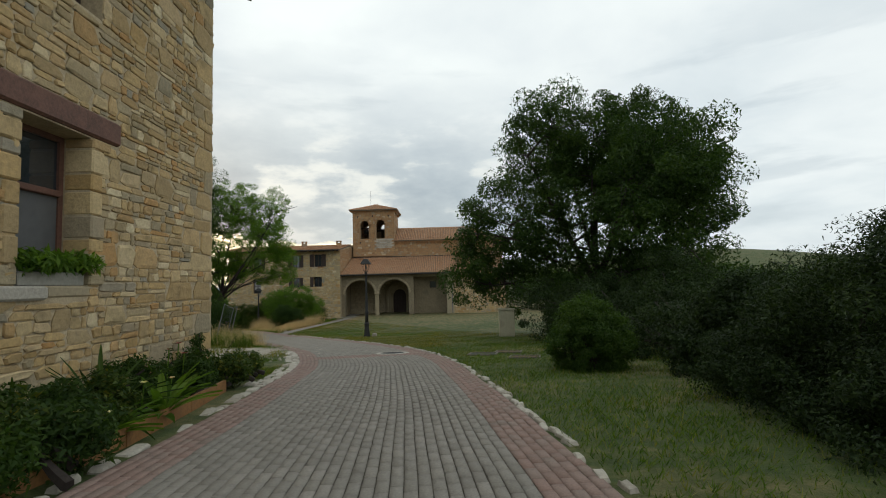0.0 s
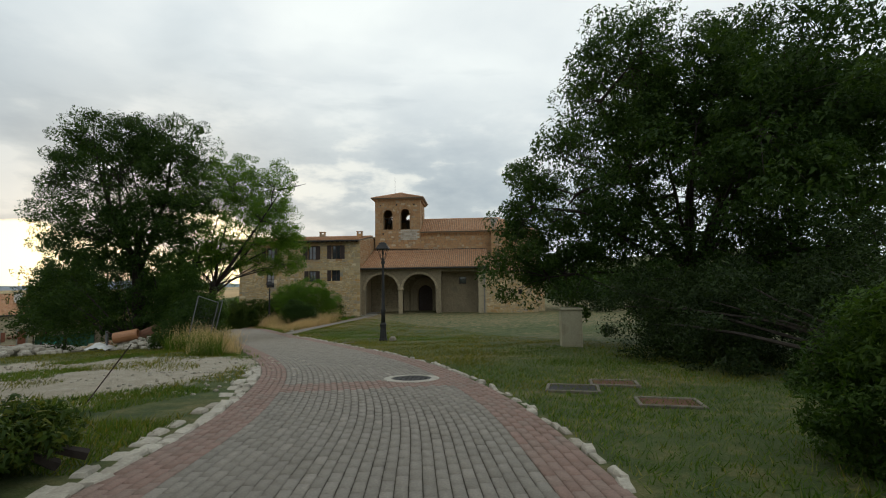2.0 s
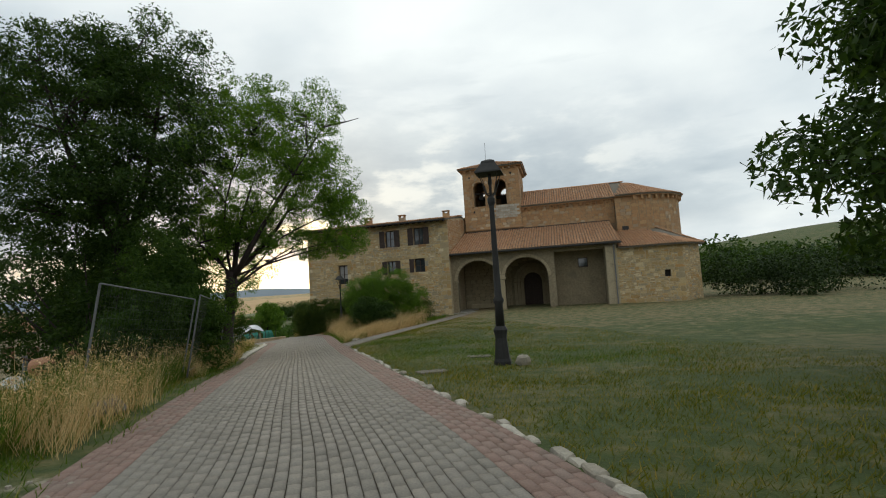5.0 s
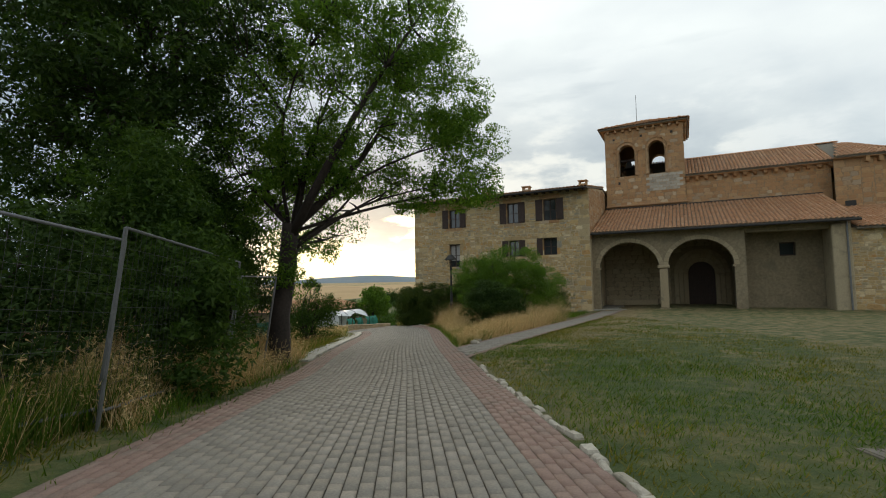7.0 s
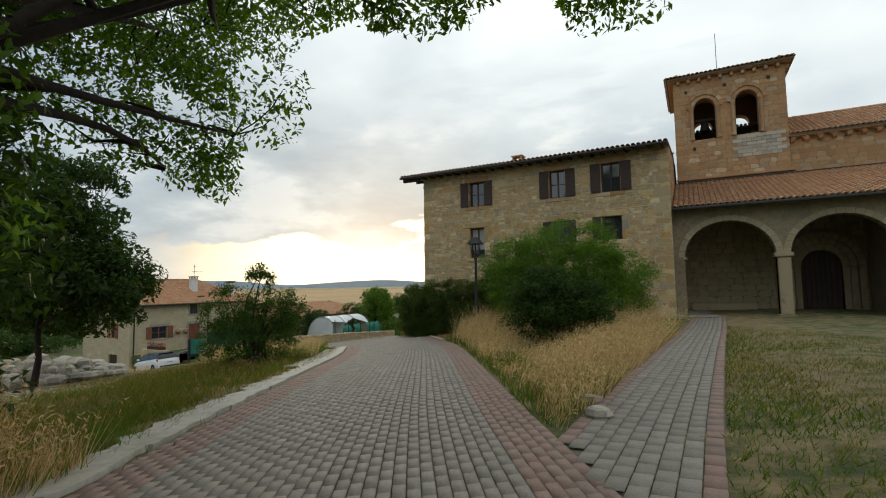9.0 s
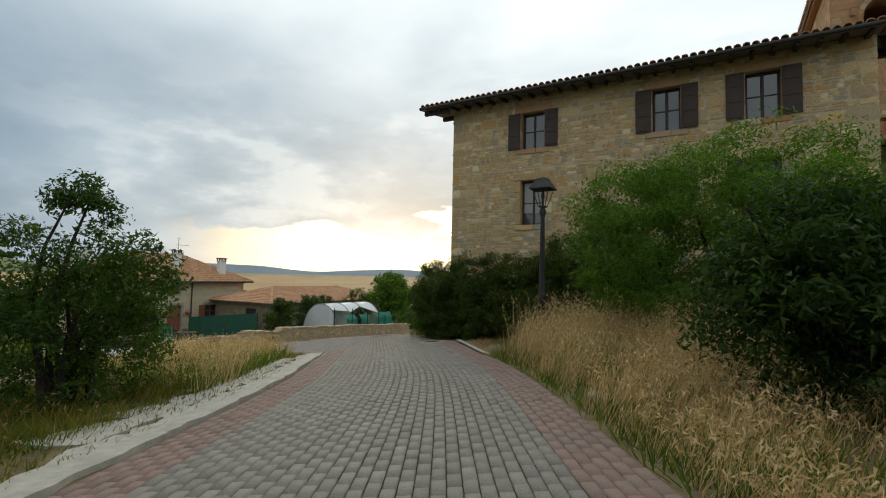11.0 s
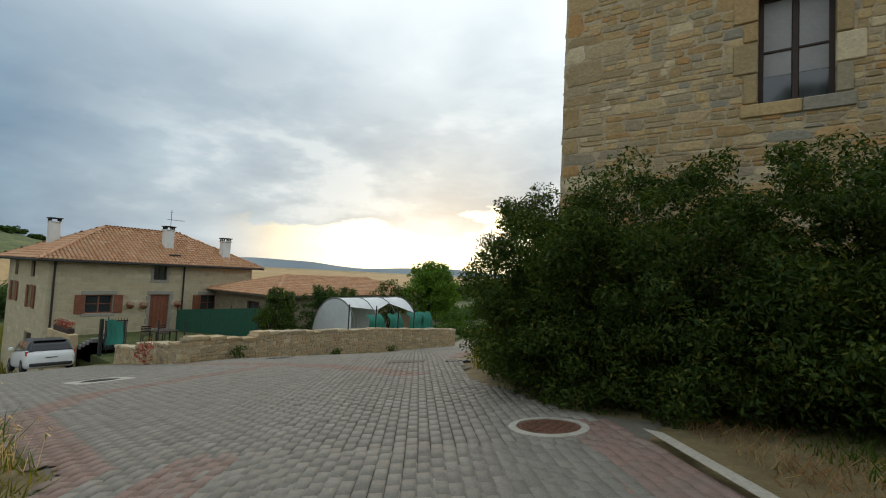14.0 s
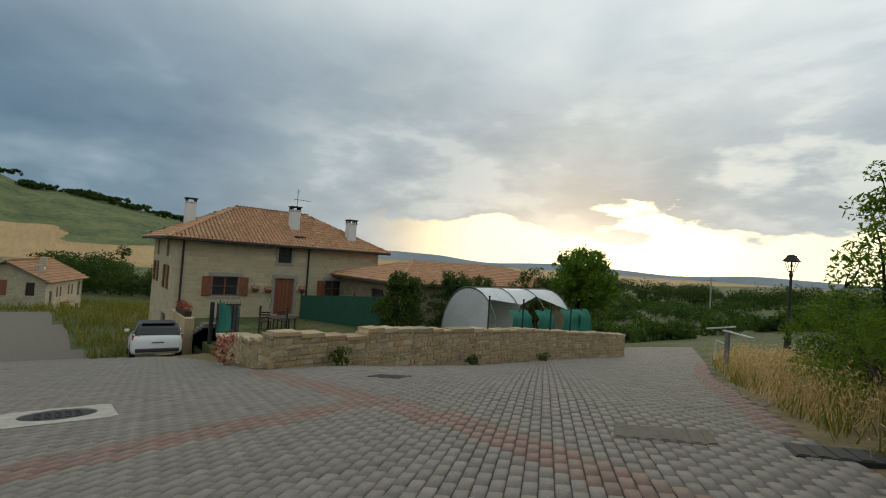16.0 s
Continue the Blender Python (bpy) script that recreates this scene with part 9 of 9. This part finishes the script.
ridge_line()
solid("field_tree", quads("field_tree", leaf_cloud([((-232, 70.5, gzf(-232, 70.5) + 3.2), (2.2, 2.2, 2.0)), ((-233.5, 72, gzf(-232, 72) + 2.8), (1.6, 1.6, 1.6)), ((-232, 70.5, gzf(-232, 70.5) + 1.0), (0.4, 0.4, 1.2))], 300, 0.6, 721), LEAF_DARK), LEAF_DARK, "lone dark tree in the wheat field", "tree")
solid("power_pole", Shape().tube([(-75, 175, gzf(-75, 175)), (-75, 175, gzf(-75, 175) + 9.5)], 0.16, 8).box((-76, 174.9, gzf(-75, 175) + 8.8), (-74, 175.1, gzf(-75, 175) + 9.0)), CONCRETE, "slim power pole in the far fields", "pole")
solid("stone_edging", sheet("stone_edging", [[(-33.4 + 0.35 * k, 38.4 + 0.28 * k), (-33.2 + 0.35 * k, 38.2 + 0.28 * k)] for k in range(22)], 0.16), CONCRETE, "pale low concrete edging on the bank", "kerb", kind="structure")


# ---- single pavers, last ----
def lay_pavers(parent, rows, mat, own, lift, name):
    """Pavers in the stretch own (x0, x1, y0, y1) are pieces of their own, the rest one mesh."""
    a = np.array(rows)
    jitter = rng.uniform(-0.004, 0.004, len(a))
    blocks = paver_quads(a[:, 0], a[:, 1], a[:, 2], a[:, 3], a[0, 4] - 0.007, a[0, 5] - 0.007, lift)
    blocks[..., 2] += jitter[:, None, None]
    near = (a[:, 0] > own[0]) & (a[:, 0] < own[1]) & (a[:, 1] > own[2]) & (a[:, 1] < own[3])
    near &= np.cumsum(near) <= 290
    for i in np.nonzero(near)[0]:
        me = weld("paver", blocks[i:i + 1], mat)
        ob = new("paver", me)
        ob.parent = parent
    tagged(part("paving", weld("paving", blocks[~near], mat), mat, parent), kind="stuff")


def split(rows, test):
    return [r for r in rows if test(r)], [r for r in rows if not test(r)]


def on_path(r):
    return abs(r[5] - 0.14) < 1e-6


for rows, mat in ((GREY, PAVER), (RED, RED_PAVER)):
    foot, others = split(rows, on_path)
    square, lane = split(others, lambda r: abs(r[5] - 0.104) < 1e-6)
    lay_pavers(road, lane, mat, (-3, 1.5, 5.5, 7.4) if mat is PAVER else (-3.2, 1.5, 4.6, 9.0), 0.018, "lane")
    lay_pavers(plaza, square, mat, (-29.5, -26.0, 53.0, 55.5) if mat is PAVER else (-31, -25, 49, 56), 0.014, "square")
    lay_pavers(path, foot, mat, (-13, -10, 36, 39), 0.02, "path")
